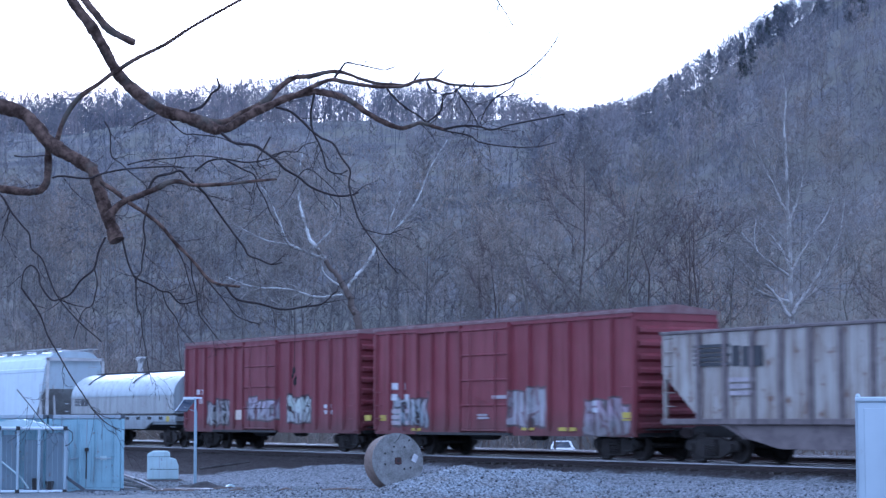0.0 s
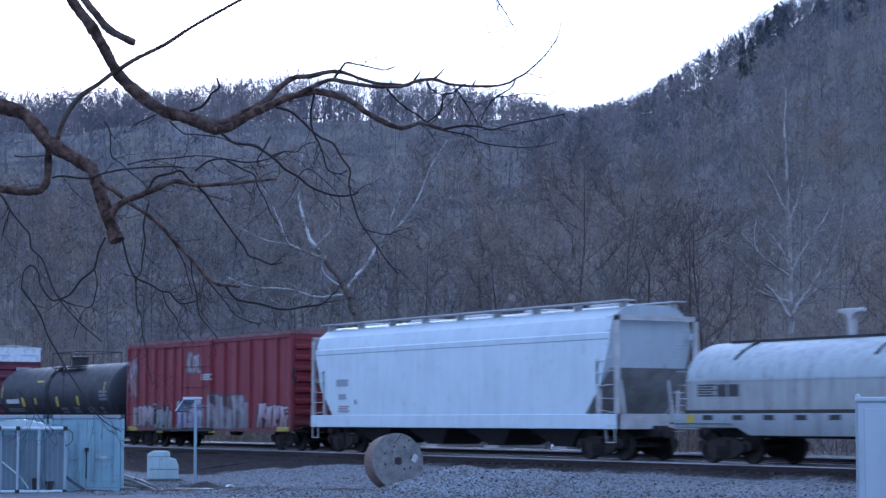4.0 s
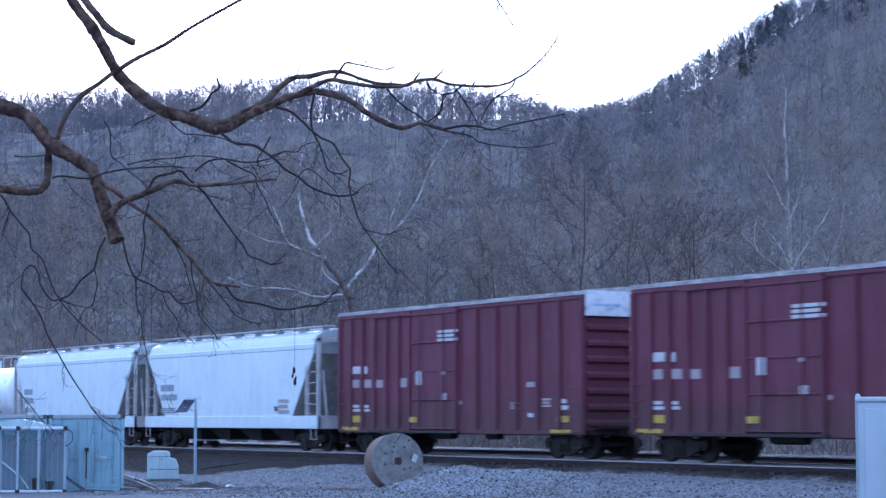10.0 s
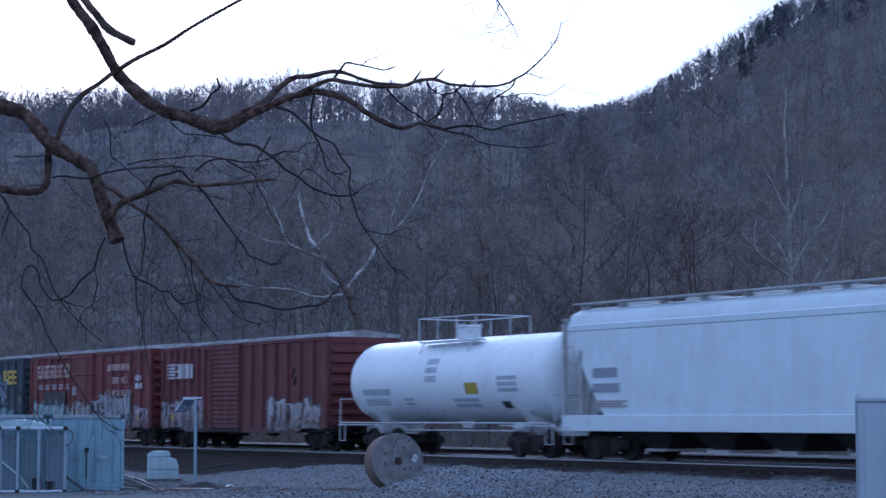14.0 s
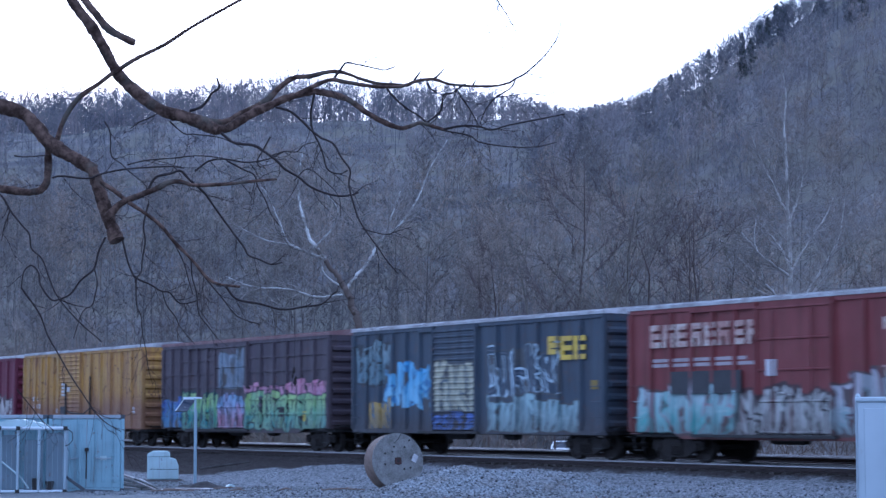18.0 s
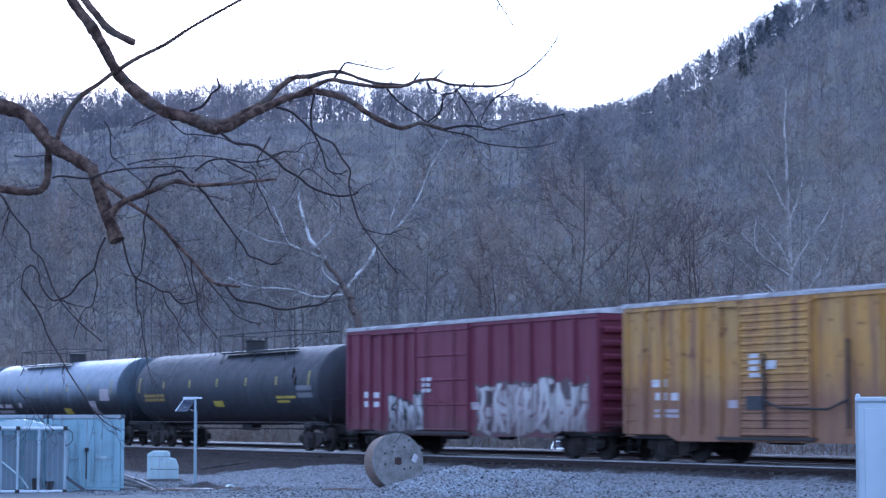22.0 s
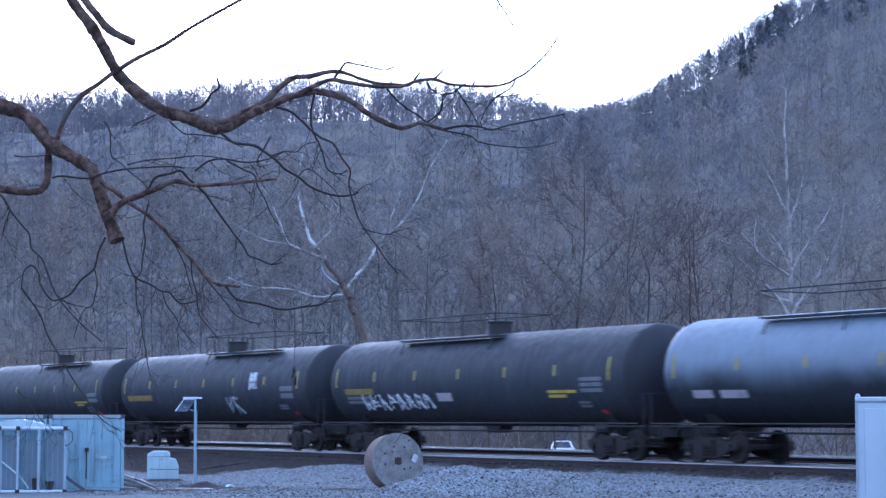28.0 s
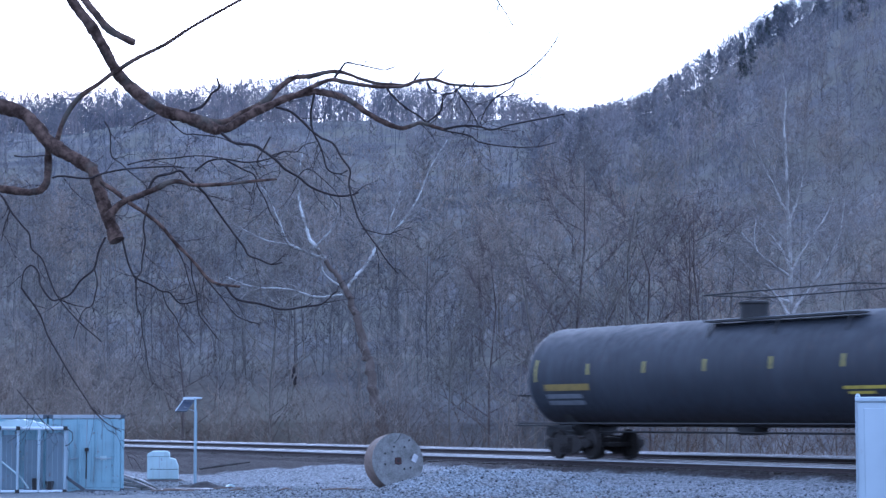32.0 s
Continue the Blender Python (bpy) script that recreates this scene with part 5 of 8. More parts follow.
M3 = [('w', -6.79, -6.38, 2.29, 2.51), ('w', -6.14, -5.91, 2.28, 2.5), ('d', -6.43, -5.84, 1.9, 2.11), ('c', -2.78, -2.08, 1.23, 1.62), ('w2', 5.1, 5.74, 1.44, 1.8), ('y', 8.3, 8.73, 1.19, 1.39)]
M4 = [('k5', -5.83, -5.02, 1.88, 2.22), ('k', -4.96, -4.56, 1.87, 2.21), ('k', -4.47, -4.01, 1.87, 2.21)]
M5 = [('g1', -7.89, -6.99, 2.46, 2.72), ('g1', -7.7, -7.16, 1.97, 2.17), ('g1', -6.5, -6.35, 1.79, 1.96), ('d3', -7.71, -6.92, 1.51, 1.75), ('p', -8.02, -7.32, 1.23, 1.41)]
M6 = [('y', -8.29, -7.25, 0.73, 0.91), ('y', -4.91, -4.26, 0.65, 0.79), ('y', 7.16, 8.16, 0.77, 0.94), ('y', 0.69, 1.25, 0.67, 0.76), ('w3', -0.01, 1.04, 2.9, 3.16), ('d3', 5.81, 6.17, 1.25, 1.47)]
M7 = [('w', -6.96, -4.97, 2.07, 2.29), ('d2', -6.96, -4.43, 1.64, 1.82), ('y', -2.43, -1.46, 3.13, 3.22), ('d3', 6.54, 7.55, 2.14, 2.62), ('d2', 1.04, 1.91, 1.54, 1.82), ('d2', 2.81, 3.57, 1.56, 1.83), ('d2', 4.64, 5.66, 1.57, 1.81), ('d2', 6.37, 6.76, 1.51, 1.83), ('Y', -4.51, -4.1, 1.9, 2.39), ('Y', -2.57, -2.26, 2.0, 2.33), ('Y', 0.58, 0.91, 1.88, 2.37), ('Y', 3.48, 3.82, 1.91, 2.38)]
M9 = [('w', -7.07, -6.29, 2.91, 3.18), ('w', -6.13, -5.8, 2.89, 3.16), ('d', -6.96, -6.41, 2.4, 2.69), ('d', -6.1, -5.5, 2.39, 2.68), ('d', -5.24, -4.65, 2.38, 2.66), ('w2', -6.87, -6.36, 1.52, 1.77), ('w2', -6.1, -5.63, 1.52, 1.76), ('y', -7.01, -6.34, 1.13, 1.37), ('w', -2.06, -1.69, 2.43, 2.91), ('w3', -0.6, 0.71, 3.9, 4.28), ('w', -0.35, -0.12, 2.76, 2.87), ('w', -0.32, -0.02, 1.9, 2.13), ('d', 0.52, 0.78, 1.74, 1.87), ('y', -2.52, -2.0, 1.13, 1.32), ('d', 4.76, 5.22, 2.27, 2.43), ('d3', 3.82, 4.32, 1.57, 1.79), ('w', 4.83, 5.13, 1.31, 1.44), ('d3', 5.64, 6.14, 1.63, 1.9), ('w2', 6.48, 7.07, 1.54, 1.87), ('y', 6.45, 7.11, 1.15, 1.35), ('y', 2.12, 2.69, 0.9, 1.0), ('y', 6.18, 7.27, 0.82, 0.92), ('y', -7.63, -6.39, 0.84, 0.96), ('d', -3.36, -2.93, 2.37, 2.69)]
M10 = [('g1', -6.69, -5.28, 2.47, 2.76), ('g1', -6.69, -4.92, 2.07, 2.33), ('k', 4.72, 4.98, 1.56, 1.75), ('d3', 5.07, 5.98, 1.46, 2.02), ('g3', -6.69, -4.83, 1.52, 1.74)]
M11 = [('g1', -6.69, -5.42, 2.5, 2.79), ('g1', -6.7, -5.33, 2.05, 2.32), ('d3', -6.55, -4.99, 1.61, 1.81)]
M12 = [('g1', -5.44, -3.46, 2.11, 2.33), ('g3', -5.44, -3.71, 1.75, 1.97), ('y', 1.67, 2.48, 2.09, 2.47), ('d3', 3.71, 4.92, 2.14, 2.66), ('g3', -0.92, -0.18, 2.53, 3.34), ('g2', -2.64, -1.94, 1.74, 1.99), ('g2', 0.74, 2.33, 1.65, 1.95), ('k', 3.7, 4.21, 1.61, 1.83)]
M13 = [('w5', -7.2, -6.09, 3.0, 3.65), ('w', -6.03, -5.36, 3.0, 3.64), ('w', -5.24, -4.5, 3.0, 3.63), ('y', -7.14, -6.68, 1.19, 1.46)]
M14 = [('L8', -6.92, -1.86, 3.3, 3.96), ('d2', -6.93, -1.87, 2.74, 2.98), ('k', -5.94, -2.77, 1.96, 2.6), ('N', -5.69, -2.95, 2.1, 2.37), ('M7', 2.81, 5.6, 3.5, 3.81), ('w2', 6.19, 6.99, 2.64, 3.26), ('G', 5.2, 5.55, 1.96, 2.14), ('w', -1.65, -1.25, 2.41, 2.85), ('y', 6.29, 6.72, 1.2, 1.41)]
M15 = [('Z', 4.98, 5.59, 3.27, 3.84), ('Z', 5.7, 6.28, 3.08, 3.82), ('Z', 6.41, 7.02, 3.08, 3.81), ('o', 7.22, 7.56, 2.15, 2.43)]
M16 = [('y', -8.08, -7.93, 1.07, 2.02), ('y', 7.65, 7.8, 1.47, 2.42), ('k', 3.7, 4.52, 1.34, 1.73), ('d2', 3.88, 4.39, 1.41, 1.66), ('y', 5.74, 5.93, 1.06, 1.55)]
M17 = [('w', -6.7, -6.04, 2.17, 2.39), ('w', -6.54, -6.03, 1.79, 2.01), ('w', -5.8, -5.4, 1.78, 2.0), ('d2', -6.6, -5.32, 1.29, 1.53), ('w4', -2.18, -1.76, 2.38, 3.02), ('k', -2.35, -1.66, 1.5, 1.87), ('w', -1.44, -1.1, 2.59, 2.82), ('w2', 6.47, 7.03, 1.52, 1.8), ('d', -3.24, -2.82, 1.55, 1.77)]
M18 = [('w', -6.76, -6.29, 2.02, 2.24), ('w', -6.05, -5.59, 2.01, 2.21), ('w', -6.74, -6.28, 1.69, 1.89), ('w', -6.03, -5.58, 1.69, 1.88), ('w3', -2.41, -1.81, 2.17, 2.68), ('d', 0.61, 1.14, 1.56, 1.81)]
M19 = [('o2', -8.06, -5.84, 2.04, 2.35), ('y', -0.72, 0.17, 1.76, 2.01), ('d2', 7.21, 8.46, 2.08, 2.55), ('y', 5.33, 7.03, 2.06, 2.16), ('y', 5.33, 6.42, 1.9, 1.99)]
M20 = [('d', 7.07, 8.25, 2.12, 2.67), ('w', 5.51, 6.32, 1.5, 2.12), ('y', 1.79, 2.74, 1.49, 1.78), ('w', -8.23, -7.28, 1.83, 2.03), ('w', -6.91, -5.81, 1.83, 2.02), ('d2', -8.31, -5.8, 1.56, 1.7), ('d', -4.73, -4.27, 1.85, 2.09)]
M21 = [('y', 2.0, 3.14, 1.5, 1.8), ('w', 3.23, 5.03, 1.75, 1.91), ('w', 6.06, 6.93, 1.45, 1.8), ('d', 7.18, 8.29, 2.06, 2.7), ('w', -7.93, -7.06, 1.84, 2.06), ('w', -6.71, -5.58, 1.83, 2.05)]
M22 = [('o', -8.24, -6.15, 2.14, 2.35), ('d2', -8.2, -6.46, 1.81, 2.07), ('w', -1.69, -0.75, 1.86, 2.14), ('y', 5.12, 6.7, 2.06, 2.15), ('y', 5.15, 6.13, 1.92, 2.01), ('d3', 6.95, 8.11, 2.07, 2.53), ('d2', 6.67, 7.27, 1.61, 1.8), ('r', 7.57, 7.89, 1.33, 1.52)]
M23 = [('o', -8.66, -5.88, 2.07, 2.31), ('d2', 7.11, 8.19, 2.06, 2.54), ('d2', 6.72, 7.42, 1.63, 1.81), ('r', 7.68, 7.93, 1.32, 1.54)]
M24 = [('o', -8.28, -5.88, 2.13, 2.33), ('d2', -8.28, -6.36, 1.69, 2.02), ('y', 5.44, 7.1, 2.02, 2.1), ('y', 5.58, 6.54, 1.89, 1.96), ('d2', 7.21, 8.39, 2.05, 2.5), ('d2', 6.81, 7.6, 1.59, 1.83), ('r', 7.86, 8.28, 1.25, 1.58)]
SLOGAN = [("SERVES", 3.18, 5.28, 2.9, 3.2), ("THE SOUTH", 2.75, 5.72, 2.32, 2.6)]
CREAM_PAINT = plain_paint("cream_patch", (0.55, 0.48, 0.40))
PINK_PAINT = plain_paint("pink_spray", (0.55, 0.25, 0.30))
GREY_MARK = plain_paint("grey_stencil", (0.26, 0.29, 0.33))
GREEN_PAINT = plain_paint("green_spray", (0.25, 0.50, 0.12))
WORN_LETTER = speckled("worn_white_lettering", (0.52, 0.46, 0.40), (0.28, 0.14, 0.12), 2.2, 0.7)
YELLOW_LETTER = speckled("yellow_lettering", (0.62, 0.44, 0.03), (0.45, 0.32, 0.05), 2.2, 0.6)
PALE_MARK = plain_paint("faded_blue_grey_stencil", (0.40, 0.44, 0.49))
TANK_DIM = plain_paint("faint_grey_stencil", (0.13, 0.134, 0.145))
KINDS = {"w": WHITE, "d": DIMWHITE, "y": YELLOW, "Y": YELLOW, "k": DARKMARK, "o": ORANGE, "r": RED, "g": GREY_MARK, "G": GREEN_PAINT, "c": CREAM_PAINT, "p": PINK_PAINT,
         "L": WORN_LETTER, "M": WORN_LETTER, "N": WHITE, "Z": YELLOW_LETTER}


def apply_marks(number, marks, shell=None, y=-1.53):
    car = TRAIN[number - 1][0]
    d0, d1 = DOORS.get(car, (99, 99))
    for code, x0, x1, z0, z1 in marks:
        m, lines = KINDS[code[0]], int(code[1:] or 1)
        if shell:
            m = TANK_DIM if code[0] == "d" and number in (7, 19, 22, 23, 24) else PALE_MARK if code[0] in "dg" and number == 12 else DIMWHITE if code[0] == "w" and number > 18 else m
            shell_mark(car, x0, x1, shell[0], shell[1], max(z0, shell[0] - shell[1] * 0.95), z1, m, lines=lines)
        elif code[0] == "Z":
            letters(car, x0, x1, z0, z1, 1, -1.6, m, "", 0.0)
        elif code[0] in "LMN":
            letters(car, x0, x1, z0, z1, 3 if code[0] == "N" else lines, -1.595 if code[0] != "N" else -1.606, m, "")
        else:
            deep = -1.65 if d0 - 0.1 < (x0 + x1) / 2 < d1 + 0.1 else -1.61 if (z1 - z0 > 0.3 and x1 - x0 > 0.5 and number in (1, 13, 14, 15)) else -1.58 if z1 < 1.0 else y
            mark(car, x0, x1, z0, z1, deep, m, lines=lines)


apply_marks(1, M1, y=-1.56)
apply_marks(2, M2), apply_marks(3, M3)
apply_marks(4, M4, y=-1.43)
apply_marks(5, M5, y=-1.56)
apply_marks(6, M6)
apply_marks(7, M7, (2.51, 1.47))
apply_marks(8, M9), apply_marks(9, M9)
apply_marks(10, M10, y=-1.56), apply_marks(11, M11, y=-1.56)
apply_marks(12, M12, (2.62, 1.455))
apply_marks(13, M13), apply_marks(14, M14), apply_marks(15, M15), apply_marks(16, M16), apply_marks(17, M17), apply_marks(18, M18)
for number, marks in ((19, M19), (20, M20), (21, M21), (22, M22), (23, M23), (24, M24)):
    apply_marks(number, marks, (2.58, 1.57))
# tie bars on the yellow wagon's door, marker lamp on the last wagon
_car = TRAIN[16][0]
for x, z0, z1 in ((-1.55, 1.0, 3.0), (1.75, 1.0, 3.3)):
    part("door_bar", Shape().tube([(x, -1.68, z0), (x, -1.68, z1)], 0.045, 6), BLACK, _car, "black door opening bar")
part("door_lever", Shape().tube([(-1.55, -1.7, 1.75), (-0.9, -1.7, 1.55), (1.0, -1.7, 1.5), (1.75, -1.7, 1.75)], 0.035, 6), BLACK, _car)


def word(car, text, x0, x1, z0, z1, y, material):
    """A painted word, its letters a hair proud of the side."""
    cu = bpy.data.curves.new("lettering", "FONT")
    cu.body, cu.extrude, cu.offset, cu.resolution_u = text, 0.01, 0.012, 3
    o = new("lettering", cu)
    me = bpy.data.meshes.new_from_object(o.evaluated_get(bpy.context.evaluated_depsgraph_get()))
    bpy.data.objects.remove(o)
    n = len(me.vertices)
    v = np.zeros(n * 3, np.float32)
    me.vertices.foreach_get("co", v)
    v = v.reshape(-1, 3)
    lo, hi = v.min(0), v.max(0)
    u = (v - lo) / (hi - lo)
    v = np.stack([x0 + u[:, 0] * (x1 - x0), y - v[:, 2], z0 + u[:, 1] * (z1 - z0)], 1)
    me.vertices.foreach_set("co", v.astype(np.float32).ravel())
    me.materials.clear()
    me.materials.append(material)
    me.update()
    return part("lettering", me, None, car, "worn white stencilled words")


for _text, *_box in SLOGAN:
    word(TRAIN[13][0], _text, *_box, -1.595, WORN_LETTER)


# ---- bare trees ----
def grow(rng, height, girth, limbs, levels, lean=0.06, low=0.35, spread=0.9, twigs=3, coarse=False):
    """Segments (from, to, radius, radius, level) of a bare tree that stands at the origin."""
    out = []
    def shoot(p, d, length, r, level):
        steps = 4 if level == 0 else (2 if coarse else 3) if level == 1 else (1 if coarse else 2)
        pts = [np.array(p, float)]
        for k in range(steps):
            d = d + rng.normal(0, 0.10 if level == 0 else 0.22, 3) * (1, 1, 0.6)
            d[2] += 0.05 * level
            d = d / np.linalg.norm(d)
            q = pts[-1] + d * length / steps
            ra, rb = r * (1 - 0.85 * k / steps), r * (1 - 0.85 * (k + 1) / steps)
            out.append((*pts[-1], *q, ra, rb, level))
            pts.append(q)
        if level >= levels:
            return
        count = limbs if level == 0 else twigs
        for k in range(count):
            f = low + (1 - low) * (k + rng.uniform(0.2, 0.8)) / count if level == 0 else rng.uniform(0.25, 1.0)
            i = min(int(f * steps), steps - 1)
            g = f * steps - i
            s = pts[i] * (1 - g) + pts[i + 1] * g
            a = rng.uniform(0, 6.283)
            side = np.array([math.cos(a), math.sin(a), 0.0])
            nd = d * 0.35 + side * spread * rng.uniform(0.6, 1.1) + np.array([0, 0, rng.uniform(0.25, 0.9)])
            nd = nd / np.linalg.norm(nd)
            ln = length * (0.55 - 0.25 * f if level == 0 else rng.uniform(0.35, 0.6)) * rng.uniform(0.8, 1.2)
            shoot(s, nd, ln, r * (1 - 0.75 * f) * 0.55 + 0.003, level + 1)
    d = np.array([rng.normal(0, lean), rng.normal(0, lean), 1.0])
    shoot((0, 0, 0), d, height, girth, 0)
    return np.array(out)


def sticks(segs, thin=0.004, sides=3):
    """Vertices and quads for an array of segments."""
    p, q = segs[:, :3], segs[:, 3:6]
    ra, rb = np.maximum(segs[:, 6], thin), np.maximum(segs[:, 7], thin * 0.7)
    d = q - p
    d /= np.linalg.norm(d, axis=1)[:, None] + 1e-9
    h = np.where(np.abs(d[:, 2:3]) < 0.9, [[0, 0, 1.0]], [[1.0, 0, 0]])
    s = np.cross(d, h)
    s /= np.linalg.norm(s, axis=1)[:, None] + 1e-9
    o = np.cross(d, s)
    rings = []
    for base, r in ((p, ra), (q, rb)):
        for k in range(sides):
            a = 2 * math.pi * k / sides
            rings.append(base + (s * math.cos(a) + o * math.sin(a)) * r[:, None])
    v = np.stack(rings, 1).reshape(-1, 3)
    n = 2 * sides
    i = np.arange(len(segs))[:, None] * n
    f = np.concatenate([i + np.array([[k, (k + 1) % sides, sides + (k + 1) % sides, sides + k]]) for k in range(sides)])
    return v, f


def bark(name, a, b, island=0.12):
    return speckled(name, a, b, 2.5, 0.9, 0, 0.3, 0.02, island, 0.2, 0.018)


# far bark: distance haze is put into its bluish grey
HAZED_BARK = bark("far_grey_bark", (0.27, 0.27, 0.29), (0.185, 0.183, 0.198))
# ridge bark: a lighter copy that carries haze and backlight in its colour
BACKLIT_BARK = bark("ridge_grey_bark", (0.38, 0.365, 0.39), (0.27, 0.255, 0.275))
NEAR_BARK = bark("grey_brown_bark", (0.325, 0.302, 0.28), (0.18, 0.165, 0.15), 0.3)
BRUSH_BARK = bark("brush_stems", (0.19, 0.155, 0.125), (0.09, 0.074, 0.06), 0.5)
# pine green raised towards grey, distance haze put into the colour
PINE = speckled("dark_pine", (0.055, 0.066, 0.066), (0.085, 0.098, 0.094), 1, 0.9, 0, 0.2, 0.02, 0.4, 0.2)

# how high the woods stand against the sky: bearing and rise, both per metre ahead of the tripod
SKYLINE = [(-0.2232, 0.1679), (-0.1947, 0.1694), (-0.1378, 0.1679), (-0.1093, 0.1714), (-0.0752, 0.1783), (-0.0524, 0.1725), (-0.0239, 0.1717), (0.0, 0.1705), (0.033, 0.165), (0.0501, 0.1602),
           (0.0614, 0.1567), (0.0731, 0.157), (0.0962, 0.1636), (0.1154, 0.1748), (0.1349, 0.1904), (0.1504, 0.2002), (0.17, 0.2127), (0.2246, 0.2432)]


def twiggy(rng, height, girth, limbs, twigs, wide=0.26, low=0.25, reach=0.11, fine=0.03):
    """A bare tree: stout segments (stem and rising limbs) and fine twigs, as two arrays."""
    bend = rng.normal(0, 0.035 * height, (4, 2)) * np.array([[0], [0.4], [0.8], [1.2]])
    stem = np.column_stack([bend, height * np.array([0, 0.36, 0.7, 0.97])])
    taper = girth * np.array([1, 0.72, 0.42, 0.1])
    stout = [(*stem[k], *stem[k + 1], taper[k], taper[k + 1], 0) for k in range(3)]
    fine_ones = []
    for k in range(limbs):
        f = low + (0.93 - low) * (k + rng.uniform(0, 1)) / limbs
        p = np.array([np.interp(f * height, stem[:, 2], stem[:, c]) for c in range(3)])
        r = np.interp(f * height, stem[:, 2], taper) * 0.5
        a = rng.uniform(0, 6.283)
        out = np.array([math.cos(a), math.sin(a), 0])
        span = height * wide * (1.25 - 0.8 * f) * rng.uniform(0.7, 1.2)
        m = p + (out * 0.75 + [0, 0, rng.uniform(0.35, 0.7)]) * span * 0.55
        e = m + (out * 0.5 + rng.normal(0, 0.2, 3) + [0, 0, rng.uniform(0.5, 0.95)]) * span * 0.6
        stout += [(*p, *m, r, r * 0.66, 1), (*m, *e, r * 0.66, r * 0.2, 1)]
        for q in range(twigs // limbs):
            g = rng.uniform(0.25, 1.0)
            b = p + (m - p) * g * 2 if g < 0.5 else m + (e - m) * (g * 2 - 1)
            d = out * 0.35 + rng.normal(0, 0.55, 3) + [0, 0, 0.55]
            t = b + d / np.linalg.norm(d) * height * reach * rng.uniform(0.5, 1.3)
            fine_ones.append((*b, *t, fine, fine * 0.3, 2))
    return np.array(stout), np.array(fine_ones)


def spikes(segs):
    """Three-sided tapering twigs: vertices and triangles."""
    p, q, r = segs[:, :3], segs[:, 3:6], segs[:, 6:7]
    d = q - p
    d = d / (np.linalg.norm(d, axis=1)[:, None] + 1e-9)
    s = np.cross(d, np.where(np.abs(d[:, 2:3]) < 0.9, [[0, 0, 1.0]], [[1.0, 0, 0]]))
    s /= np.linalg.norm(s, axis=1)[:, None] + 1e-9
    o = np.cross(d, s)
    v = np.stack([p + (s * math.cos(a) + o * math.sin(a)) * r for a in (0, 2.094, 4.189)] + [q], 1).reshape(-1, 3)
    i = np.arange(len(segs))[:, None] * 4
    return v, np.concatenate([i + np.array([[k, (k + 1) % 3, 3]]) for k in range(3)])


def thicket(stout, fine_ones, thin=0.004):
    """One tree's vertices and triangles."""
    v, f = sticks(stout, thin)
    f = np.concatenate([f[:, [0, 1, 2]], f[:, [0, 2, 3]]])
    if not len(fine_ones):
        return v, f
    w, g = spikes(fine_ones)
    return np.concatenate([v, w]), np.concatenate([f, g + len(v)])


def split(segs, level):
    """Segments of a grown plant, the last level as fine twigs."""
    return segs[segs[:, 8] < level], segs[segs[:, 8] >= level]


def scatter(name, label, category, templates, places, material, rng, lo, hi, size=None, thin=0.004, capped=False):
    """Many copies of the templates in one mesh; capped ones stay below the skyline of the woods."""
    allv, allf, n = [], [], 0
    meshes = [thicket(*t, thin) for t in templates]
    bearings, rises = zip(*SKYLINE)
    for x, y in places:
        v, f = meshes[rng.randint(len(meshes))]
        s, a = rng.uniform(lo, hi) * (size(x, y) if size else 1), rng.uniform(0, 6.283)
        z = float(ground_height(x, y)) - 0.2
        if capped:
            d = Vector((x, y, 0)) - EYE
            ahead = d.dot(AHEAD)
            room = EYE.z + float(np.interp(d.dot(RIGHT) / ahead, bearings, rises)) * ahead * rng.uniform(0.975, 1.01) - z
            s = min(s, room / v[:, 2].max())
            if s < lo * 0.3:
                continue
        c, w = math.cos(a) * s, math.sin(a) * s
        allv.append(np.stack([v[:, 0] * c - v[:, 1] * w + x, v[:, 0] * w + v[:, 1] * c + y, v[:, 2] * s + z], 1))
        allf.append(f + n)
        n += len(v)
    me = raw_mesh(name, np.concatenate(allv), np.concatenate(allf), material)
    return tagged(new(name, me), label, category, kind="stuff")


def spots(rng, count, near, far, left=-13.6, right=13.6, power=0.6):
    """Places in the wedge ahead, even over the ground for power 1 and thinner afar below that."""
    out = []
    while len(out) < count:
        d = near + (far - near) * rng.uniform()
        if rng.uniform() > (d / far) ** power:
            continue
        a = radians(rng.uniform(left, right))
        p = plan(d * math.tan(a), d)
        out.append((p.x, p.y))
    return out


def pine(rng, height):
    """A conifer: a stem with whorls of thick drooping boughs, ragged with needles."""
    stout, fine_ones = [(0, 0, 0, 0, 0, height, 0.16, 0.03, 0)], []
    for k in range(60):
        f = 0.12 + 0.88 * (k + rng.uniform(0, 1)) / 60
        a = rng.uniform(0, 6.283)
        ln = (1 - f) * height * 0.24 * rng.uniform(0.6, 1.2) + 0.4
        z = f * height
        tip = np.array([ln * math.cos(a), ln * math.sin(a), z - 0.2 * ln + 0.15])
        stout.append((0, 0, z, *tip, 0.10, 0.04, 1))
        for q in range(7):
            b = np.array([0, 0, z]) + (tip - [0, 0, z]) * rng.uniform(0.2, 1)
            fine_ones.append((*b, *(b + rng.normal(0, 0.5, 3) + [0, 0, 0.12]), 0.22, 0.05, 2))
    return np.array(stout), np.array(fine_ones)


rng = np.random.RandomState(12)


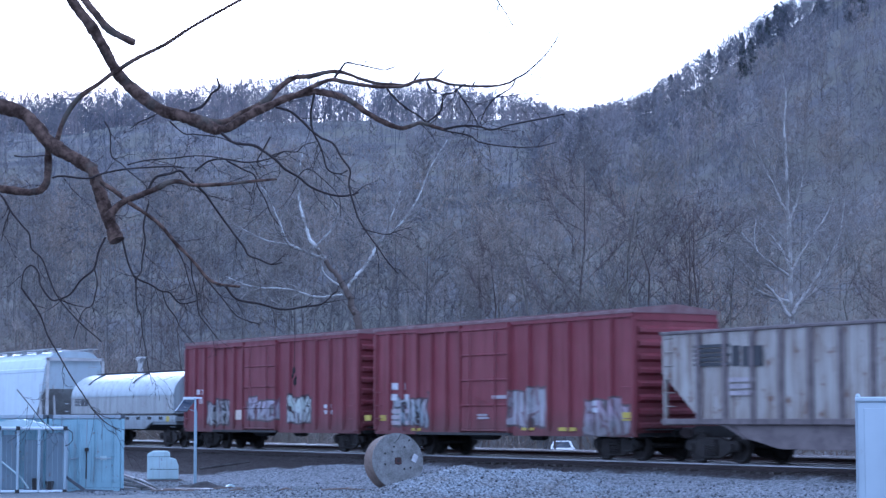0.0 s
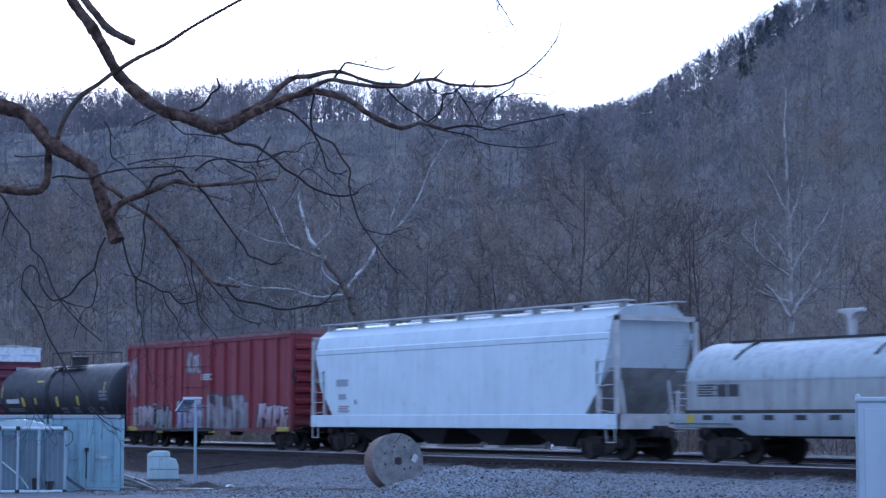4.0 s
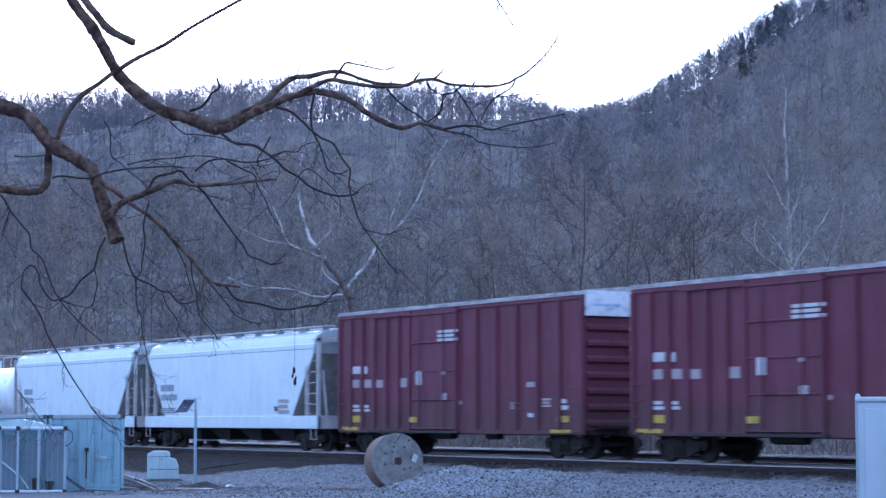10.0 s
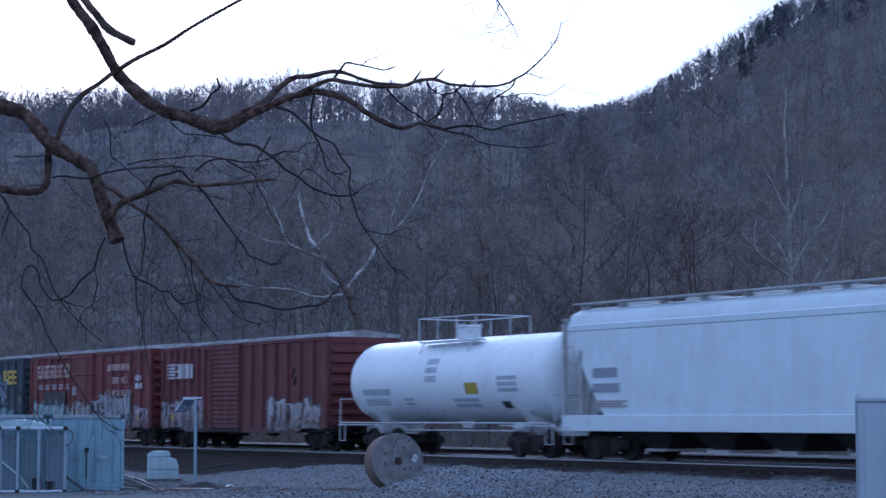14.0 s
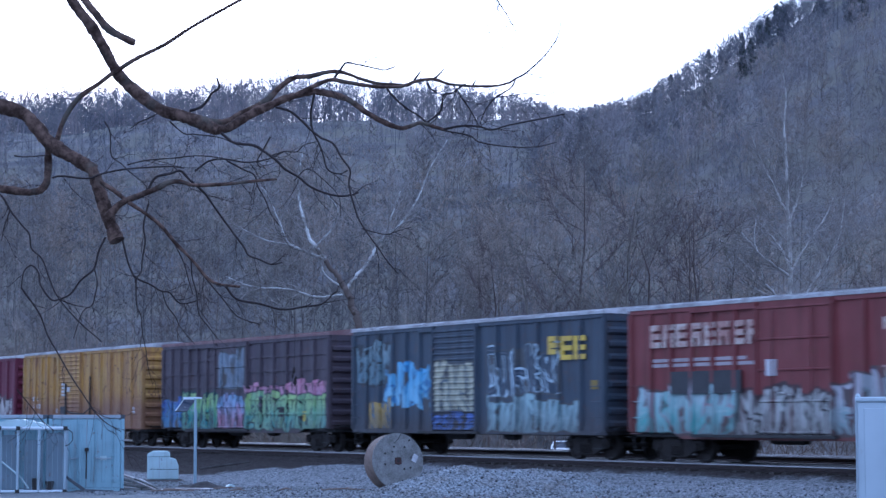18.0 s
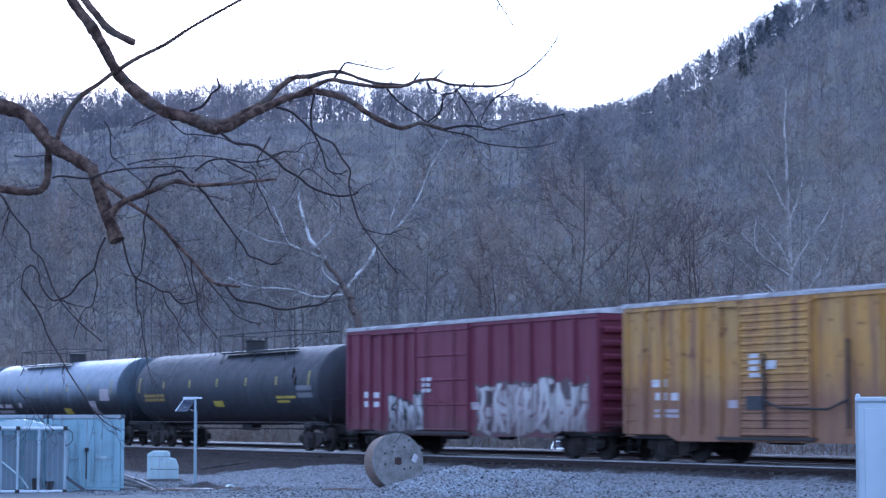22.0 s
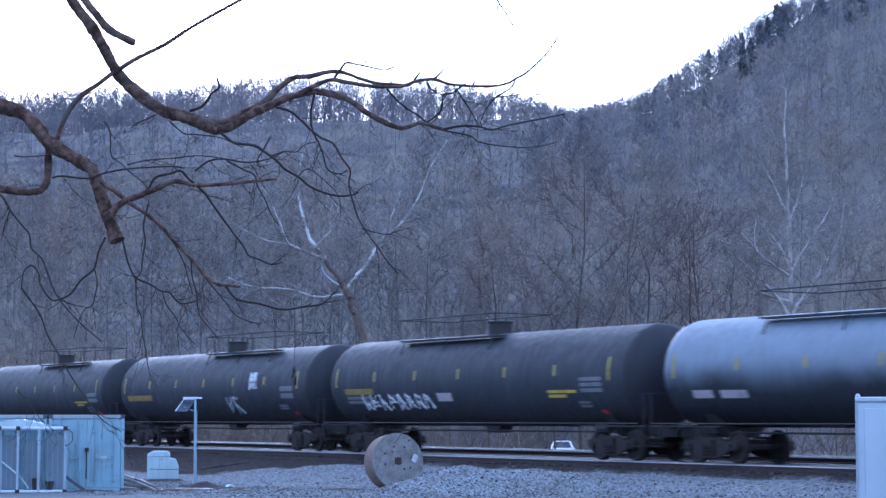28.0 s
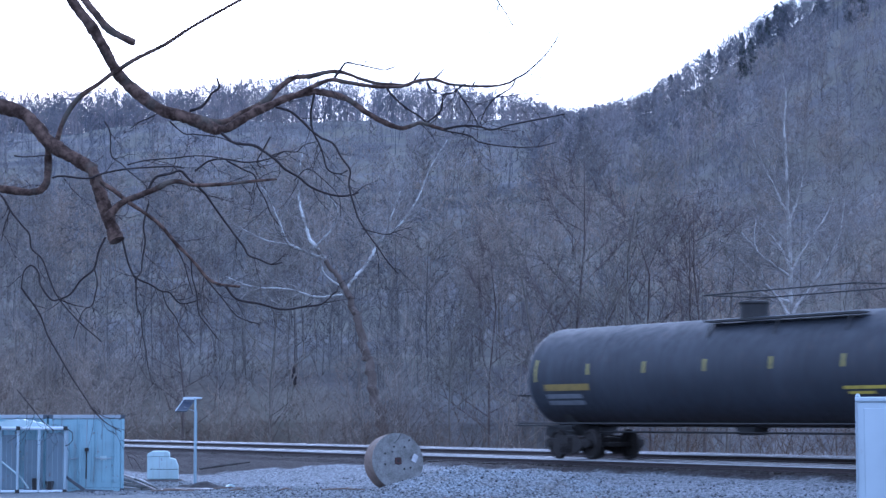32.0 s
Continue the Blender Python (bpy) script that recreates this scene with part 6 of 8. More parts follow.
def spur_size(x, y):
    """Trees grow lower towards the crest of the spur and about the saddle."""
    d = Vector((x, y, 0)) - EYE
    right, ahead = d.dot(RIGHT), d.dot(AHEAD)
    return 1.0 - 0.35 * float(smooth01(20, 90, right)) * float(smooth01(350, 560, ahead))


far_trees = [twiggy(rng, 15, 0.10, 10, 80, low=0.3, fine=0.05) for _ in range(10)]
scatter("far_woods", "bare grey winter woods covering the far ridge", "woods", far_trees, spots(rng, 1150, 380, 860) + spots(rng, 620, 330, 640, 2.5, 13.6), HAZED_BARK, rng, 0.75, 1.25, spur_size, 0.03, True)
crest_trees = [twiggy(rng, 27, 0.36, 10, 70, wide=0.2, low=0.3, fine=0.13) for _ in range(7)]
scatter("ridge_woods", "tall bare trees with bare stems along the ridge line", "woods", crest_trees, spots(rng, 330, 760, 870, -13.6, 5.5) + spots(rng, 620, 860, 950, -13.6, 5.5) + spots(rng, 180, 860, 960, -13.6, -6.0), BACKLIT_BARK, rng, 0.75, 1.1, None, 0.03, True)
spur_trees = [twiggy(rng, 11, 0.10, 11, 110, low=0.2, fine=0.055) for _ in range(6)]
scatter("spur_woods", "low bare trees along the crest of the wooded spur", "woods", spur_trees, spots(rng, 320, 540, 690, 2.6, 13.6), HAZED_BARK, rng, 0.75, 1.1, None, 0.03, True)
mid_trees = [twiggy(rng, 13.5, 0.085, 14, 210, wide=0.3, low=0.2, fine=0.03) for _ in range(9)]
scatter("hillside_woods", "bare grey-brown trees on the lower hillside", "woods", mid_trees, spots(rng, 600, 175, 420), NEAR_BARK, rng, 0.7, 1.2)
near_trees = [twiggy(rng, 8.5, 0.06, 15, 330, wide=0.36, low=0.08, reach=0.12, fine=0.013) for _ in range(8)]
scatter("bank_trees", "dense bare saplings and brush behind the tracks", "woods", near_trees, spots(rng, 280, 120, 205), NEAR_BARK, rng, 0.5, 1.15)
brush = [split(grow(rng, 3.6, 0.024, 9, 2, low=0.03, twigs=5, spread=1.05, lean=0.4), 2) for _ in range(8)]


def along_track(rng, count, x0, x1, y0, y1):
    """Places in a strip along the line, but for the gap through which the parked car shows."""
    spread = [(rng.uniform(x0, x1), y0 + (y1 - y0) * rng.uniform() ** 1.3) for _ in range(count)]
    def clear(x, y):
        d = Vector((x, y, 0)) - EYE
        return not 0.046 < d.dot(RIGHT) / d.dot(AHEAD) < 0.073
    return [p for p in spread if clear(*p)]


scatter("brush", "tangled bare brush along the far side of the tracks", "brush", brush, along_track(rng, 720, -175, -32, 8.8, 42), BRUSH_BARK, rng, 0.5, 1.3)
grass_stalks = [split(grow(rng, 1.1, 0.008, 12, 1, low=0.0, spread=0.35, lean=0.15, coarse=True), 1) for _ in range(5)]
STRAW = bark("dry_grass", (0.25, 0.21, 0.15), (0.15, 0.125, 0.085), 0.5)
scatter("dry_grass", "tall dry grass beside the second track", "grass", grass_stalks, along_track(rng, 1100, -170, -35, 7.4, 16), STRAW, rng, 0.6, 1.4)
pines = [pine(rng, 11) for _ in range(4)]
scatter("pine_trees", "dark pines standing out among the bare woods", "woods", pines, [(p.x, p.y) for p in [plan(d * math.tan(radians(g)), d) for d, g in
        [(rng.uniform(585, 620), 5.6 + 0.22 * k + rng.uniform(0, 0.12)) for k in range(6)] + [(rng.uniform(560, 610), rng.uniform(7.0, 9.8)) for _ in range(6)] + [(rng.uniform(470, 580), rng.uniform(7.5, 13.4)) for _ in range(26)]]], PINE, rng, 0.6, 1.0, None, 0.004, True)


# ---- single trees that stand clear of the woods ----
SPREAD_BARK = [bark("brown_grey_bark", (0.25, 0.20, 0.178), (0.14, 0.111, 0.098), 0.35), bark("olive_grey_bark", (0.36, 0.325, 0.27), (0.22, 0.195, 0.16), 0.35)]


def spreading_tree(k):
    stout, fine_ones = twiggy(rng, 11.0, 0.075, 20 + 3 * (k % 2), 560, wide=0.34 + 0.04 * (k % 3), low=0.14, reach=0.10, fine=0.011)
    t = thing("bare_tree", "bare spreading tree with many fine branches behind the tracks", "tree", "trees behind the tracks")
    stem = stout[:, 8] == 0
    v, f = sticks(stout[stem], 0.006, 5)
    part("trunk", raw_mesh("trunk", v, f, SPREAD_BARK[k % 2]), None, t)
    v, f = thicket(stout[~stem], fine_ones, 0.006)
    part("crown", raw_mesh("crown", v, f, SPREAD_BARK[k % 2]), None, t)
    return t


_models = [spreading_tree(k) for k in range(4)]
for k, (g, d, s) in enumerate(((3.95, 134, 1.2), (5.2, 132, 1.15), (5.9, 137, 1.05), (4.6, 128, 0.8), (6.9, 134, 1.0), (2.6, 133, 1.0), (1.3, 136, 0.85), (8.0, 131, 0.85), (7.4, 140, 1.1), (-4.9, 140, 0.8),
                                (-7.4, 136, 0.75), (11.6, 138, 0.9), (12.4, 131, 0.75), (0.2, 134, 0.65), (3.2, 130, 0.7))):
    p = plan(d * math.tan(radians(g)), d)
    m = Matrix.Translation((p.x, p.y, float(ground_height(p.x, p.y)) - 0.15)) @ Matrix.Rotation(k * 2.1, 4, "Z") @ Matrix.Scale(s * 1.6, 4)
    if k < 4:
        _models[k].matrix_world = m
    else:
        o = copy_thing(_models[k % 4], m)
        o.scale = (s * 1.6, s * 1.6, s * 1.6)


# ---- the trees that stand out: each limb by root and tip radius, number of side twigs, and its course
# as (metres to the right of the tripod's line of sight, metres ahead, height) ----
FORE = []
FORE.append(("limb", 0.0304, 0.0406, 0, [(-2.291, 12.1, 3.945), (-2.291, 12.11, 3.842), (-2.229, 12.12, 3.739), (-2.158, 12.12, 3.651), (-2.096, 12.13, 3.548), (-2.048, 12.14, 3.459), (-2.004, 12.15, 3.377), (-1.946, 12.16, 3.308), (-1.849, 12.17, 3.223), (-1.727, 12.17, 3.135), (-1.607, 12.18, 3.102), (-1.486, 12.19, 3.061), (-1.383, 12.2, 3.014)]))
FORE.append(("limb", 0.0304, 0.0088, 2, [(-1.4, 12.2, 3.017), (-1.314, 12.2, 3.031), (-1.228, 12.2, 3.084), (-1.141, 12.2, 3.133), (-1.055, 12.2, 3.171), (-0.951, 12.2, 3.217), (-0.847, 12.2, 3.245), (-0.778, 12.2, 3.252), (-0.639, 12.2, 3.227), (-0.552, 12.2, 3.185), (-0.465, 12.2, 3.122), (-0.361, 12.2, 3.063), (-0.257, 12.2, 3.028), (-0.187, 12.2, 3.045), (-0.135, 12.2, 3.059), (-0.049, 12.2, 3.035), (0.003, 12.2, 3.021)]))
FORE.append(("branch", 0.0081, 0.0034, 3, [(0.003, 12.2, 3.021), (0.125, 12.2, 3.042), (0.229, 12.2, 3.035), (0.298, 12.2, 3.017), (0.402, 12.2, 3.045), (0.576, 12.2, 3.08), (0.749, 12.2, 3.115)]))
FORE.append(("branch", 0.0061, 0.0027, 3, [(-0.135, 12.2, 3.056), (0.003, 12.2, 3.014), (0.159, 12.2, 2.982), (0.229, 12.2, 2.94), (0.402, 12.2, 2.913), (0.575, 12.2, 2.913), (0.696, 12.2, 2.94)]))
FORE.append(("limb", 0.0237, 0.0085, 2, [(-1.475, 12.3, 3.081), (-1.344, 12.31, 3.083), (-1.24, 12.32, 3.141), (-1.101, 12.33, 3.213), (-1.015, 12.34, 3.303), (-0.928, 12.35, 3.365), (-0.823, 12.35, 3.376), (-0.718, 12.36, 3.403), (-0.631, 12.37, 3.404), (-0.508, 12.38, 3.363), (-0.402, 12.39, 3.337), (-0.261, 12.4, 3.328)]))
FORE.append(("limb", 0.0152, 0.0068, 2, [(-0.895, 12.15, 3.226), (-0.827, 12.16, 3.263), (-0.741, 12.17, 3.307), (-0.672, 12.17, 3.321), (-0.569, 12.18, 3.305), (-0.43, 12.19, 3.285), (-0.257, 12.2, 3.287), (-0.153, 12.2, 3.322), (-0.049, 12.21, 3.331), (0.021, 12.22, 3.308), (0.125, 12.23, 3.296), (0.23, 12.23, 3.292), (0.334, 12.24, 3.297), (0.405, 12.25, 3.317)]))
FORE.append(("branch", 0.0074, 0.002, 2, [(0.403, 12.2, 3.305), (0.445, 12.2, 3.333), (0.507, 12.2, 3.368), (0.605, 12.2, 3.456), (0.664, 12.2, 3.526), (0.71, 12.2, 3.607), (0.728, 12.2, 3.692)]))
FORE.append(("branch", 0.0081, 0.0034, 2, [(-0.679, 12.3, 3.35), (-0.645, 12.3, 3.392), (-0.603, 12.3, 3.449), (-0.54, 12.3, 3.442), (-0.47, 12.3, 3.428), (-0.364, 12.3, 3.406), (-0.294, 12.3, 3.428)]))
FORE.append(("branch", 0.0095, 0.0068, 0, [(-1.532, 12.0, 3.102), (-1.464, 12.0, 3.126), (-1.424, 12.0, 3.167), (-1.397, 12.0, 3.212), (-1.353, 12.0, 3.247), (-1.367, 12.0, 3.305)]))
FORE.append(("limb", 0.0473, 0.0406, 1, [(-2.929, 12.2, 3.199), (-2.79, 12.2, 3.185), (-2.72, 12.2, 3.164), (-2.581, 12.2, 3.122), (-2.493, 12.2, 3.035), (-2.422, 12.2, 2.947), (-2.334, 12.2, 2.885), (-2.229, 12.2, 2.825), (-2.132, 12.2, 2.766)]))
FORE.append(("broken_limb", 0.0338, 0.0473, 1, [(-2.14, 12.15, 2.774), (-2.108, 12.15, 2.68), (-2.065, 12.15, 2.559), (-2.025, 12.15, 2.438), (-1.983, 12.15, 2.327)]))
FORE.append(("limb", 0.0203, 0.027, 1, [(-2.428, 12.25, 2.926), (-2.433, 12.27, 2.782), (-2.451, 12.28, 2.685), (-2.524, 12.3, 2.645), (-2.668, 12.32, 2.658), (-2.81, 12.33, 2.684), (-2.92, 12.35, 2.714)]))
FORE.append(("limb", 0.0169, 0.0135, 0, [(-2.37, 12.2, 2.94), (-2.326, 12.18, 3.067), (-2.262, 12.16, 3.169), (-2.19, 12.14, 3.235), (-2.101, 12.12, 3.291), (-1.996, 12.1, 3.368)]))
FORE.append(("limb", 0.0135, 0.0081, 0, [(-1.996, 12.1, 3.361), (-1.876, 12.1, 3.438), (-1.704, 12.1, 3.525), (-1.533, 12.1, 3.637), (-1.396, 12.1, 3.717), (-1.189, 12.1, 3.833)]))
FORE.append(("limb", 0.0237, 0.0237, 0, [(-2.251, 12.0, 3.888), (-2.181, 12.0, 3.791), (-2.114, 12.0, 3.707), (-2.034, 12.0, 3.61), (-1.948, 12.0, 3.558), (-1.869, 12.0, 3.52)]))
FORE.append(("branch", 0.022, 0.0074, 5, [(-2.018, 12.0, 2.457), (-1.934, 12.0, 2.543), (-1.816, 12.0, 2.594), (-1.731, 12.0, 2.628), (-1.647, 12.0, 2.669), (-1.579, 12.0, 2.673), (-1.493, 12.0, 2.652), (-1.306, 12.0, 2.659), (-1.17, 12.0, 2.673), (-1.0, 12.0, 2.69)]))
FORE.append(("branch", 0.0088, 0.0044, 5, [(-1.783, 12.05, 2.624), (-1.739, 12.05, 2.703), (-1.654, 12.05, 2.727), (-1.586, 12.05, 2.744), (-1.534, 12.05, 2.692), (-1.448, 12.05, 2.617), (-1.396, 12.05, 2.548), (-1.31, 12.05, 2.428), (-1.206, 12.05, 2.291), (-1.172, 12.05, 2.233), (-1.103, 12.05, 2.206), (-1.035, 12.05, 2.178), (-0.967, 12.05, 2.189)]))
FORE.append(("branch", 0.0068, 0.0041, 4, [(-2.374, 12.1, 2.709), (-2.313, 12.1, 2.719), (-2.158, 12.1, 2.705), (-2.073, 12.1, 2.733), (-1.936, 12.1, 2.761), (-1.764, 12.1, 2.774), (-1.627, 12.1, 2.778), (-1.575, 12.1, 2.767)]))
FORE.append(("branch", 0.0047, 0.0027, 3, [(-2.043, 12.0, 3.04), (-2.008, 12.0, 2.971), (-1.999, 12.0, 2.834), (-1.937, 12.0, 2.782), (-1.886, 12.0, 2.731), (-1.8, 12.0, 2.662), (-1.765, 12.0, 2.594)]))
FORE.append(("branch", 0.0044, 0.0027, 3, [(-1.919, 12.1, 2.788), (-1.799, 12.1, 2.816), (-1.628, 12.1, 2.83), (-1.49, 12.1, 2.844), (-1.336, 12.1, 2.83)]))
FORE.append(("branch", 0.0135, 0.0074, 3, [(-2.062, 12.0, 2.673), (-1.969, 12.0, 2.611), (-1.883, 12.0, 2.543), (-1.78, 12.0, 2.474), (-1.694, 12.0, 2.406), (-1.608, 12.0, 2.304), (-1.54, 12.0, 2.236), (-1.471, 12.0, 2.161), (-1.42, 12.0, 2.1), (-1.352, 12.0, 2.056), (-1.216, 12.0, 2.039)]))
FORE.append(("branch", 0.0074, 0.0044, 3, [(-1.301, 12.0, 2.039), (-1.232, 12.0, 1.964), (-1.097, 12.0, 1.937), (-0.961, 12.0, 1.903), (-0.826, 12.0, 1.92), (-0.724, 12.0, 1.937), (-0.657, 12.0, 1.998), (-0.63, 12.0, 2.015)]))
FORE.append(("branch", 0.0047, 0.0027, 3, [(-1.477, 12.05, 2.154), (-1.408, 12.05, 2.069), (-1.322, 12.05, 1.967), (-1.236, 12.05, 1.865), (-1.1, 12.05, 1.814)]))
FORE.append(("branch", 0.0047, 0.0027, 2, [(-1.512, 12.0, 2.202), (-1.504, 12.0, 2.1), (-1.476, 12.0, 1.998), (-1.462, 12.0, 1.879), (-1.4, 12.0, 1.795), (-1.348, 12.0, 1.727)]))
FORE.append(("branch", 0.0041, 0.0027, 2, [(-1.615, 12.0, 2.304), (-1.556, 12.0, 2.185), (-1.521, 12.0, 2.066), (-1.497, 12.0, 1.991)]))
FORE.append(("branch", 0.0064, 0.0041, 2, [(-1.774, 12.0, 2.536), (-1.8, 12.0, 2.406), (-1.788, 12.0, 2.321), (-1.804, 12.0, 2.202), (-1.81, 12.0, 2.134), (-1.836, 12.0, 2.09)]))
FORE.append(("branch", 0.0068, 0.0037, 3, [(-1.94, 12.1, 2.33), (-1.911, 12.1, 2.21), (-1.876, 12.1, 2.124), (-1.841, 12.1, 2.09), (-1.773, 12.1, 2.062), (-1.704, 12.1, 2.021), (-1.653, 12.1, 2.011), (-1.611, 12.1, 1.963), (-1.577, 12.1, 1.943), (-1.515, 12.1, 1.953), (-1.468, 12.1, 1.97)]))
FORE.append(("branch", 0.0054, 0.003, 2, [(-1.855, 12.1, 2.1), (-1.854, 12.1, 2.004), (-1.846, 12.1, 1.919), (-1.821, 12.1, 1.867), (-1.813, 12.1, 1.765), (-1.792, 12.1, 1.67)]))
FORE.append(("branch", 0.0041, 0.0024, 1, [(-1.697, 12.1, 2.021), (-1.669, 12.1, 1.936), (-1.617, 12.1, 1.867), (-1.582, 12.1, 1.799), (-1.496, 12.1, 1.697)]))
FORE.append(("branch", 0.0068, 0.0047, 1, [(-2.052, 12.15, 2.352), (-2.092, 12.15, 2.265), (-2.118, 12.15, 2.162), (-2.175, 12.15, 2.11), (-2.209, 12.15, 2.076), (-2.259, 12.15, 2.007), (-2.327, 12.15, 1.973), (-2.379, 12.15, 1.973), (-2.442, 12.15, 2.059), (-2.457, 12.15, 2.138), (-2.502, 12.15, 2.179), (-2.546, 12.15, 2.138), (-2.558, 12.15, 2.042)]))
FORE.append(("branch", 0.0051, 0.0027, 1, [(-2.117, 12.15, 2.159), (-2.099, 12.15, 2.076), (-2.112, 12.15, 1.99), (-2.128, 12.15, 1.939), (-2.172, 12.15, 1.911), (-2.199, 12.15, 1.863), (-2.238, 12.15, 1.733)]))
FORE.append(("branch", 0.0037, 0.0027, 1, [(-2.327, 12.15, 1.973), (-2.241, 12.15, 1.939), (-2.138, 12.15, 1.921)]))
FORE.append(("branch", 0.0068, 0.0034, 2, [(-2.837, 12.3, 2.645), (-2.732, 12.3, 2.628), (-2.661, 12.3, 2.522), (-2.59, 12.3, 2.435), (-2.547, 12.3, 2.383), (-2.531, 12.3, 2.295), (-2.464, 12.3, 2.226), (-2.41, 12.3, 2.086), (-2.356, 12.3, 1.982), (-2.232, 12.3, 1.843), (-2.092, 12.3, 1.722)]))
FORE.append(("branch", 0.0061, 0.0041, 2, [(-2.569, 12.2, 2.045), (-2.491, 12.2, 1.941), (-2.445, 12.2, 1.866), (-2.402, 12.2, 1.752), (-2.331, 12.2, 1.632), (-2.261, 12.2, 1.512), (-2.173, 12.2, 1.382)]))
FORE.append(("branch", 0.0047, 0.0027, 1, [(-2.668, 12.3, 2.533), (-2.701, 12.3, 2.435), (-2.717, 12.3, 2.348)]))
FORE.append(("branch", 0.0044, 0.0034, 0, [(-2.628, 12.2, 2.857), (-2.559, 12.2, 2.85), (-2.42, 12.2, 2.86)]))
FORE.append(("branch", 0.0088, 0.0054, 4, [(-1.347, 12.1, 2.982), (-1.268, 12.1, 2.923), (-1.148, 12.1, 2.906), (-1.078, 12.1, 2.864), (-1.009, 12.1, 2.812), (-0.958, 12.1, 2.761), (-0.871, 12.1, 2.709), (-0.809, 12.1, 2.657), (-0.717, 12.1, 2.616), (-0.631, 12.1, 2.598), (-0.562, 12.1, 2.602), (-0.511, 12.1, 2.619)]))
FORE.append(("branch", 0.0081, 0.0037, 4, [(-1.019, 12.1, 3.142), (-0.925, 12.09, 3.112), (-0.855, 12.08, 3.052), (-0.796, 12.08, 2.993), (-0.734, 12.07, 2.947), (-0.664, 12.06, 2.911), (-0.612, 12.05, 2.823), (-0.561, 12.05, 2.747), (-0.567, 12.04, 2.65), (-0.518, 12.03, 2.477), (-0.473, 12.02, 2.391), (-0.387, 12.02, 2.271), (-0.336, 12.01, 2.196), (-0.268, 12.0, 2.117)]))
FORE.append(("branch", 0.0068, 0.0037, 3, [(-0.785, 12.15, 3.237), (-0.808, 12.15, 3.115), (-0.797, 12.15, 3.01), (-0.756, 12.15, 2.923), (-0.731, 12.15, 2.854), (-0.703, 12.15, 2.767), (-0.634, 12.15, 2.739), (-0.582, 12.15, 2.76)]))
FORE.append(("branch", 0.0054, 0.0034, 1, [(-1.052, 12.1, 2.958), (-1.086, 12.1, 2.892), (-1.13, 12.1, 2.809), (-1.105, 12.1, 2.767)]))
FORE.append(("branch", 0.0041, 0.0027, 2, [(-1.044, 12.1, 2.844), (-0.958, 12.1, 2.871), (-0.89, 12.1, 2.868), (-0.845, 12.1, 2.909), (-0.77, 12.1, 2.93)]))
FORE.append(("branch", 0.0061, 0.0037, 3, [(-1.507, 12.1, 2.75), (-1.421, 12.1, 2.812), (-1.325, 12.1, 2.823), (-1.215, 12.1, 2.805), (-1.13, 12.1, 2.809), (-1.044, 12.1, 2.83), (-0.965, 12.1, 2.871)]))
FORE.append(("branch", 0.0057, 0.003, 3, [(-1.318, 12.1, 2.816), (-1.215, 12.1, 2.761), (-1.146, 12.1, 2.726), (-1.125, 12.1, 2.657), (-1.076, 12.1, 2.571), (-1.041, 12.1, 2.485), (-0.99, 12.1, 2.416)]))
FORE.append(("branch", 0.0061, 0.0044, 2, [(-0.347, 12.2, 3.277), (-0.292, 12.2, 3.21), (-0.222, 12.2, 3.15), (-0.153, 12.2, 3.105), (-0.094, 12.2, 3.059)]))
FORE.append(("branch", 0.0054, 0.0054, 2, [(0.142, 12.2, 3.305), (0.097, 12.2, 3.277), (0.056, 12.2, 3.245), (0.003, 12.2, 3.231), (-0.007, 12.2, 3.157), (-0.031, 12.2, 3.115), (-0.097, 12.2, 3.063)]))
FORE.append(("branch", 0.0044, 0.003, 1, [(-0.101, 12.2, 3.312), (-0.066, 12.2, 3.263), (0.01, 12.2, 3.227)]))
FORE.append(("branch", 0.0047, 0.0027, 3, [(0.076, 12.2, 3.27), (0.132, 12.2, 3.192), (0.177, 12.2, 3.122), (0.222, 12.2, 3.038)]))
FORE.append(("branch", 0.0051, 0.0027, 3, [(0.445, 12.2, 3.326), (0.42, 12.2, 3.28), (0.368, 12.2, 3.245), (0.326, 12.2, 3.22), (0.271, 12.2, 3.157), (0.246, 12.2, 3.105), (0.222, 12.2, 3.038)]))
FORE.append(("branch", 0.0037, 0.002, 3, [(0.333, 12.2, 3.22), (0.42, 12.2, 3.227), (0.524, 12.2, 3.245), (0.646, 12.2, 3.234), (0.75, 12.2, 3.298)]))
FORE.append(("branch", 0.0088, 0.0027, 0, [(-0.178, 12.25, 3.334), (-0.154, 12.25, 3.366), (-0.133, 12.25, 3.398)]))
FORE.append(("branch", 0.0088, 0.0027, 0, [(-0.056, 12.25, 3.338), (-0.021, 12.25, 3.373), (0.01, 12.25, 3.408)]))
FORE.append(("branch", 0.0068, 0.0027, 0, [(0.181, 12.2, 3.291), (0.205, 12.2, 3.329)]))
FORE.append(("branch", 0.0041, 0.0024, 2, [(-1.748, 12.2, 3.122), (-1.81, 12.2, 3.087), (-1.859, 12.2, 3.066), (-1.92, 12.2, 3.024)]))
FORE.append(("branch", 0.0044, 0.0024, 2, [(-1.678, 12.2, 3.07), (-1.591, 12.2, 2.996), (-1.521, 12.2, 2.989), (-1.365, 12.2, 2.968), (-1.226, 12.2, 2.906)]))
FORE.append(("branch", 0.0034, 0.002, 2, [(-0.913, 12.2, 2.703), (-0.827, 12.2, 2.773), (-0.706, 12.2, 2.686), (-0.636, 12.2, 2.599), (-0.625, 12.2, 2.477)]))
FORE.append(("branch", 0.0037, 0.0024, 3, [(-0.489, 12.0, 2.389), (-0.353, 12.0, 2.355), (-0.285, 12.0, 2.372), (-0.19, 12.0, 2.399)]))
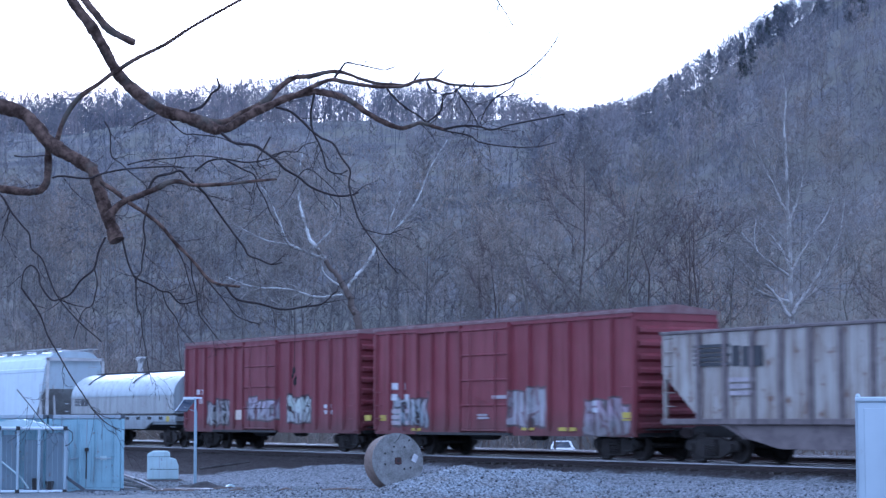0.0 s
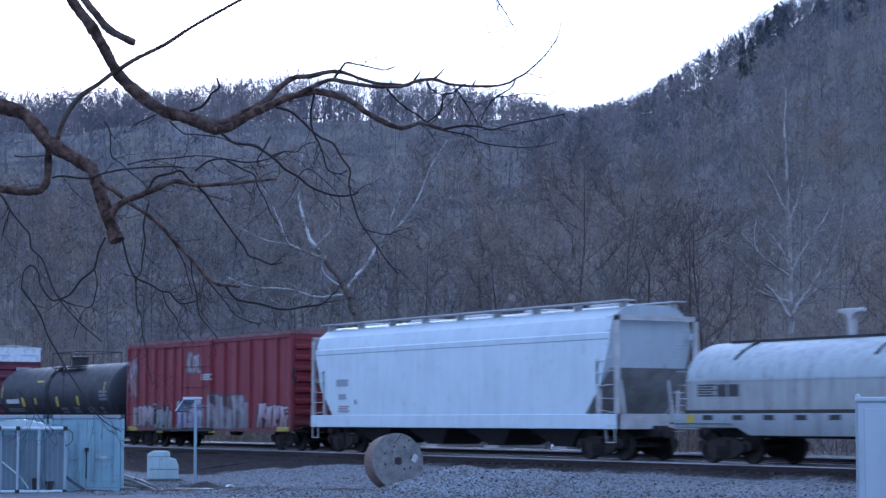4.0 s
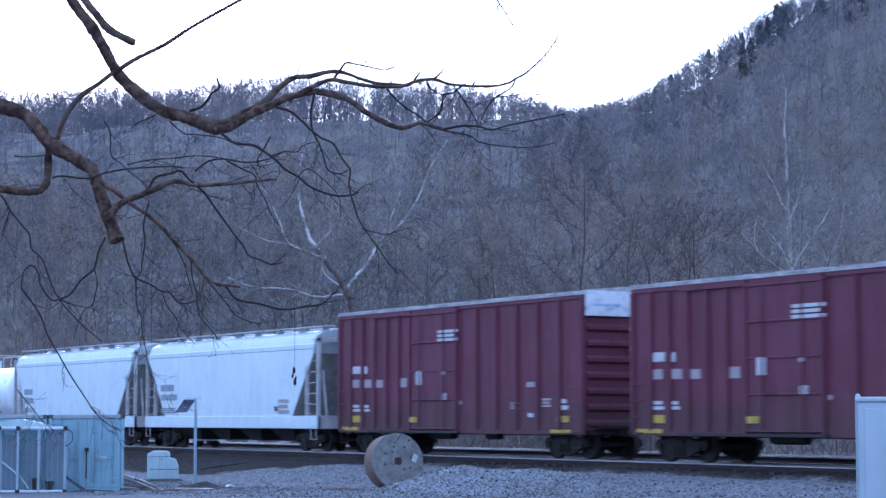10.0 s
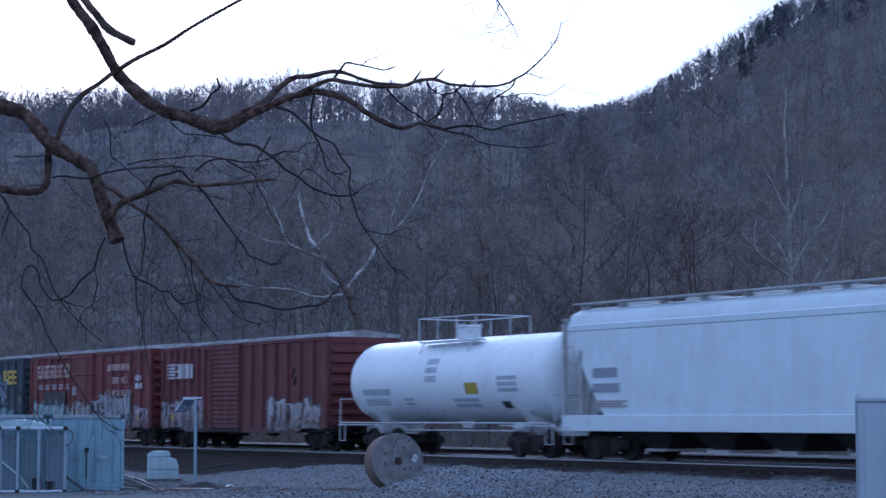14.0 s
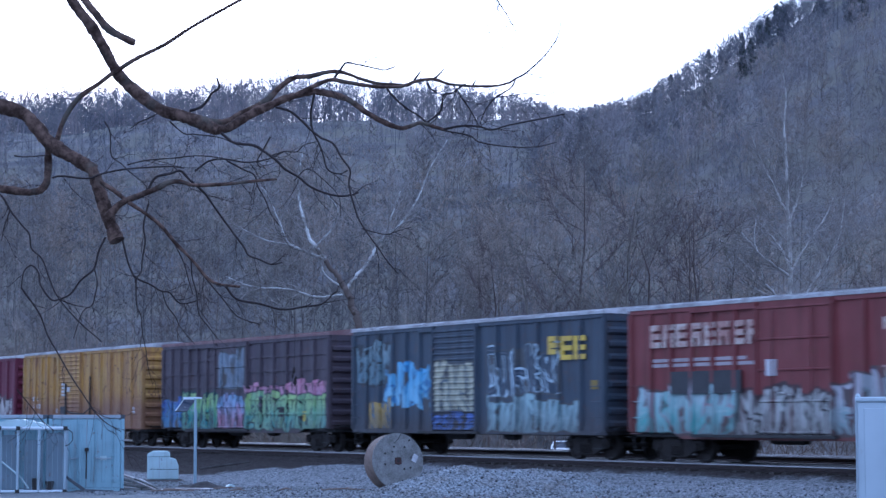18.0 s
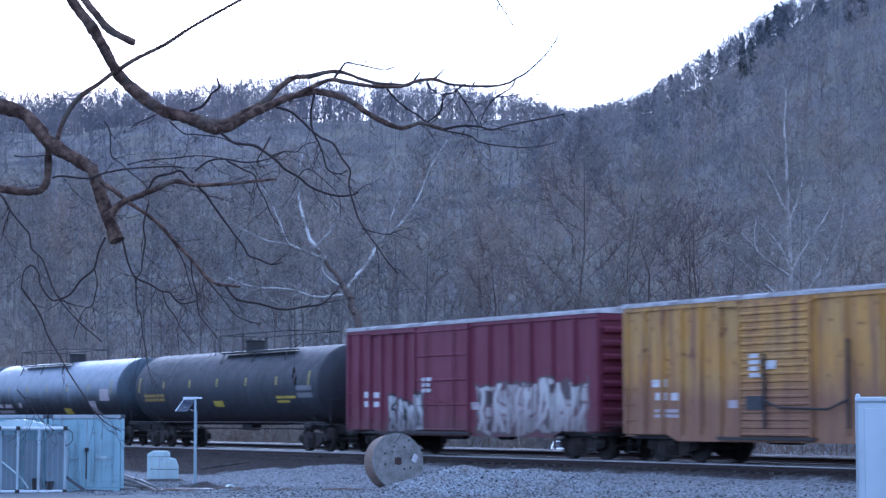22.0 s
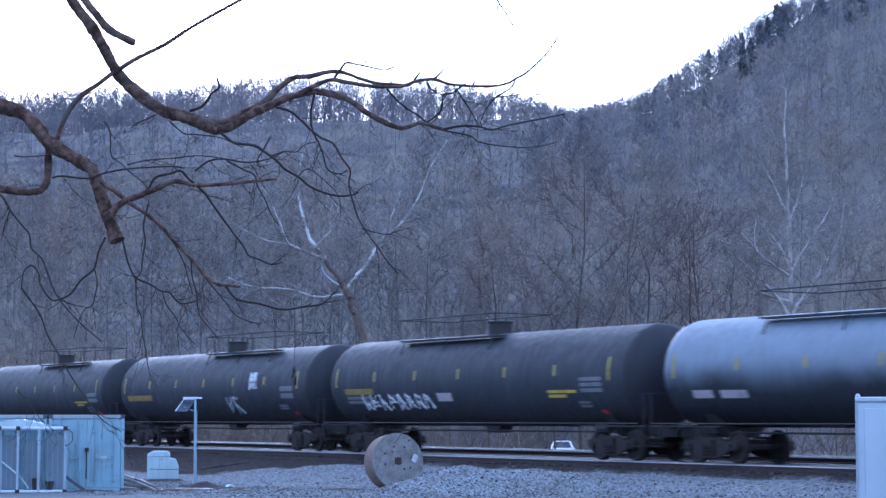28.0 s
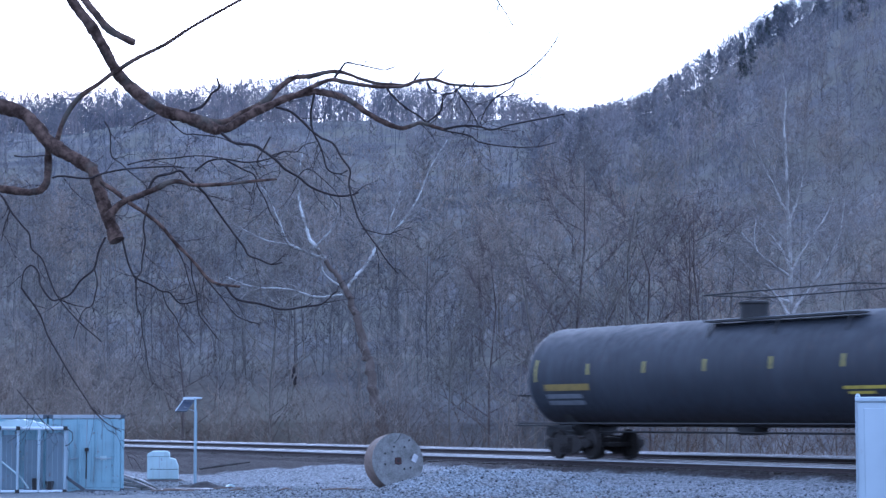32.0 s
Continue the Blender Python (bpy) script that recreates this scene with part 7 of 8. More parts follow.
FORE.append(("limb", 0.0110, 0.0010, 6, [(-2.517, 12.1, 4.616), (-1.405, 12.1, 4.687), (-0.5, 12.1, 4.474), (0.055, 12.1, 4.139), (0.28, 12.1, 3.875), (0.349, 12.1, 3.777), (0.418, 12.1, 3.665), (0.463, 12.1, 3.574)]))
FORE.append(("branch", 0.0016, 0.0008, 4, [(0.418, 12.1, 3.665), (0.366, 12.1, 3.623), (0.297, 12.1, 3.595)]))
FORE.append(("branch", 0.0041, 0.0024, 3, [(-2.173, 12.2, 1.382), (-2.11, 12.2, 1.29), (-2.034, 12.2, 1.222), (-1.951, 12.2, 1.174)]))
FORE.append(("branch", 0.0030, 0.0017, 2, [(-2.138, 12.2, 1.317), (-2.051, 12.2, 1.263), (-1.955, 12.2, 1.249)]))
FORE.append(("branch", 0.0034, 0.0020, 4, [(-2.585, 12.2, 1.427), (-2.498, 12.2, 1.324), (-2.428, 12.2, 1.239), (-2.358, 12.2, 1.181)]))
FORE.append(("branch", 0.0030, 0.0017, 3, [(-1.806, 12.2, 1.673), (-1.791, 12.2, 1.564), (-1.763, 12.2, 1.461)]))
SYC1 = []
SYC1.append(("trunk", 0.428, 0.218, 0, [(-3.94, 138.0, -2.14), (-4.34, 138.0, 1.33), (-5.01, 138.0, 4.42), (-5.6, 138.0, 6.75), (-6.19, 138.0, 8.89), (-6.97, 138.0, 10.64), (-8.15, 138.0, 12.21)]))
SYC1.append(("limb", 0.218, 0.062, 16, [(-8.15, 138.0, 12.21), (-9.26, 138.75, 13.76), (-9.83, 139.5, 15.49), (-10.18, 140.25, 17.57), (-9.97, 141.0, 20.07)]))
SYC1.append(("limb", 0.155, 0.047, 18, [(-8.27, 138.0, 12.32), (-9.48, 137.4, 12.74), (-10.6, 136.8, 13.27), (-11.14, 136.2, 14.58), (-12.07, 135.6, 16.64), (-13.05, 135.0, 17.42)]))
SYC1.append(("limb", 0.124, 0.039, 16, [(-6.97, 138.0, 9.78), (-8.66, 137.0, 9.57), (-10.52, 136.0, 10.04), (-12.73, 135.0, 10.13), (-14.53, 134.0, 10.75)]))
SYC1.append(("limb", 0.171, 0.047, 18, [(-6.7, 138.0, 10.06), (-5.25, 138.67, 12.06), (-4.3, 139.33, 13.69), (-2.93, 140.0, 14.95), (-1.75, 140.67, 16.81), (-0.96, 141.33, 18.9), (0.32, 142.0, 21.1)]))
SYC1.append(("limb", 0.110, 0.031, 10, [(-4.28, 139.0, 13.59), (-3.72, 139.67, 15.11), (-3.14, 140.33, 16.78), (-2.88, 141.0, 17.86)]))
SYC1.append(("limb", 0.109, 0.031, 8, [(-8.74, 138.0, 13.18), (-7.56, 137.67, 14.45), (-7.27, 137.33, 15.66), (-7.92, 137.0, 16.6)]))
SYC1.append(("limb", 0.093, 0.031, 4, [(-7.17, 138.0, 10.45), (-8.12, 137.5, 11.19), (-8.48, 137.0, 12.32)]))
SYC1.append(("limb", 0.095, 0.032, 6, [(-2.93, 140.0, 14.95), (-3.34, 140.5, 16.0), (-4.16, 141.0, 17.05)]))
SYC1.append(("limb", 0.093, 0.031, 10, [(-10.23, 137.0, 13.1), (-12.12, 136.5, 13.44), (-14.01, 136.0, 14.36)]))
SYC2 = []
SYC2.append(("trunk", 0.220, 0.025, 21, [(26.24, 150.0, -1.18), (26.14, 150.0, 3.85), (26.06, 150.0, 9.76), (25.99, 150.0, 14.01), (25.96, 150.0, 17.42), (25.88, 150.0, 20.42), (25.75, 150.0, 23.21), (25.91, 150.0, 25.57), (25.72, 150.0, 27.3)]))
SYC2.append(("limb", 0.093, 0.021, 21, [(25.96, 150.0, 11.88), (23.83, 149.0, 13.29), (22.02, 148.0, 15.1), (20.23, 147.0, 16.68)]))
SYC2.append(("limb", 0.080, 0.021, 14, [(25.98, 150.0, 12.73), (25.24, 151.0, 14.52), (24.13, 152.0, 16.12)]))
SYC2.append(("limb", 0.093, 0.021, 21, [(26.02, 150.0, 9.97), (23.43, 149.33, 10.78), (21.87, 148.67, 12.0), (20.67, 148.0, 14.05)]))
SYC2.append(("limb", 0.093, 0.021, 25, [(26.06, 150.0, 9.55), (27.86, 150.5, 10.73), (29.27, 151.0, 13.02), (30.13, 151.5, 15.43), (30.72, 152.0, 18.72)]))
SYC2.append(("limb", 0.068, 0.021, 18, [(25.99, 150.0, 16.35), (24.97, 150.33, 18.74), (23.99, 150.67, 20.93), (23.42, 151.0, 22.7)]))
SYC2.append(("limb", 0.068, 0.021, 14, [(26.07, 150.0, 16.14), (26.69, 150.0, 17.85), (27.05, 150.0, 19.34), (26.91, 150.0, 21.27)]))
SYC2.append(("limb", 0.068, 0.021, 18, [(26.1, 150.0, 12.31), (27.52, 150.67, 14.49), (28.96, 151.33, 16.49), (29.76, 152.0, 18.07)]))
SYC2.append(("limb", 0.1, 0.03, 10, [(25.75, 149.0, 8.87), (24.91, 149.4, 10.36), (23.85, 149.8, 11.57), (22.41, 150.2, 13.09), (20.79, 150.6, 14.83)]))
SYC2.append(("limb", 0.1, 0.03, 10, [(25.96, 149.0, 9.08), (27.02, 149.4, 10.57), (27.96, 149.8, 11.78), (29.12, 150.2, 13.6), (30.08, 150.6, 15.43)]))
SYC2.append(("limb", 0.07, 0.025, 8, [(23.81, 149.0, 11.48), (23.68, 149.4, 13.11), (23.34, 149.8, 14.63), (23.55, 150.2, 16.16)]))


def course(points, per=9):
    """A smooth line through a limb's points (Catmull-Rom), in the world."""
    p = [plan(*q) for q in [(a, b, c) for a, b, c in points]]
    p = [p[0] * 2 - p[1]] + p + [p[-1] * 2 - p[-2]]
    out = []
    for i in range(1, len(p) - 2):
        for k in range(per):
            t = k / per
            out.append(0.5 * ((2 * p[i]) + (p[i + 1] - p[i - 1]) * t + (2 * p[i - 1] - 5 * p[i] + 4 * p[i + 1] - p[i + 2]) * t * t + (3 * p[i] - p[i - 1] - 3 * p[i + 1] + p[i + 2]) * t ** 3))
    return out + [p[-2]]


def limbed_tree(name, label, courses, bark_mat, twig_mat, rng, twig_len, knobby, sides=9, thin=0.0015, droop=0.0, fork=3, limb_mat=None):
    tree = thing(name, label, "tree")
    segs = []

    def twig(p, d, length, r, depth):
        steps = 5
        q = p.copy()
        for k in range(steps):
            d = (d + Vector(rng.normal(0, 0.22, 3)) + Vector((0, 0, -droop * 0.12))).normalized()
            e = q + d * length / steps
            segs.append((*q, *e, r * (1 - 0.8 * k / steps), r * (1 - 0.8 * (k + 1) / steps), depth))
            if depth < fork and rng.uniform() < 0.62:
                side = Vector(rng.normal(0, 1, 3))
                side = (side - d * side.dot(d)).normalized()
                twig(q.lerp(e, 0.5), (d * 0.75 + side * 0.75).normalized(), length * rng.uniform(0.28, 0.55), r * 0.6, depth + 1)
            q = e

    for kind, r0, r1, twigs, pts in courses:
        line = course(pts)
        n = len(line)
        radii = []
        for i in range(n):
            r = r0 + (r1 - r0) * i / (n - 1)
            line[i] = line[i] + Vector(rng.normal(0, 1, 3)) * r * (0.05 if knobby else 0.3)
            radii.append(r * (1 + rng.uniform(-0.05, 0.05)))
        if knobby and r0 > 0.012:
            swell = [1 + 0.12 * math.sin(i * 0.31 + r0 * 900) * math.sin(i * 0.13 + 1) for i in range(n)]
            radii = [a * b for a, b in zip(radii, swell)]
        m = limb_mat if (limb_mat and kind == "limb") else twig_mat if kind == "branch" and r0 < 0.012 else bark_mat
        part(kind, Shape().tube(line, radii, sides if r0 > 0.01 else 6), m, tree, smooth=60)
        for k in range(twigs):
            f = 0.12 + 0.88 * (k + rng.uniform(0, 1)) / twigs
            i = min(int(f * (n - 1)), n - 2)
            d = (line[i + 1] - line[i]).normalized()
            side = Vector(rng.normal(0, 1, 3)) + Vector((0, 0, 0.15 - droop))
            side = (side - d * side.dot(d)).normalized()
            base = radii[i]
            twig(line[i], (d * 0.8 + side * 0.8).normalized(), twig_len * rng.uniform(0.5, 1.3), min(base * 0.62, twig_len * 0.012), 1)
    if segs:
        v, f = sticks(np.array(segs), thin, 4)
        o = part("crown", raw_mesh("crown", v, f, twig_mat), None, tree, "fine bare twigs")
        o["kind"] = "stuff"
    return tree


DARK_BARK = Nodes("rough_dark_bark")
_n = DARK_BARK
_f = _n.noise(_n.coord, 17, 6, 0.65)
_g = _n.noise(_n.coord, 5, 3)
_c = _n.mix(_n.step(_f, 0.35, 0.7), (0.034, 0.021, 0.016), (0.16, 0.105, 0.080))
_c = _n.mix(_n.step(_g, 0.5, 0.7), _c, (0.095, 0.085, 0.070))
DARK_BARK = _n.done(_c, 0.95, 0, _f, 0.6, 0.02, 0.15)
TWIG = speckled("dark_twigs", (0.026, 0.020, 0.021), (0.05, 0.04, 0.038), 8, 0.9, 0, 0.1, 0.002, 0.3, 0.2)
WHITE_BARK = speckled("white_mottled_bark", (0.60, 0.60, 0.58), (0.10, 0.085, 0.075), 0.75, 0.8, 0, 0.2, 0.02, 0, 0.2)
DARK_TRUNK = speckled("brown_trunk_bark", (0.15, 0.12, 0.105), (0.085, 0.068, 0.058), 1.5, 0.9, 0, 0.3, 0.02, 0, 0.2)
PALE_BARK = speckled("pale_grey_bark", (0.46, 0.44, 0.42), (0.20, 0.18, 0.165), 1.1, 0.85, 0, 0.2, 0.02, 0, 0.2)
PALE_TWIG = speckled("pale_twigs", (0.31, 0.29, 0.275), (0.18, 0.165, 0.155), 1.5, 0.9, 0, 0.1, 0.01, 0.3, 0.2)

trng = np.random.RandomState(5)
SYC1 = [(k, a * (1.0 if k == "trunk" else 0.7), b * 0.7, c, d) for k, a, b, c, d in SYC1]
SYC2 = [(k, a * (1.0 if k == "trunk" else 1.35), b, c, d) for k, a, b, c, d in SYC2]
FORE = [(k, a, b, c + (c + 1) // 2, d) for k, a, b, c, d in FORE]
FORE.append(("trunk", 0.17, 0.10, 0, [(-3.6, 12.6, -0.45), (-3.55, 12.55, 1.2), (-3.4, 12.4, 2.6), (-3.1, 12.3, 3.4), (-2.85, 12.1, 4.2), (-2.6, 12.0, 4.6)]))
FORE.append(("limb", 0.06, 0.048, 0, [(-3.4, 12.45, 2.9), (-3.2, 12.35, 3.15), (-2.912, 12.2, 3.199)]))
FORE.append(("limb", 0.04, 0.035, 0, [(-2.65, 12.0, 4.5), (-2.5, 12.0, 4.3), (-2.291, 12.1, 3.931)]))
FORE.append(("limb", 0.035, 0.028, 0, [(-3.4, 12.45, 2.6), (-3.2, 12.45, 2.7), (-2.906, 12.35, 2.711)]))
FORE.append(("limb", 0.03, 0.027, 0, [(-2.6, 12.0, 4.5), (-2.4, 11.9, 4.0), (-2.244, 12.0, 3.878)]))
FORE.append(("branch", 0.014, 0.009, 0, [(-3.45, 12.4, 2.2), (-3.1, 12.4, 2.45), (-2.83, 12.3, 2.642)]))
limbed_tree("bare_tree", "bare tree with dark knobby drooping limbs and fine twigs", FORE, DARK_BARK, TWIG, trng, 0.23, True, 12, 0.0011, 0.4, 2)
limbed_tree("sycamore_tree", "bare leaning sycamore with white mottled upper limbs", SYC1, DARK_TRUNK, PALE_TWIG, trng, 3.4, False, 8, 0.012, 0.0, 3, WHITE_BARK)
limbed_tree("sycamore_tree", "tall bare sycamore with a pale straight trunk", SYC2, PALE_BARK, PALE_TWIG, trng, 4.0, False, 8, 0.014, 0.0, 3)

# a dead leaf cluster that dangles from a twig
leaf = thing("dead_leaves", "small dark dead leaf cluster dangling from a twig", "leaf")
for k, (dr, dz, s) in enumerate(((0.0, 0.0, 0.026), (-0.008, -0.034, 0.018), (0.006, -0.07, 0.028), (0.012, -0.045, 0.014))):
    c = plan(-0.905 + dr, 12.2, 1.545 + dz)
    sh = Shape().lathe([(-s, 0.0), (-s * 0.4, s * 0.8), (s * 0.3, s * 0.7), (s, 0.0)], 6, "z")
    sh.v = [tuple(Vector((x, y * 0.3, z)) + c) for x, y, z in sh.v]
    part("dead_leaf", sh, TWIG, leaf)
part("stem", Shape().tube([plan(-0.905, 12.2, 1.54), plan(-0.9, 12.2, 1.75), plan(-0.91, 12.2, 1.98)], 0.0012, 4), TWIG, leaf)


# ---- things in the yard ----
def local(right, ahead, z, turn):
    """A pose whose x axis points right and y away from the tripod, turned by degrees."""
    p = plan(right, ahead, z)
    return Matrix.Translation(p) @ Matrix.Rotation(math.atan2(RIGHT.y, RIGHT.x) + radians(turn), 4, "Z")


def settle(right, ahead, sink=0.02):
    p = plan(right, ahead)
    return float(ground_height(p.x, p.y)) - sink


def painted_metal(name, colour, rust=0.25, rough=0.5):
    n = Nodes(name)
    st = n.noise(n.scaled(6, 6, 0.5), 1.2, 5, 0.65)
    sp = n.noise(n.coord, 7, 6, 0.7)
    c = n.mix(n.step(n.noise(n.coord, 0.9, 3), 0.3, 0.7), colour, tuple(k * 0.82 for k in colour))
    c = n.mix(n.math("MULTIPLY", n.step(st, 0.52, 0.8), rust), c, (0.16, 0.11, 0.08))
    c = n.mix(n.math("MULTIPLY", n.step(sp, 0.62, 0.7), rust * 1.5), c, (0.13, 0.06, 0.035))
    return n.done(c, rough, 0, sp, 0.1, 0.004)


PALE_BLUE = painted_metal("pale_blue_container_paint", (0.27, 0.40, 0.46), 0.6)
GALV = painted_metal("galvanised_pipe", (0.60, 0.66, 0.72), 0.15, 0.35)
OFFWHITE = painted_metal("off_white_cabinet_paint", (0.44, 0.55, 0.57), 0.3)
SLATE = painted_metal("dark_slate_steel", (0.055, 0.065, 0.08), 0.3)
AGED = painted_metal("aged_galvanised_pipe", (0.34, 0.41, 0.46), 0.35, 0.5)
MUD = speckled("dark_wet_earth", (0.022, 0.019, 0.018), (0.06, 0.052, 0.05), 4, 0.9, 0, 0.6, 0.03)
MESHGREY = painted_metal("dull_blue_grey_mesh", (0.16, 0.205, 0.245), 0.5, 0.8)
GREYSHEET = painted_metal("grey_sheet", (0.32, 0.36, 0.40), 0.4)
WEATHERED = speckled("weathered_grey_wood", (0.24, 0.24, 0.23), (0.13, 0.125, 0.118), 3, 0.85, 0, 0.4, 0.006)
BROWNWOOD = speckled("brown_rim_wood", (0.13, 0.09, 0.07), (0.20, 0.15, 0.12), 6, 0.85, 0, 0.4, 0.006)
HUBPLATE = speckled("rusty_hub_plate", (0.075, 0.035, 0.03), (0.04, 0.022, 0.02), 8, 0.85)
PALE_WOOD = speckled("bleached_wood", (0.66, 0.62, 0.60), (0.46, 0.41, 0.38), 5, 0.85, 0, 0.3, 0.004)
PIPE_BLUE = painted_metal("pale_post_paint", (0.34, 0.43, 0.49), 0.2)


def shipping_container():
    m = local(-11.0, 62.2, -1.0, 10.4)
    c = thing("shipping_container", "pale blue steel shipping container, end doors shut", "container", m=m)
    W, H, L = 1.15, 2.38, 6.06
    for x in (-W, W - 0.1):
        for y in (0.0, L - 0.1):
            part("corner_post", Shape().box(x, x + 0.1, y, y + 0.1, 0, H), PALE_BLUE, c, bevel=0.01)
    for z in (0.0, H - 0.12):
        part("end_rail", Shape().box(-W + 0.1, W - 0.1, 0.0, 0.1, z, z + 0.12), PALE_BLUE if z < 1 else GREYSHEET, c, bevel=0.01)
    for x in (-W, W - 0.12):
        for z in (0.0, H - 0.12):
            for y in (-0.01, L - 0.15):
                part("corner_casting", Shape().box(x - 0.01, x + 0.13, y, y + 0.16, z - 0.005, z + 0.125), SLATE, c, "dark steel corner casting", bevel=0.015)
    for sx in (-1, 1):
        wave = []
        for k in range(24):
            y = 0.12 + (L - 0.24) * k / 24
            d = (L - 0.24) / 24
            wave += [(sx * (W - 0.02), y), (sx * (W - 0.02), y + d * 0.3), (sx * (W - 0.055), y + d * 0.5), (sx * (W - 0.055), y + d * 0.8)]
        out = wave + [(sx * (W - 0.08), L - 0.12), (sx * (W - 0.08), 0.12)]
        part("side_wall", Shape().prism(out, 0.1, H - 0.1, "z"), PALE_BLUE, c)
    part("back_wall", Shape().box(-W + 0.1, W - 0.1, L - 0.06, L - 0.02, 0.1, H - 0.1), PALE_BLUE, c)
    part("roof", Shape().box(-W + 0.05, W - 0.05, 0.05, L - 0.05, H - 0.03, H - 0.005), OFFWHITE, c)
    part("floor", Shape().box(-W + 0.1, W - 0.1, 0.1, L - 0.1, 0.08, 0.13), BLACK, c)
    for x0, x1 in ((-W + 0.11, -0.012), (0.012, W - 0.11)):
        d = part("door", Shape().box(x0, x1, 0.03, 0.07, 0.13, H - 0.13), PALE_BLUE, c, bevel=0.008)
        for k in range(3):
            a = x0 + 0.12 + (x1 - x0 - 0.36) * k / 2
            part("panel", Shape().prism([(a, 0.03), (a + 0.12, 0.03), (a + 0.09, 0.006), (a + 0.03, 0.006)], 0.3, H - 0.3, "z"), PALE_BLUE, d)
        for q in (0.27, 0.75):
            x = x0 + (x1 - x0) * q
            b = part("locking_bar", Shape().tube([(x, -0.03, 0.05), (x, -0.03, H - 0.05)], 0.017, 6), PALE_BLUE, d)
            for z in (0.4, 1.1, 1.9):
                part("bracket", Shape().box(x - 0.05, x + 0.05, -0.045, 0.035, z, z + 0.06), PALE_BLUE, d)
            part("handle", Shape().tube([(x, -0.05, 1.05), (x + 0.26 * (1 if q < 0.5 else -1), -0.055, 1.02)], 0.015, 6), GREYSHEET, d)
        for z in (0.35, 0.95, 1.55, 2.1):
            hx = x0 - 0.03 if x0 < -0.5 else x1 + 0.03
            part("hinge", Shape().box(hx - 0.04, hx + 0.04, -0.012, 0.04, z, z + 0.09), PALE_BLUE, d)
    rod = part("lock_rod", Shape().tube([(0.0, -0.05, 0.42), (0.0, -0.05, 1.35)], 0.022, 6), BLACK, c)
    part("lock_box", Shape().box(-0.06, 0.07, -0.085, -0.02, 1.26, 1.36), BLACK, rod)
    part("sign_plate", Shape().box(0.42, 0.62, 0.0, 0.012, 0.98, 1.12), OFFWHITE, c)
    for k in range(6):
        part("stencil", Shape().box(-0.86, -0.79, -0.002, 0.012, 1.1 + 0.16 * k, 1.20 + 0.16 * k), SLATE, c)
    part("gasket", Shape().box(-0.012, 0.012, 0.025, 0.06, 0.13, H - 0.13), GREYSHEET, c)
    return c



_box = shipping_container()
_twin = copy_thing(_box, _box.matrix_world @ Matrix.Translation((-2.36, 0.12, 0.0)))
tagged(_twin, "pale blue steel shipping container standing close beside another", "container")


def debris():
    """Dark rubbish on the mud by the containers, the relay box and the solar pole."""
    rr = random.Random(17)
    b = thing("broken_board", "dark wet board leaning on the container doors", "board", m=local(-10.95, 61.4, settle(-10.95, 61.4), 8))
    part("board", Shape().prism([(-0.62, 0.5), (-0.55, 0.55), (0.08, 0.1), (0.9, 0.06), (0.9, 0.0), (0.02, 0.02)], -0.1, 0.02, "y"), SLATE, b, bevel=0.008)
    for r, a, w, d, h in ((-10.35, 74.4, 1.5, 0.5, 0.16), (-8.0, 67.6, 0.75, 0.5, 0.3), (-8.75, 68.3, 0.6, 0.4, 0.16), (-11.0, 61.3, 0.9, 0.3, 0.1)):
        m = local(r, a, settle(r, a) - 0.02, 0)
        u = np.linspace(-1, 1, 15)
        U, V = np.meshgrid(u, u)
        z = h * np.clip(1 - np.sqrt(U * U + V * V), 0, 1) ** 0.7 * (1 + 0.35 * lumps(U * 3 + r, V * 3, 1.6, 14)) - 0.03
        i = np.arange(U.size).reshape(U.shape)
        q = np.stack([i[:-1, :-1], i[:-1, 1:], i[1:, 1:], i[1:, :-1]], -1).reshape(-1, 4)
        o = new("mud_patch", raw_mesh("mud_patch", np.stack([U * w, V * d, z], -1).reshape(-1, 3), q, MUD))
        o.matrix_world = m
        tagged(o, "patch of dark wet earth on the gravel", "earth")
    t = thing("timber", "long dark timber lying across the edge of the bank", "timber", m=local(-8.0, 74.0, -0.56, 0))
    part("beam", Shape().tube([(-0.85, -0.6, 0.0), (0.0, 0.2, 0.12), (0.8, 1.0, 0.22)], [0.04, 0.045, 0.03], 7), MUD, t)
    p = thing("stone_block", "pale broken block lying on the gravel", "stone", m=local(-6.95, 66.0, settle(-6.95, 66.0), 15))
    part("block", Shape().prism([(-0.16, 0.0), (0.17, 0.0), (0.14, 0.12), (-0.02, 0.17), (-0.14, 0.08)], -0.1, 0.1, "y"), OFFWHITE, p, bevel=0.02)
    part("base", Shape().box(-0.15, 0.15, -0.12, 0.1, -0.03, 0.02), MUD, p)


debris()


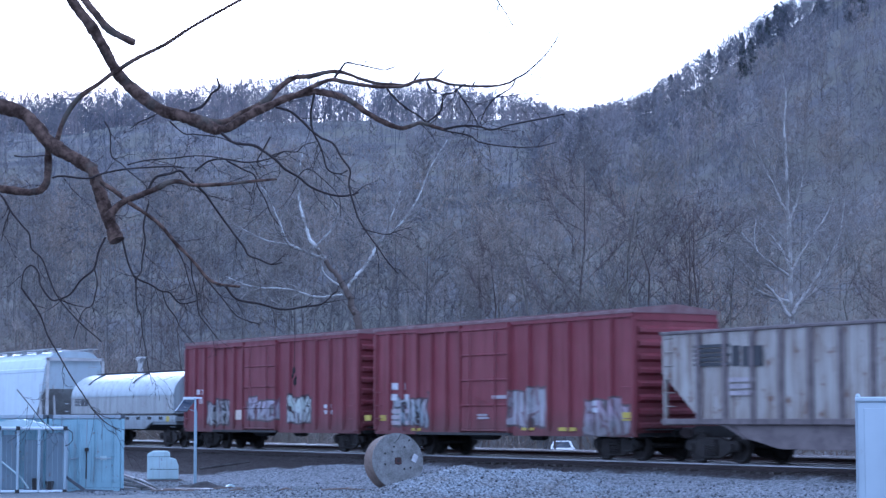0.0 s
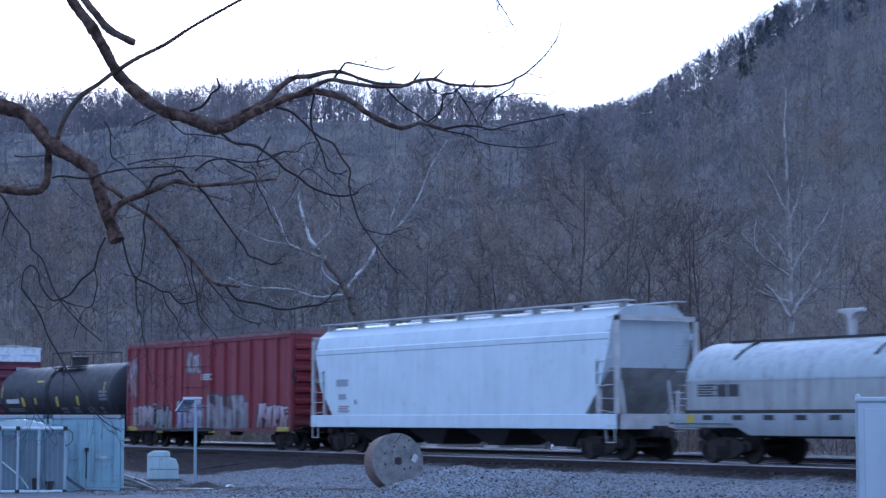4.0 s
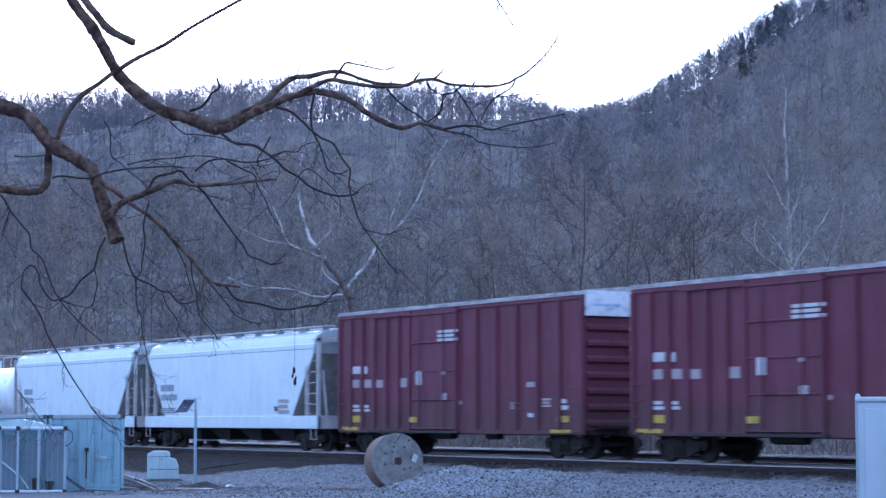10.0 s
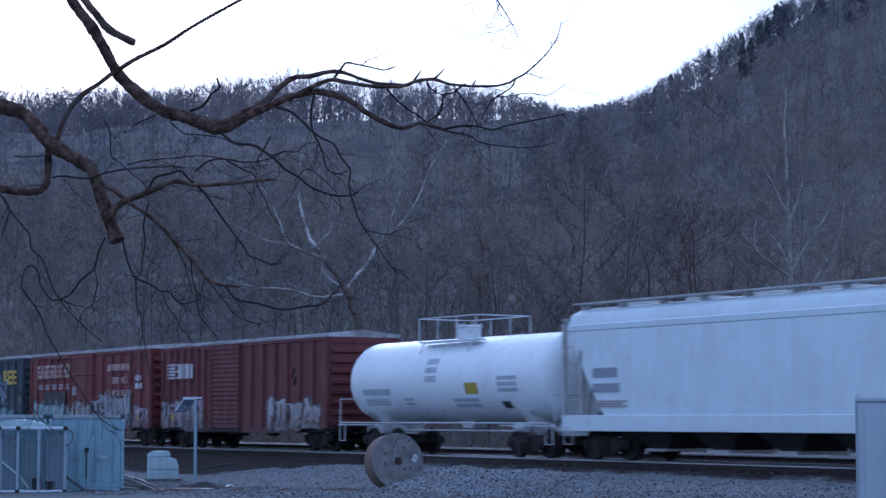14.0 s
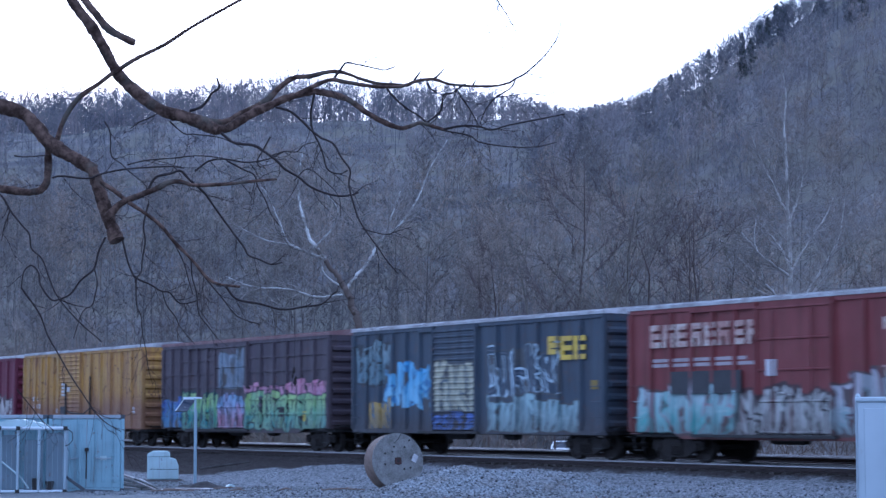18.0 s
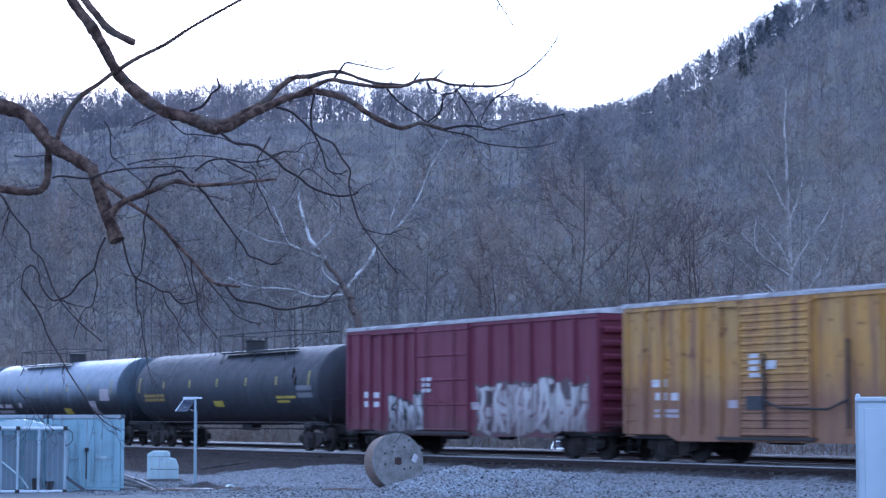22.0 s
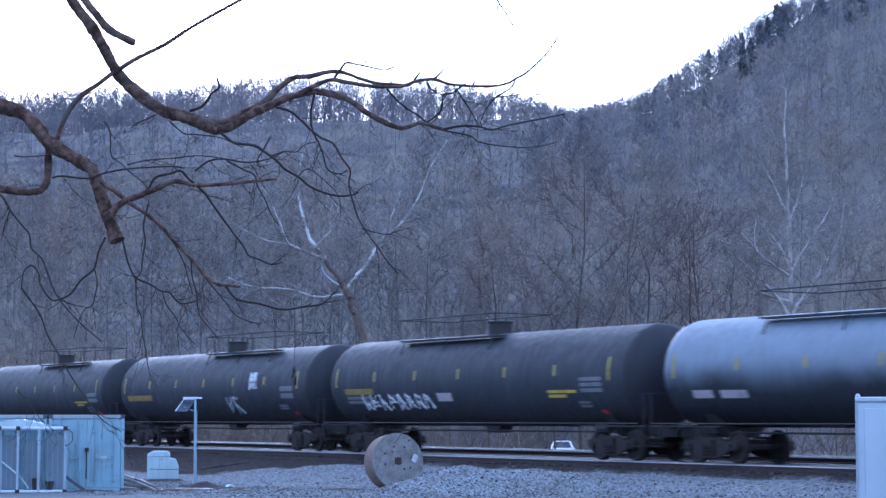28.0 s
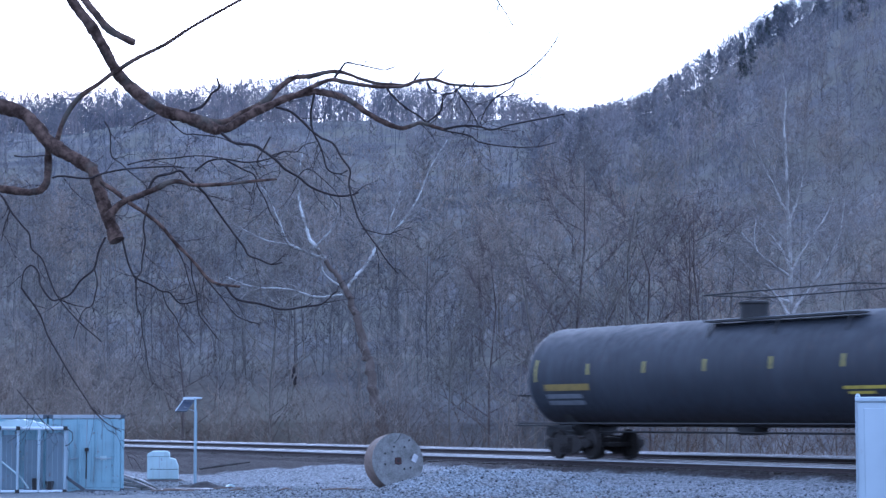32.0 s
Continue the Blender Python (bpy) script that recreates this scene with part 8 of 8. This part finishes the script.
def pipe_cage():
    """A tall trolley of pipes with wire sides, a sheet inside and a white cover on top."""
    m = local(-12.35, 60.6, settle(-12.35, 60.6), 8)
    c = thing("pipe_cage", "galvanised pipe cage rack with grey sheets inside, pale cover on top", "rack", m=m)
    W, D, H = 0.98, 1.1, 1.95
    for x in (-W, -0.42, 0.2, W):
        part("post", Shape().tube([(x, 0, 0), (x, 0, H)], 0.045, 8), AGED, c)
    for x in (-W, W):
        part("post", Shape().tube([(x, D, 0), (x, D, H)], 0.035, 8), AGED, c)
    for z in (0.06, H):
        part("rail", Shape().tube([(-W - 0.05, 0, z), (W + 0.05, 0, z)], 0.05 if z > 1 else 0.04, 8), GALV, c)
        part("rail", Shape().tube([(-W, D, z), (W, D, z)], 0.04, 8), GALV, c)
        for x in (-W, W):
            part("rail", Shape().tube([(x, 0, z), (x, D, z)], 0.04, 8), GALV, c)
    for x in (-W, -0.42, W):
        for z in (0.06, H):
            part("pipe_clamp", Shape().tube([(x, -0.05, z - 0.06), (x, -0.05, z + 0.06)], 0.065, 8), BLACK, c)
    for k in range(13):
        x = -W + 2 * W * (k + 0.5) / 13
        part("wire", Shape().tube([(x, 0.02, 0.06), (x, 0.02, H)], 0.005, 4), GREYSHEET, c)
    part("sheet", Shape().box(-0.9, -0.4, 0.25, 0.29, 0.1, 1.75), MESHGREY, c, "dull grey sheet")
    part("sheet", Shape().box(-0.25, 0.3, 0.3, 0.34, 0.1, 1.6), MESHGREY, c)
    part("sheet", Shape().box(0.4, 0.92, 0.22, 0.26, 0.1, 1.8), MESHGREY, c)
    part("brace", Shape().tube([(-0.9, 0.12, 0.95), (-0.35, 0.12, 0.5), (-0.1, 0.12, 0.15)], 0.03, 6), OFFWHITE, c)
    part("floor_pan", Shape().box(-W, W, 0, D, 0.07, 0.1), GREYSHEET, c)
    part("bucket", Shape().lathe([(0.1, 0.0), (0.1, 0.1), (0.36, 0.13), (0.36, 0.0)], 12, "z", (0.52, 0.14, 0)), BLACK, c)
    part("bucket", Shape().lathe([(0.1, 0.0), (0.1, 0.11), (0.45, 0.13), (0.45, 0.0)], 12, "z", (0.12, 0.15, 0)), BLACK, c)
    peaks = [(-W - 0.15 + 0.12 * k, H + 0.06 + 0.22 * math.sin(0.5 + 0.19 * k) * (1.0 if k % 2 else 0.82)) for k in range(14)]
    part("cover", Shape().prism([(-W - 0.15, H + 0.015)] + peaks + [(peaks[-1][0], H + 0.015)], 0.1, D, "y"), OFFWHITE, c, "crumpled pale cover", smooth=20)
    part("cable_loop", Shape().tube([(W + 0.02, -0.05, H), (W + 0.2, -0.05, H - 0.12), (W + 0.22, -0.05, H - 0.35), (W + 0.1, -0.05, H - 0.5), (W, -0.05, H - 0.52)], 0.014, 5), BLACK, c)


pipe_cage()


def relay_box():
    r, a = -10.4, 75.0
    m = local(r, a, settle(r, a) + 0.08, 6)
    c = thing("relay_box", "pale grey trackside relay box with a rounded lid", "relay box", m=m)
    out = [(-0.58, 0.0), (0.56, 0.0), (0.56, 0.48), (0.46, 0.74), (0.24, 0.80), (0.22, 0.95), (0.12, 1.03), (-0.36, 1.03), (-0.54, 0.94), (-0.58, 0.86)]
    part("housing", Shape().prism(out, -0.35, 0.35, "y"), OFFWHITE, c, bevel=0.02)
    part("lid", Shape().prism([(-0.6, 0.84), (0.25, 0.84), (0.24, 0.97), (0.13, 1.05), (-0.37, 1.05), (-0.56, 0.96)], -0.38, 0.38, "y"), OFFWHITE, c, bevel=0.02)
    part("door_seam", Shape().box(-0.145, -0.125, -0.358, -0.34, 0.04, 0.84), GREYSHEET, c)
    for k in range(9):
        x = -0.46 + k * 0.115
        part("vent_slot", Shape().box(x, x + 0.07, -0.358, -0.34, 0.36, 0.39), BLACK, c)
    part("latch", Shape().box(-0.08, -0.02, -0.375, -0.34, 0.68, 0.8), GREYSHEET, c)
    part("plinth", Shape().box(-0.66, 0.7, -0.42, 0.42, -0.18, 0.0), BLACK, c, "dark timber base")


relay_box()


def panel_pole():
    r, a = -8.37, 68.0
    z = settle(r, a, 0.1)
    c = thing("solar_pole", "slim pale post with a small tilted solar panel", "pole", m=local(r, a, z, 0))
    top = 1.95 - z
    part("post", Shape().tube([(0, 0, 0), (0, 0, top)], 0.038, 10), PIPE_BLUE, c)
    part("base_plate", Shape().box(-0.14, 0.14, -0.14, 0.14, 0, 0.12), PIPE_BLUE, c)
    part("cross_arm", Shape().box(-0.42, 0.22, -0.03, 0.03, top - 0.02, top + 0.04), GALV, c, bevel=0.008)
    u = Vector((0.40, 0.12, 0.0))
    o = Vector((-0.66, -0.28, top - 0.45))
    w = Vector((0.26, 0.40, 0.44))
    n = u.cross(w).normalized() * 0.02
    def slab(a0, a1, b0, b1, lift, thick):
        s = Shape()
        q = [o + u * a + w * b for a, b in ((a0, b0), (a1, b0), (a1, b1), (a0, b1))]
        k = n.normalized()
        return s.add([p + k * lift for p in q] + [p + k * (lift - thick) for p in q], [(0, 1, 2, 3), (7, 6, 5, 4), (0, 4, 5, 1), (1, 5, 6, 2), (2, 6, 7, 3), (3, 7, 4, 0)])
    pan = part("solar_panel", slab(0.03, 0.97, 0.03, 0.97, 0.0, 0.02), SOLAR, c, "dark glassy panel")
    for k, a in enumerate(((0, 1, 0, 0.05), (0, 1, 0.93, 1), (0, 0.06, 0.05, 0.93), (0.95, 1, 0.05, 0.93))):
        part("frame", slab(*a, 0.012, 0.045), GALV if k in (1, 2) else SLATE, pan)
    part("strut", Shape().tube([(0, 0, top - 0.45), o + u * 0.5 + w * 0.35], 0.015, 5), GREYSHEET, c)
    part("conduit", Shape().tube([(0.055, 0, 0.1), (0.055, 0, top - 0.5), (0.0, 0, top - 0.2)], 0.014, 5), PIPE_BLUE, c)


_n = Nodes("solar_glass")
SOLAR = _n.done(_n.mix(_n.step(_n.noise(_n.coord, 3, 2), 0.3, 0.7), (0.02, 0.028, 0.05), (0.05, 0.06, 0.085)), 0.2)
panel_pole()


def cable_reel():
    """A wooden drum on its rim: two plank flanges, slatted core, through hole."""
    r, a = -1.52, 62.2
    R, T = 0.86, 0.62
    m = local(r, a, settle(r, a) + R - 0.03, 0) @ Matrix.Rotation(radians(27), 4, "Z") @ Matrix.Rotation(radians(-7), 4, "X")
    c = thing("cable_reel", "weathered grey wooden cable reel leaning on the gravel", "cable reel", m=m)
    rr = random.Random(3)
    for y0, y1, front in ((-T / 2, -T / 2 + 0.05, True), (-T / 2 + 0.055, -T / 2 + 0.10, False), (T / 2 - 0.06, T / 2, False)):
        turn = radians(47 if front else -43)
        n = 9
        for k in range(n):
            lo, hi = -R + 2 * R * k / n + 0.0015, -R + 2 * R * (k + 1) / n - 0.0015
            def edge(v):
                return math.sqrt(max(0.0, R * R - v * v))
            steps = [lo + (hi - lo) * q / 4 for q in range(5)]
            out = [(edge(v), v) for v in steps] + [(-edge(v), v) for v in reversed(steps)]
            out = [(x * math.cos(turn) - z * math.sin(turn), x * math.sin(turn) + z * math.cos(turn)) for x, z in out]
            d = rr.uniform(-0.006, 0.004)
            part("plank", Shape().prism(out, y0 + d, y1 + d, "y"), WEATHERED if front else BROWNWOOD, c)
    n = 22
    for k in range(n):
        a0 = 2 * math.pi * k / n
        q = Shape().box(-0.075, 0.075, -T / 2 + 0.1, T / 2 - 0.06, 0.66, 0.70)
        q.v = [(x * math.cos(a0) + z * math.sin(a0), y, -x * math.sin(a0) + z * math.cos(a0)) for x, y, z in q.v]
        part("core_slat", q, BROWNWOOD, c)
    part("rim_band", Shape().lathe([(-T / 2 + 0.1, R * 0.985), (-T / 2 + 0.1, R * 1.0), (T / 2 - 0.06, R * 1.0), (T / 2 - 0.06, R * 0.985)], 48, "y"), BROWNWOOD, c, "brown lagging boards round the drum")
    part("hub", Shape().lathe([(-T / 2 - 0.012, 0.0), (-T / 2 - 0.012, 0.12), (-T / 2 + 0.02, 0.12)], 16, "y"), BLACK, c)
    part("hub_plate", Shape().box(-0.11, 0.11, -T / 2 - 0.022, -T / 2, -0.1, 0.1), HUBPLATE, c, "rusty square hub plate")
    part("arbor_hole", Shape().lathe([(-T / 2 - 0.026, 0.0), (-T / 2 - 0.026, 0.05), (-T / 2 + 0.02, 0.05)], 12, "y"), BLACK, c)
    for x, z in ((-0.43, 0.23), (-0.18, 0.28), (-0.12, 0.44), (0.24, 0.42), (0.41, 0.63), (0.45, 0.10), (-0.45, -0.10), (0.2, -0.25), (0.41, -0.21)):
        part("bolt", Shape().lathe([(-T / 2 - 0.014, 0.0), (-T / 2 - 0.014, 0.034), (-T / 2 + 0.01, 0.034)], 8, "y", (x, 0, z)), BLACK, c)
    part("crack", Shape().tube([(-0.1, -T / 2 - 0.004, 0.55), (0.04, -T / 2 - 0.004, 0.68), (0.14, -T / 2 - 0.004, 0.82)], 0.012, 5), BLACK, c)
    tag = Shape().box(-0.085, 0.085, -T / 2 - 0.008, -T / 2 + 0.004, -0.12, 0.12)
    t = radians(-28)
    tag.v = [(x * math.cos(t) - z * math.sin(t) + 0.58, y, x * math.sin(t) + z * math.cos(t) + 0.08) for x, y, z in tag.v]
    part("paper_tag", tag, WHITE, c, "white paper tag")


cable_reel()


def mound():
    """A pile of crushed stone with loose stones on it."""
    r, a = 0.55, 52.5
    c0 = plan(r, a)
    u = np.linspace(-5.2, 6.2, 190)
    w = np.linspace(-4.2, 4.2, 130)
    U, V = np.meshgrid(u, w)
    X, Y = c0.x + U * RIGHT.x + V * AHEAD.x, c0.y + U * RIGHT.y + V * AHEAD.y
    base = ground_height(X, Y)
    rad = np.sqrt((np.where(U < 0, U / 2.6, U / 3.7)) ** 2 + (V / 2.3) ** 2)
    h = 0.80 * np.clip(1 - rad, 0, 1) ** 0.7 * (1 + 0.10 * lumps(U, V, 1.7, 2))
    h = h + 0.30 * np.clip(1 - np.sqrt(((U - 3.2) / 2.6) ** 2 + (V / 1.9) ** 2), 0, 1)
    rs = np.random.RandomState(9)
    on = h > 0.015
    Z = base + h - 0.06 + on * rs.uniform(-0.02, 0.03, h.shape)
    i = np.arange(X.size).reshape(X.shape)
    q = np.stack([i[:-1, :-1], i[:-1, 1:], i[1:, 1:], i[1:, :-1]], -1).reshape(-1, 4)
    pile = tagged(new("mound", raw_mesh("mound", np.stack([X, Y, Z], -1).reshape(-1, 3), q, GRAVEL)), "mound of pale grey crushed stone", "gravel", kind="stuff")
    pts = []
    for k in range(5200):
        a_, b_ = rs.randint(0, X.shape[0] - 1), rs.randint(0, X.shape[1] - 1)
        if h[a_, b_] > 0.02:
            pts.append((X[a_, b_] + rs.uniform(-0.03, 0.03), Y[a_, b_] + rs.uniform(-0.03, 0.03), Z[a_, b_], rs.uniform(0.018, 0.05)))
    return pts


def stones(name, label, pts, material, seed):
    """Loose stones, each a rough little lump, in one mesh."""
    rs = np.random.RandomState(seed)
    base = np.array([(1, 0, 0), (-1, 0, 0), (0, 1, 0), (0, -1, 0), (0, 0, 0.75), (0, 0, -0.75)], float)
    tri = np.array([(0, 2, 4), (2, 1, 4), (1, 3, 4), (3, 0, 4), (2, 0, 5), (1, 2, 5), (3, 1, 5), (0, 3, 5)])
    P = np.array(pts)
    n = len(P)
    v = base[None] * rs.uniform(0.6, 1.25, (n, 6, 3)) + rs.uniform(-0.25, 0.25, (n, 6, 3))
    a = rs.uniform(0, 6.28, n)
    x = v[:, :, 0] * np.cos(a)[:, None] - v[:, :, 1] * np.sin(a)[:, None]
    y = v[:, :, 0] * np.sin(a)[:, None] + v[:, :, 1] * np.cos(a)[:, None]
    v = np.stack([x, y, v[:, :, 2]], -1) * P[:, None, 3:4] + P[:, None, :3]
    f = (tri[None] + (np.arange(n) * 6)[:, None, None]).reshape(-1, 3)
    return tagged(new(name, raw_mesh(name, v.reshape(-1, 3), f, material)), label, "gravel", kind="stuff")


_n = Nodes("crushed_stone")
_v = _n.xyz(_n.cells(_n.coord, 22, "F1", 1))[0]
_col = _n.mix(_n.step(_n.noise(_n.coord, 1.2, 4), 0.35, 0.7), _n.ramp(_v, (0.0, (0.06, 0.066, 0.075)), (1.0, (0.30, 0.325, 0.345))), _n.ramp(_v, (0.0, (0.06, 0.057, 0.055)), (1.0, (0.22, 0.217, 0.215))))
GRAVEL = _n.done(_col, 0.9, 0, _n.cells(_n.coord, 22, "F1", 0), 0.9, 0.03, 0.2)
_n = Nodes("loose_stone")
LOOSE = _n.done(_n.ramp(_n.random(True), (0.0, (0.03, 0.03, 0.035)), (0.5, (0.14, 0.145, 0.155)), (1.0, (0.27, 0.28, 0.30))), 0.9, 0, _n.noise(_n.coord, 60, 3), 0.3, 0.004, 0.2)
stones("loose_stones", "loose crushed stones on the heap", mound(), LOOSE, 6)
srs = np.random.RandomState(31)
_p = []
while len(_p) < 9000:
    d = srs.uniform(38, 92)
    t = radians(srs.uniform(-12.6, 12.6))
    g = plan(d * math.tan(t), d)
    if -16 < g.y < -3.3 and not (g.x < -60 and g.y > -6.5):
        z = float(ground_height(g.x, g.y))
        if g.y > -7:
            top = -0.225 - max(0, -1.75 - g.y) * 0.62
            flat = -0.36 + (z + 0.36) * float(smooth01(-1.9, -7.0, g.y))
            z = max(top, min(flat, -0.225))
        _p.append((g.x, g.y, z + 0.005, srs.uniform(0.015, 0.05)))
stones("ballast_stones", "loose grey stones scattered over the gravel", _p, LOOSE, 7)

_p = []
while len(_p) < 260:
    d = srs.uniform(33, 46)
    g = plan(d * math.tan(radians(srs.uniform(-2.5, 6.0))), d)
    if lumps(g.x, g.y, 2.2, 41) > 0.35:
        _p.append((g.x, g.y, float(ground_height(g.x, g.y)) + 0.012, srs.uniform(0.015, 0.04)))
stones("leaf_litter", "scattered red-brown dead leaves on the gravel", _p, speckled("dead_leaf", (0.16, 0.06, 0.035), (0.09, 0.04, 0.028), 20, 0.9, island=0.5), 8)


def stick_pile():
    rr = random.Random(8)
    c = thing("stick_pile", "fan of bleached broken sticks and boards", "sticks", m=local(-9.75, 65.0, settle(-9.75, 65.0), 0))
    for k in range(8):
        x0, drop = -0.62 + rr.uniform(-0.08, 0.1), 0.56 - 0.066 * k
        a = [(x0, rr.uniform(-0.15, 0.25), drop), (x0 + 0.6, rr.uniform(-0.1, 0.1), drop * 0.62), (0.66 + rr.uniform(-0.2, 0.12), rr.uniform(-0.2, 0.2), 0.03)]
        s = Shape().tube(a, [rr.uniform(0.035, 0.05), 0.045, 0.03], 4, twist=0.6)
        part("stick", s, PALE_WOOD if k % 3 else WEATHERED, c)
    for k in range(4):
        x0 = 0.7 + 0.42 * k
        part("board", Shape().box(x0, x0 + rr.uniform(0.5, 0.8), rr.uniform(-0.3, 0.2), rr.uniform(0.25, 0.4), 0.02 + 0.01 * (k % 2), 0.06 + 0.012 * (k % 2)), PALE_WOOD if k % 2 else BROWNWOOD, c)


stick_pile()
for r, a, ln, turn in ((-6.75, 63.5, 1.0, 20), (-6.1, 60.0, 0.5, -15), (-4.7, 60.5, 0.45, 35), (-2.9, 58.5, 1.3, 4), (-8.1, 61.0, 1.5, -6)):
    s = thing("driftwood_stick", "weathered broken stick lying on the gravel", "stick", m=local(r, a, settle(r, a) + 0.02, turn))
    part("stick", Shape().tube([(-ln / 2, 0, 0.02), (0, 0.05, 0.05), (ln / 2, 0, 0.02)], [0.02, 0.025, 0.012], 6), BROWNWOOD, s)
    part("twig", Shape().tube([(0, 0.05, 0.05), (ln * 0.2, 0.15, 0.1)], [0.012, 0.006], 5), BROWNWOOD, s)


def white_cabinet():
    """A tall plain sheet-metal cabinet close to the tripod."""
    a = 21.0
    r = 727 / 3550 * a
    z = settle(r, a)
    c = thing("metal_cabinet", "plain white sheet-metal cabinet with a capped corner", "cabinet", m=local(r, a, z, -13))
    H = 1.48 - z
    part("body", Shape().box(0.012, 1.3, 0.0, 0.7, 0.08, H - 0.05), CABINET, c, bevel=0.012)
    part("top_panel", Shape().box(0.0, 1.32, -0.02, 0.72, H - 0.05, H), CABINET, c, bevel=0.01)
    part("corner_cap", Shape().lathe([(H - 0.02, 0.0), (H - 0.02, 0.022), (H + 0.01, 0.026), (H + 0.03, 0.018), (H + 0.034, 0.0)], 12, "z", (0.03, 0.01, 0)), CABINET, c)
    part("corner_trim", Shape().box(0.0, 0.02, -0.012, 0.03, 0.08, H - 0.05), GREYSHEET, c)
    part("door", Shape().box(0.09, 1.24, -0.012, 0.0, 0.2, H - 0.12), CABINET, c, bevel=0.004)
    part("plinth", Shape().box(0.05, 1.27, 0.05, 0.65, 0.0, 0.08), BLACK, c)


CABINET = painted_metal("white_cabinet_paint", (0.42, 0.48, 0.53), 0.10, 0.6)
white_cabinet()


def parked_car():
    """A white saloon on the low ground beyond the tracks, seen three-quarters from behind."""
    a = 138.0
    r = (994 - 784) / 3550 * a
    c = thing("parked_car", "white parked car on the low ground beyond the tracks", "car", m=local(r, a, settle(r, a) - 0.02, 86))
    low = [(-2.2, 0.32), (-2.22, 0.72), (-2.05, 0.90), (-1.3, 0.97), (1.5, 0.97), (2.12, 0.92), (2.2, 0.6), (2.18, 0.32)]
    part("body", Shape().prism(low, -0.88, 0.88, "y"), CARPAINT, c, bevel=0.07, smooth=30)
    foot, roof = (-1.32, 1.62, 0.82), (-0.45, 0.95, 0.58)
    v = [(x, y, 0.95) for x in foot[:2] for y in (-foot[2], foot[2])] + [(x, y, 1.46) for x in roof[:2] for y in (-roof[2], roof[2])]
    cabin = part("cabin", Shape().add(v, [(0, 1, 3, 2), (4, 6, 7, 5), (0, 4, 5, 1), (2, 3, 7, 6), (0, 2, 6, 4), (1, 5, 7, 3)]), CARPAINT, c, bevel=0.05, smooth=30)
    def pane(a, b, e, f, lift):
        """A window on one slope of the cabin, between two edges of it, set in from them."""
        q = [Vector(v[a]), Vector(v[b]), Vector(v[f]), Vector(v[e])]
        n = (q[1] - q[0]).cross(q[3] - q[0]).normalized() * lift
        p = [q[0].lerp(q[1], s).lerp(q[3].lerp(q[2], s), t) for s, t in ((0.1, 0.12), (0.9, 0.12), (0.88, 0.85), (0.12, 0.85))]
        part("window", Shape().add([k + n for k in p] + [k - n for k in p], [(0, 1, 2, 3), (7, 6, 5, 4), (0, 4, 5, 1), (1, 5, 6, 2), (2, 6, 7, 3), (3, 7, 4, 0)]), SOLAR, cabin)
    pane(0, 1, 4, 5, 0.012), pane(2, 3, 6, 7, 0.012), pane(0, 2, 4, 6, 0.012), pane(1, 3, 5, 7, 0.012)
    for sy in (-1, 1):
        for x in (-1.35, 1.35):
            part("wheel", Shape().lathe([(-0.1, 0.0), (-0.1, 0.3), (-0.06, 0.33), (0.06, 0.33), (0.1, 0.3), (0.1, 0.0)], 18, "y", (x, sy * 0.8, 0.33)), BLACK, c)
    for sy in (-1, 1):
        part("tail_lamp", Shape().box(2.17, 2.22, sy * 0.7 - 0.12, sy * 0.7 + 0.12, 0.7, 0.84), RED, c)
        part("headlight", Shape().box(-2.24, -2.19, sy * 0.68 - 0.12, sy * 0.68 + 0.12, 0.62, 0.76), GALV, c)


def marker_post(r, a, top):
    z = settle(r, a, 0.1)
    c = thing("marker_post", "pale grey marker post beyond the second track", "post", m=local(r, a, z, 20))
    part("post", Shape().box(-0.045, 0.045, -0.045, 0.045, 0.0, top - z), GREYSHEET, c, bevel=0.008)
    part("cap", Shape().box(-0.055, 0.055, -0.055, 0.055, top - z, top - z + 0.03), GREYSHEET, c, bevel=0.008)


marker_post(7.26, 77.1, 0.80)
CARPAINT = plain_paint("white_car_paint", (0.75, 0.76, 0.78), 0.3)
parked_car()


# ---- what moves ----
def motions():
    """The train rolls by, a little faster at the end; its wheelsets turn while they are near."""
    times = [0, 1 / 30, 2 / 30, 0.2, 0.5] + [float(k) for k in range(1, 32)] + [31.5, 31.8, 32 - 2 / 30, 32 - 1 / 30, 32.0]
    for car, at in TRAIN:
        walk(car, [(t, pose(at + travelled(t), 0, 0)) for t in times])
    middle = dict((car, at) for car, at in TRAIN)
    for w, wx, car in SPIN:
        at = middle[car]
        steps = [k / 30 for k in range(0, 961) if -125 < at + travelled(k / 30) < -8] or [0.0]
        rows = [] if steps[0] == 0 else [(0.0, steps[0])]
        rows += [(t, t) for t in steps]
        rows += [] if steps[-1] >= 32 else [(32.0, steps[-1])]
        walk(w, [(t, pose(wx, 0, 0.457, 0, math.degrees(travelled(s) / 0.457) % 360, 0)) for t, s in rows])


motions()
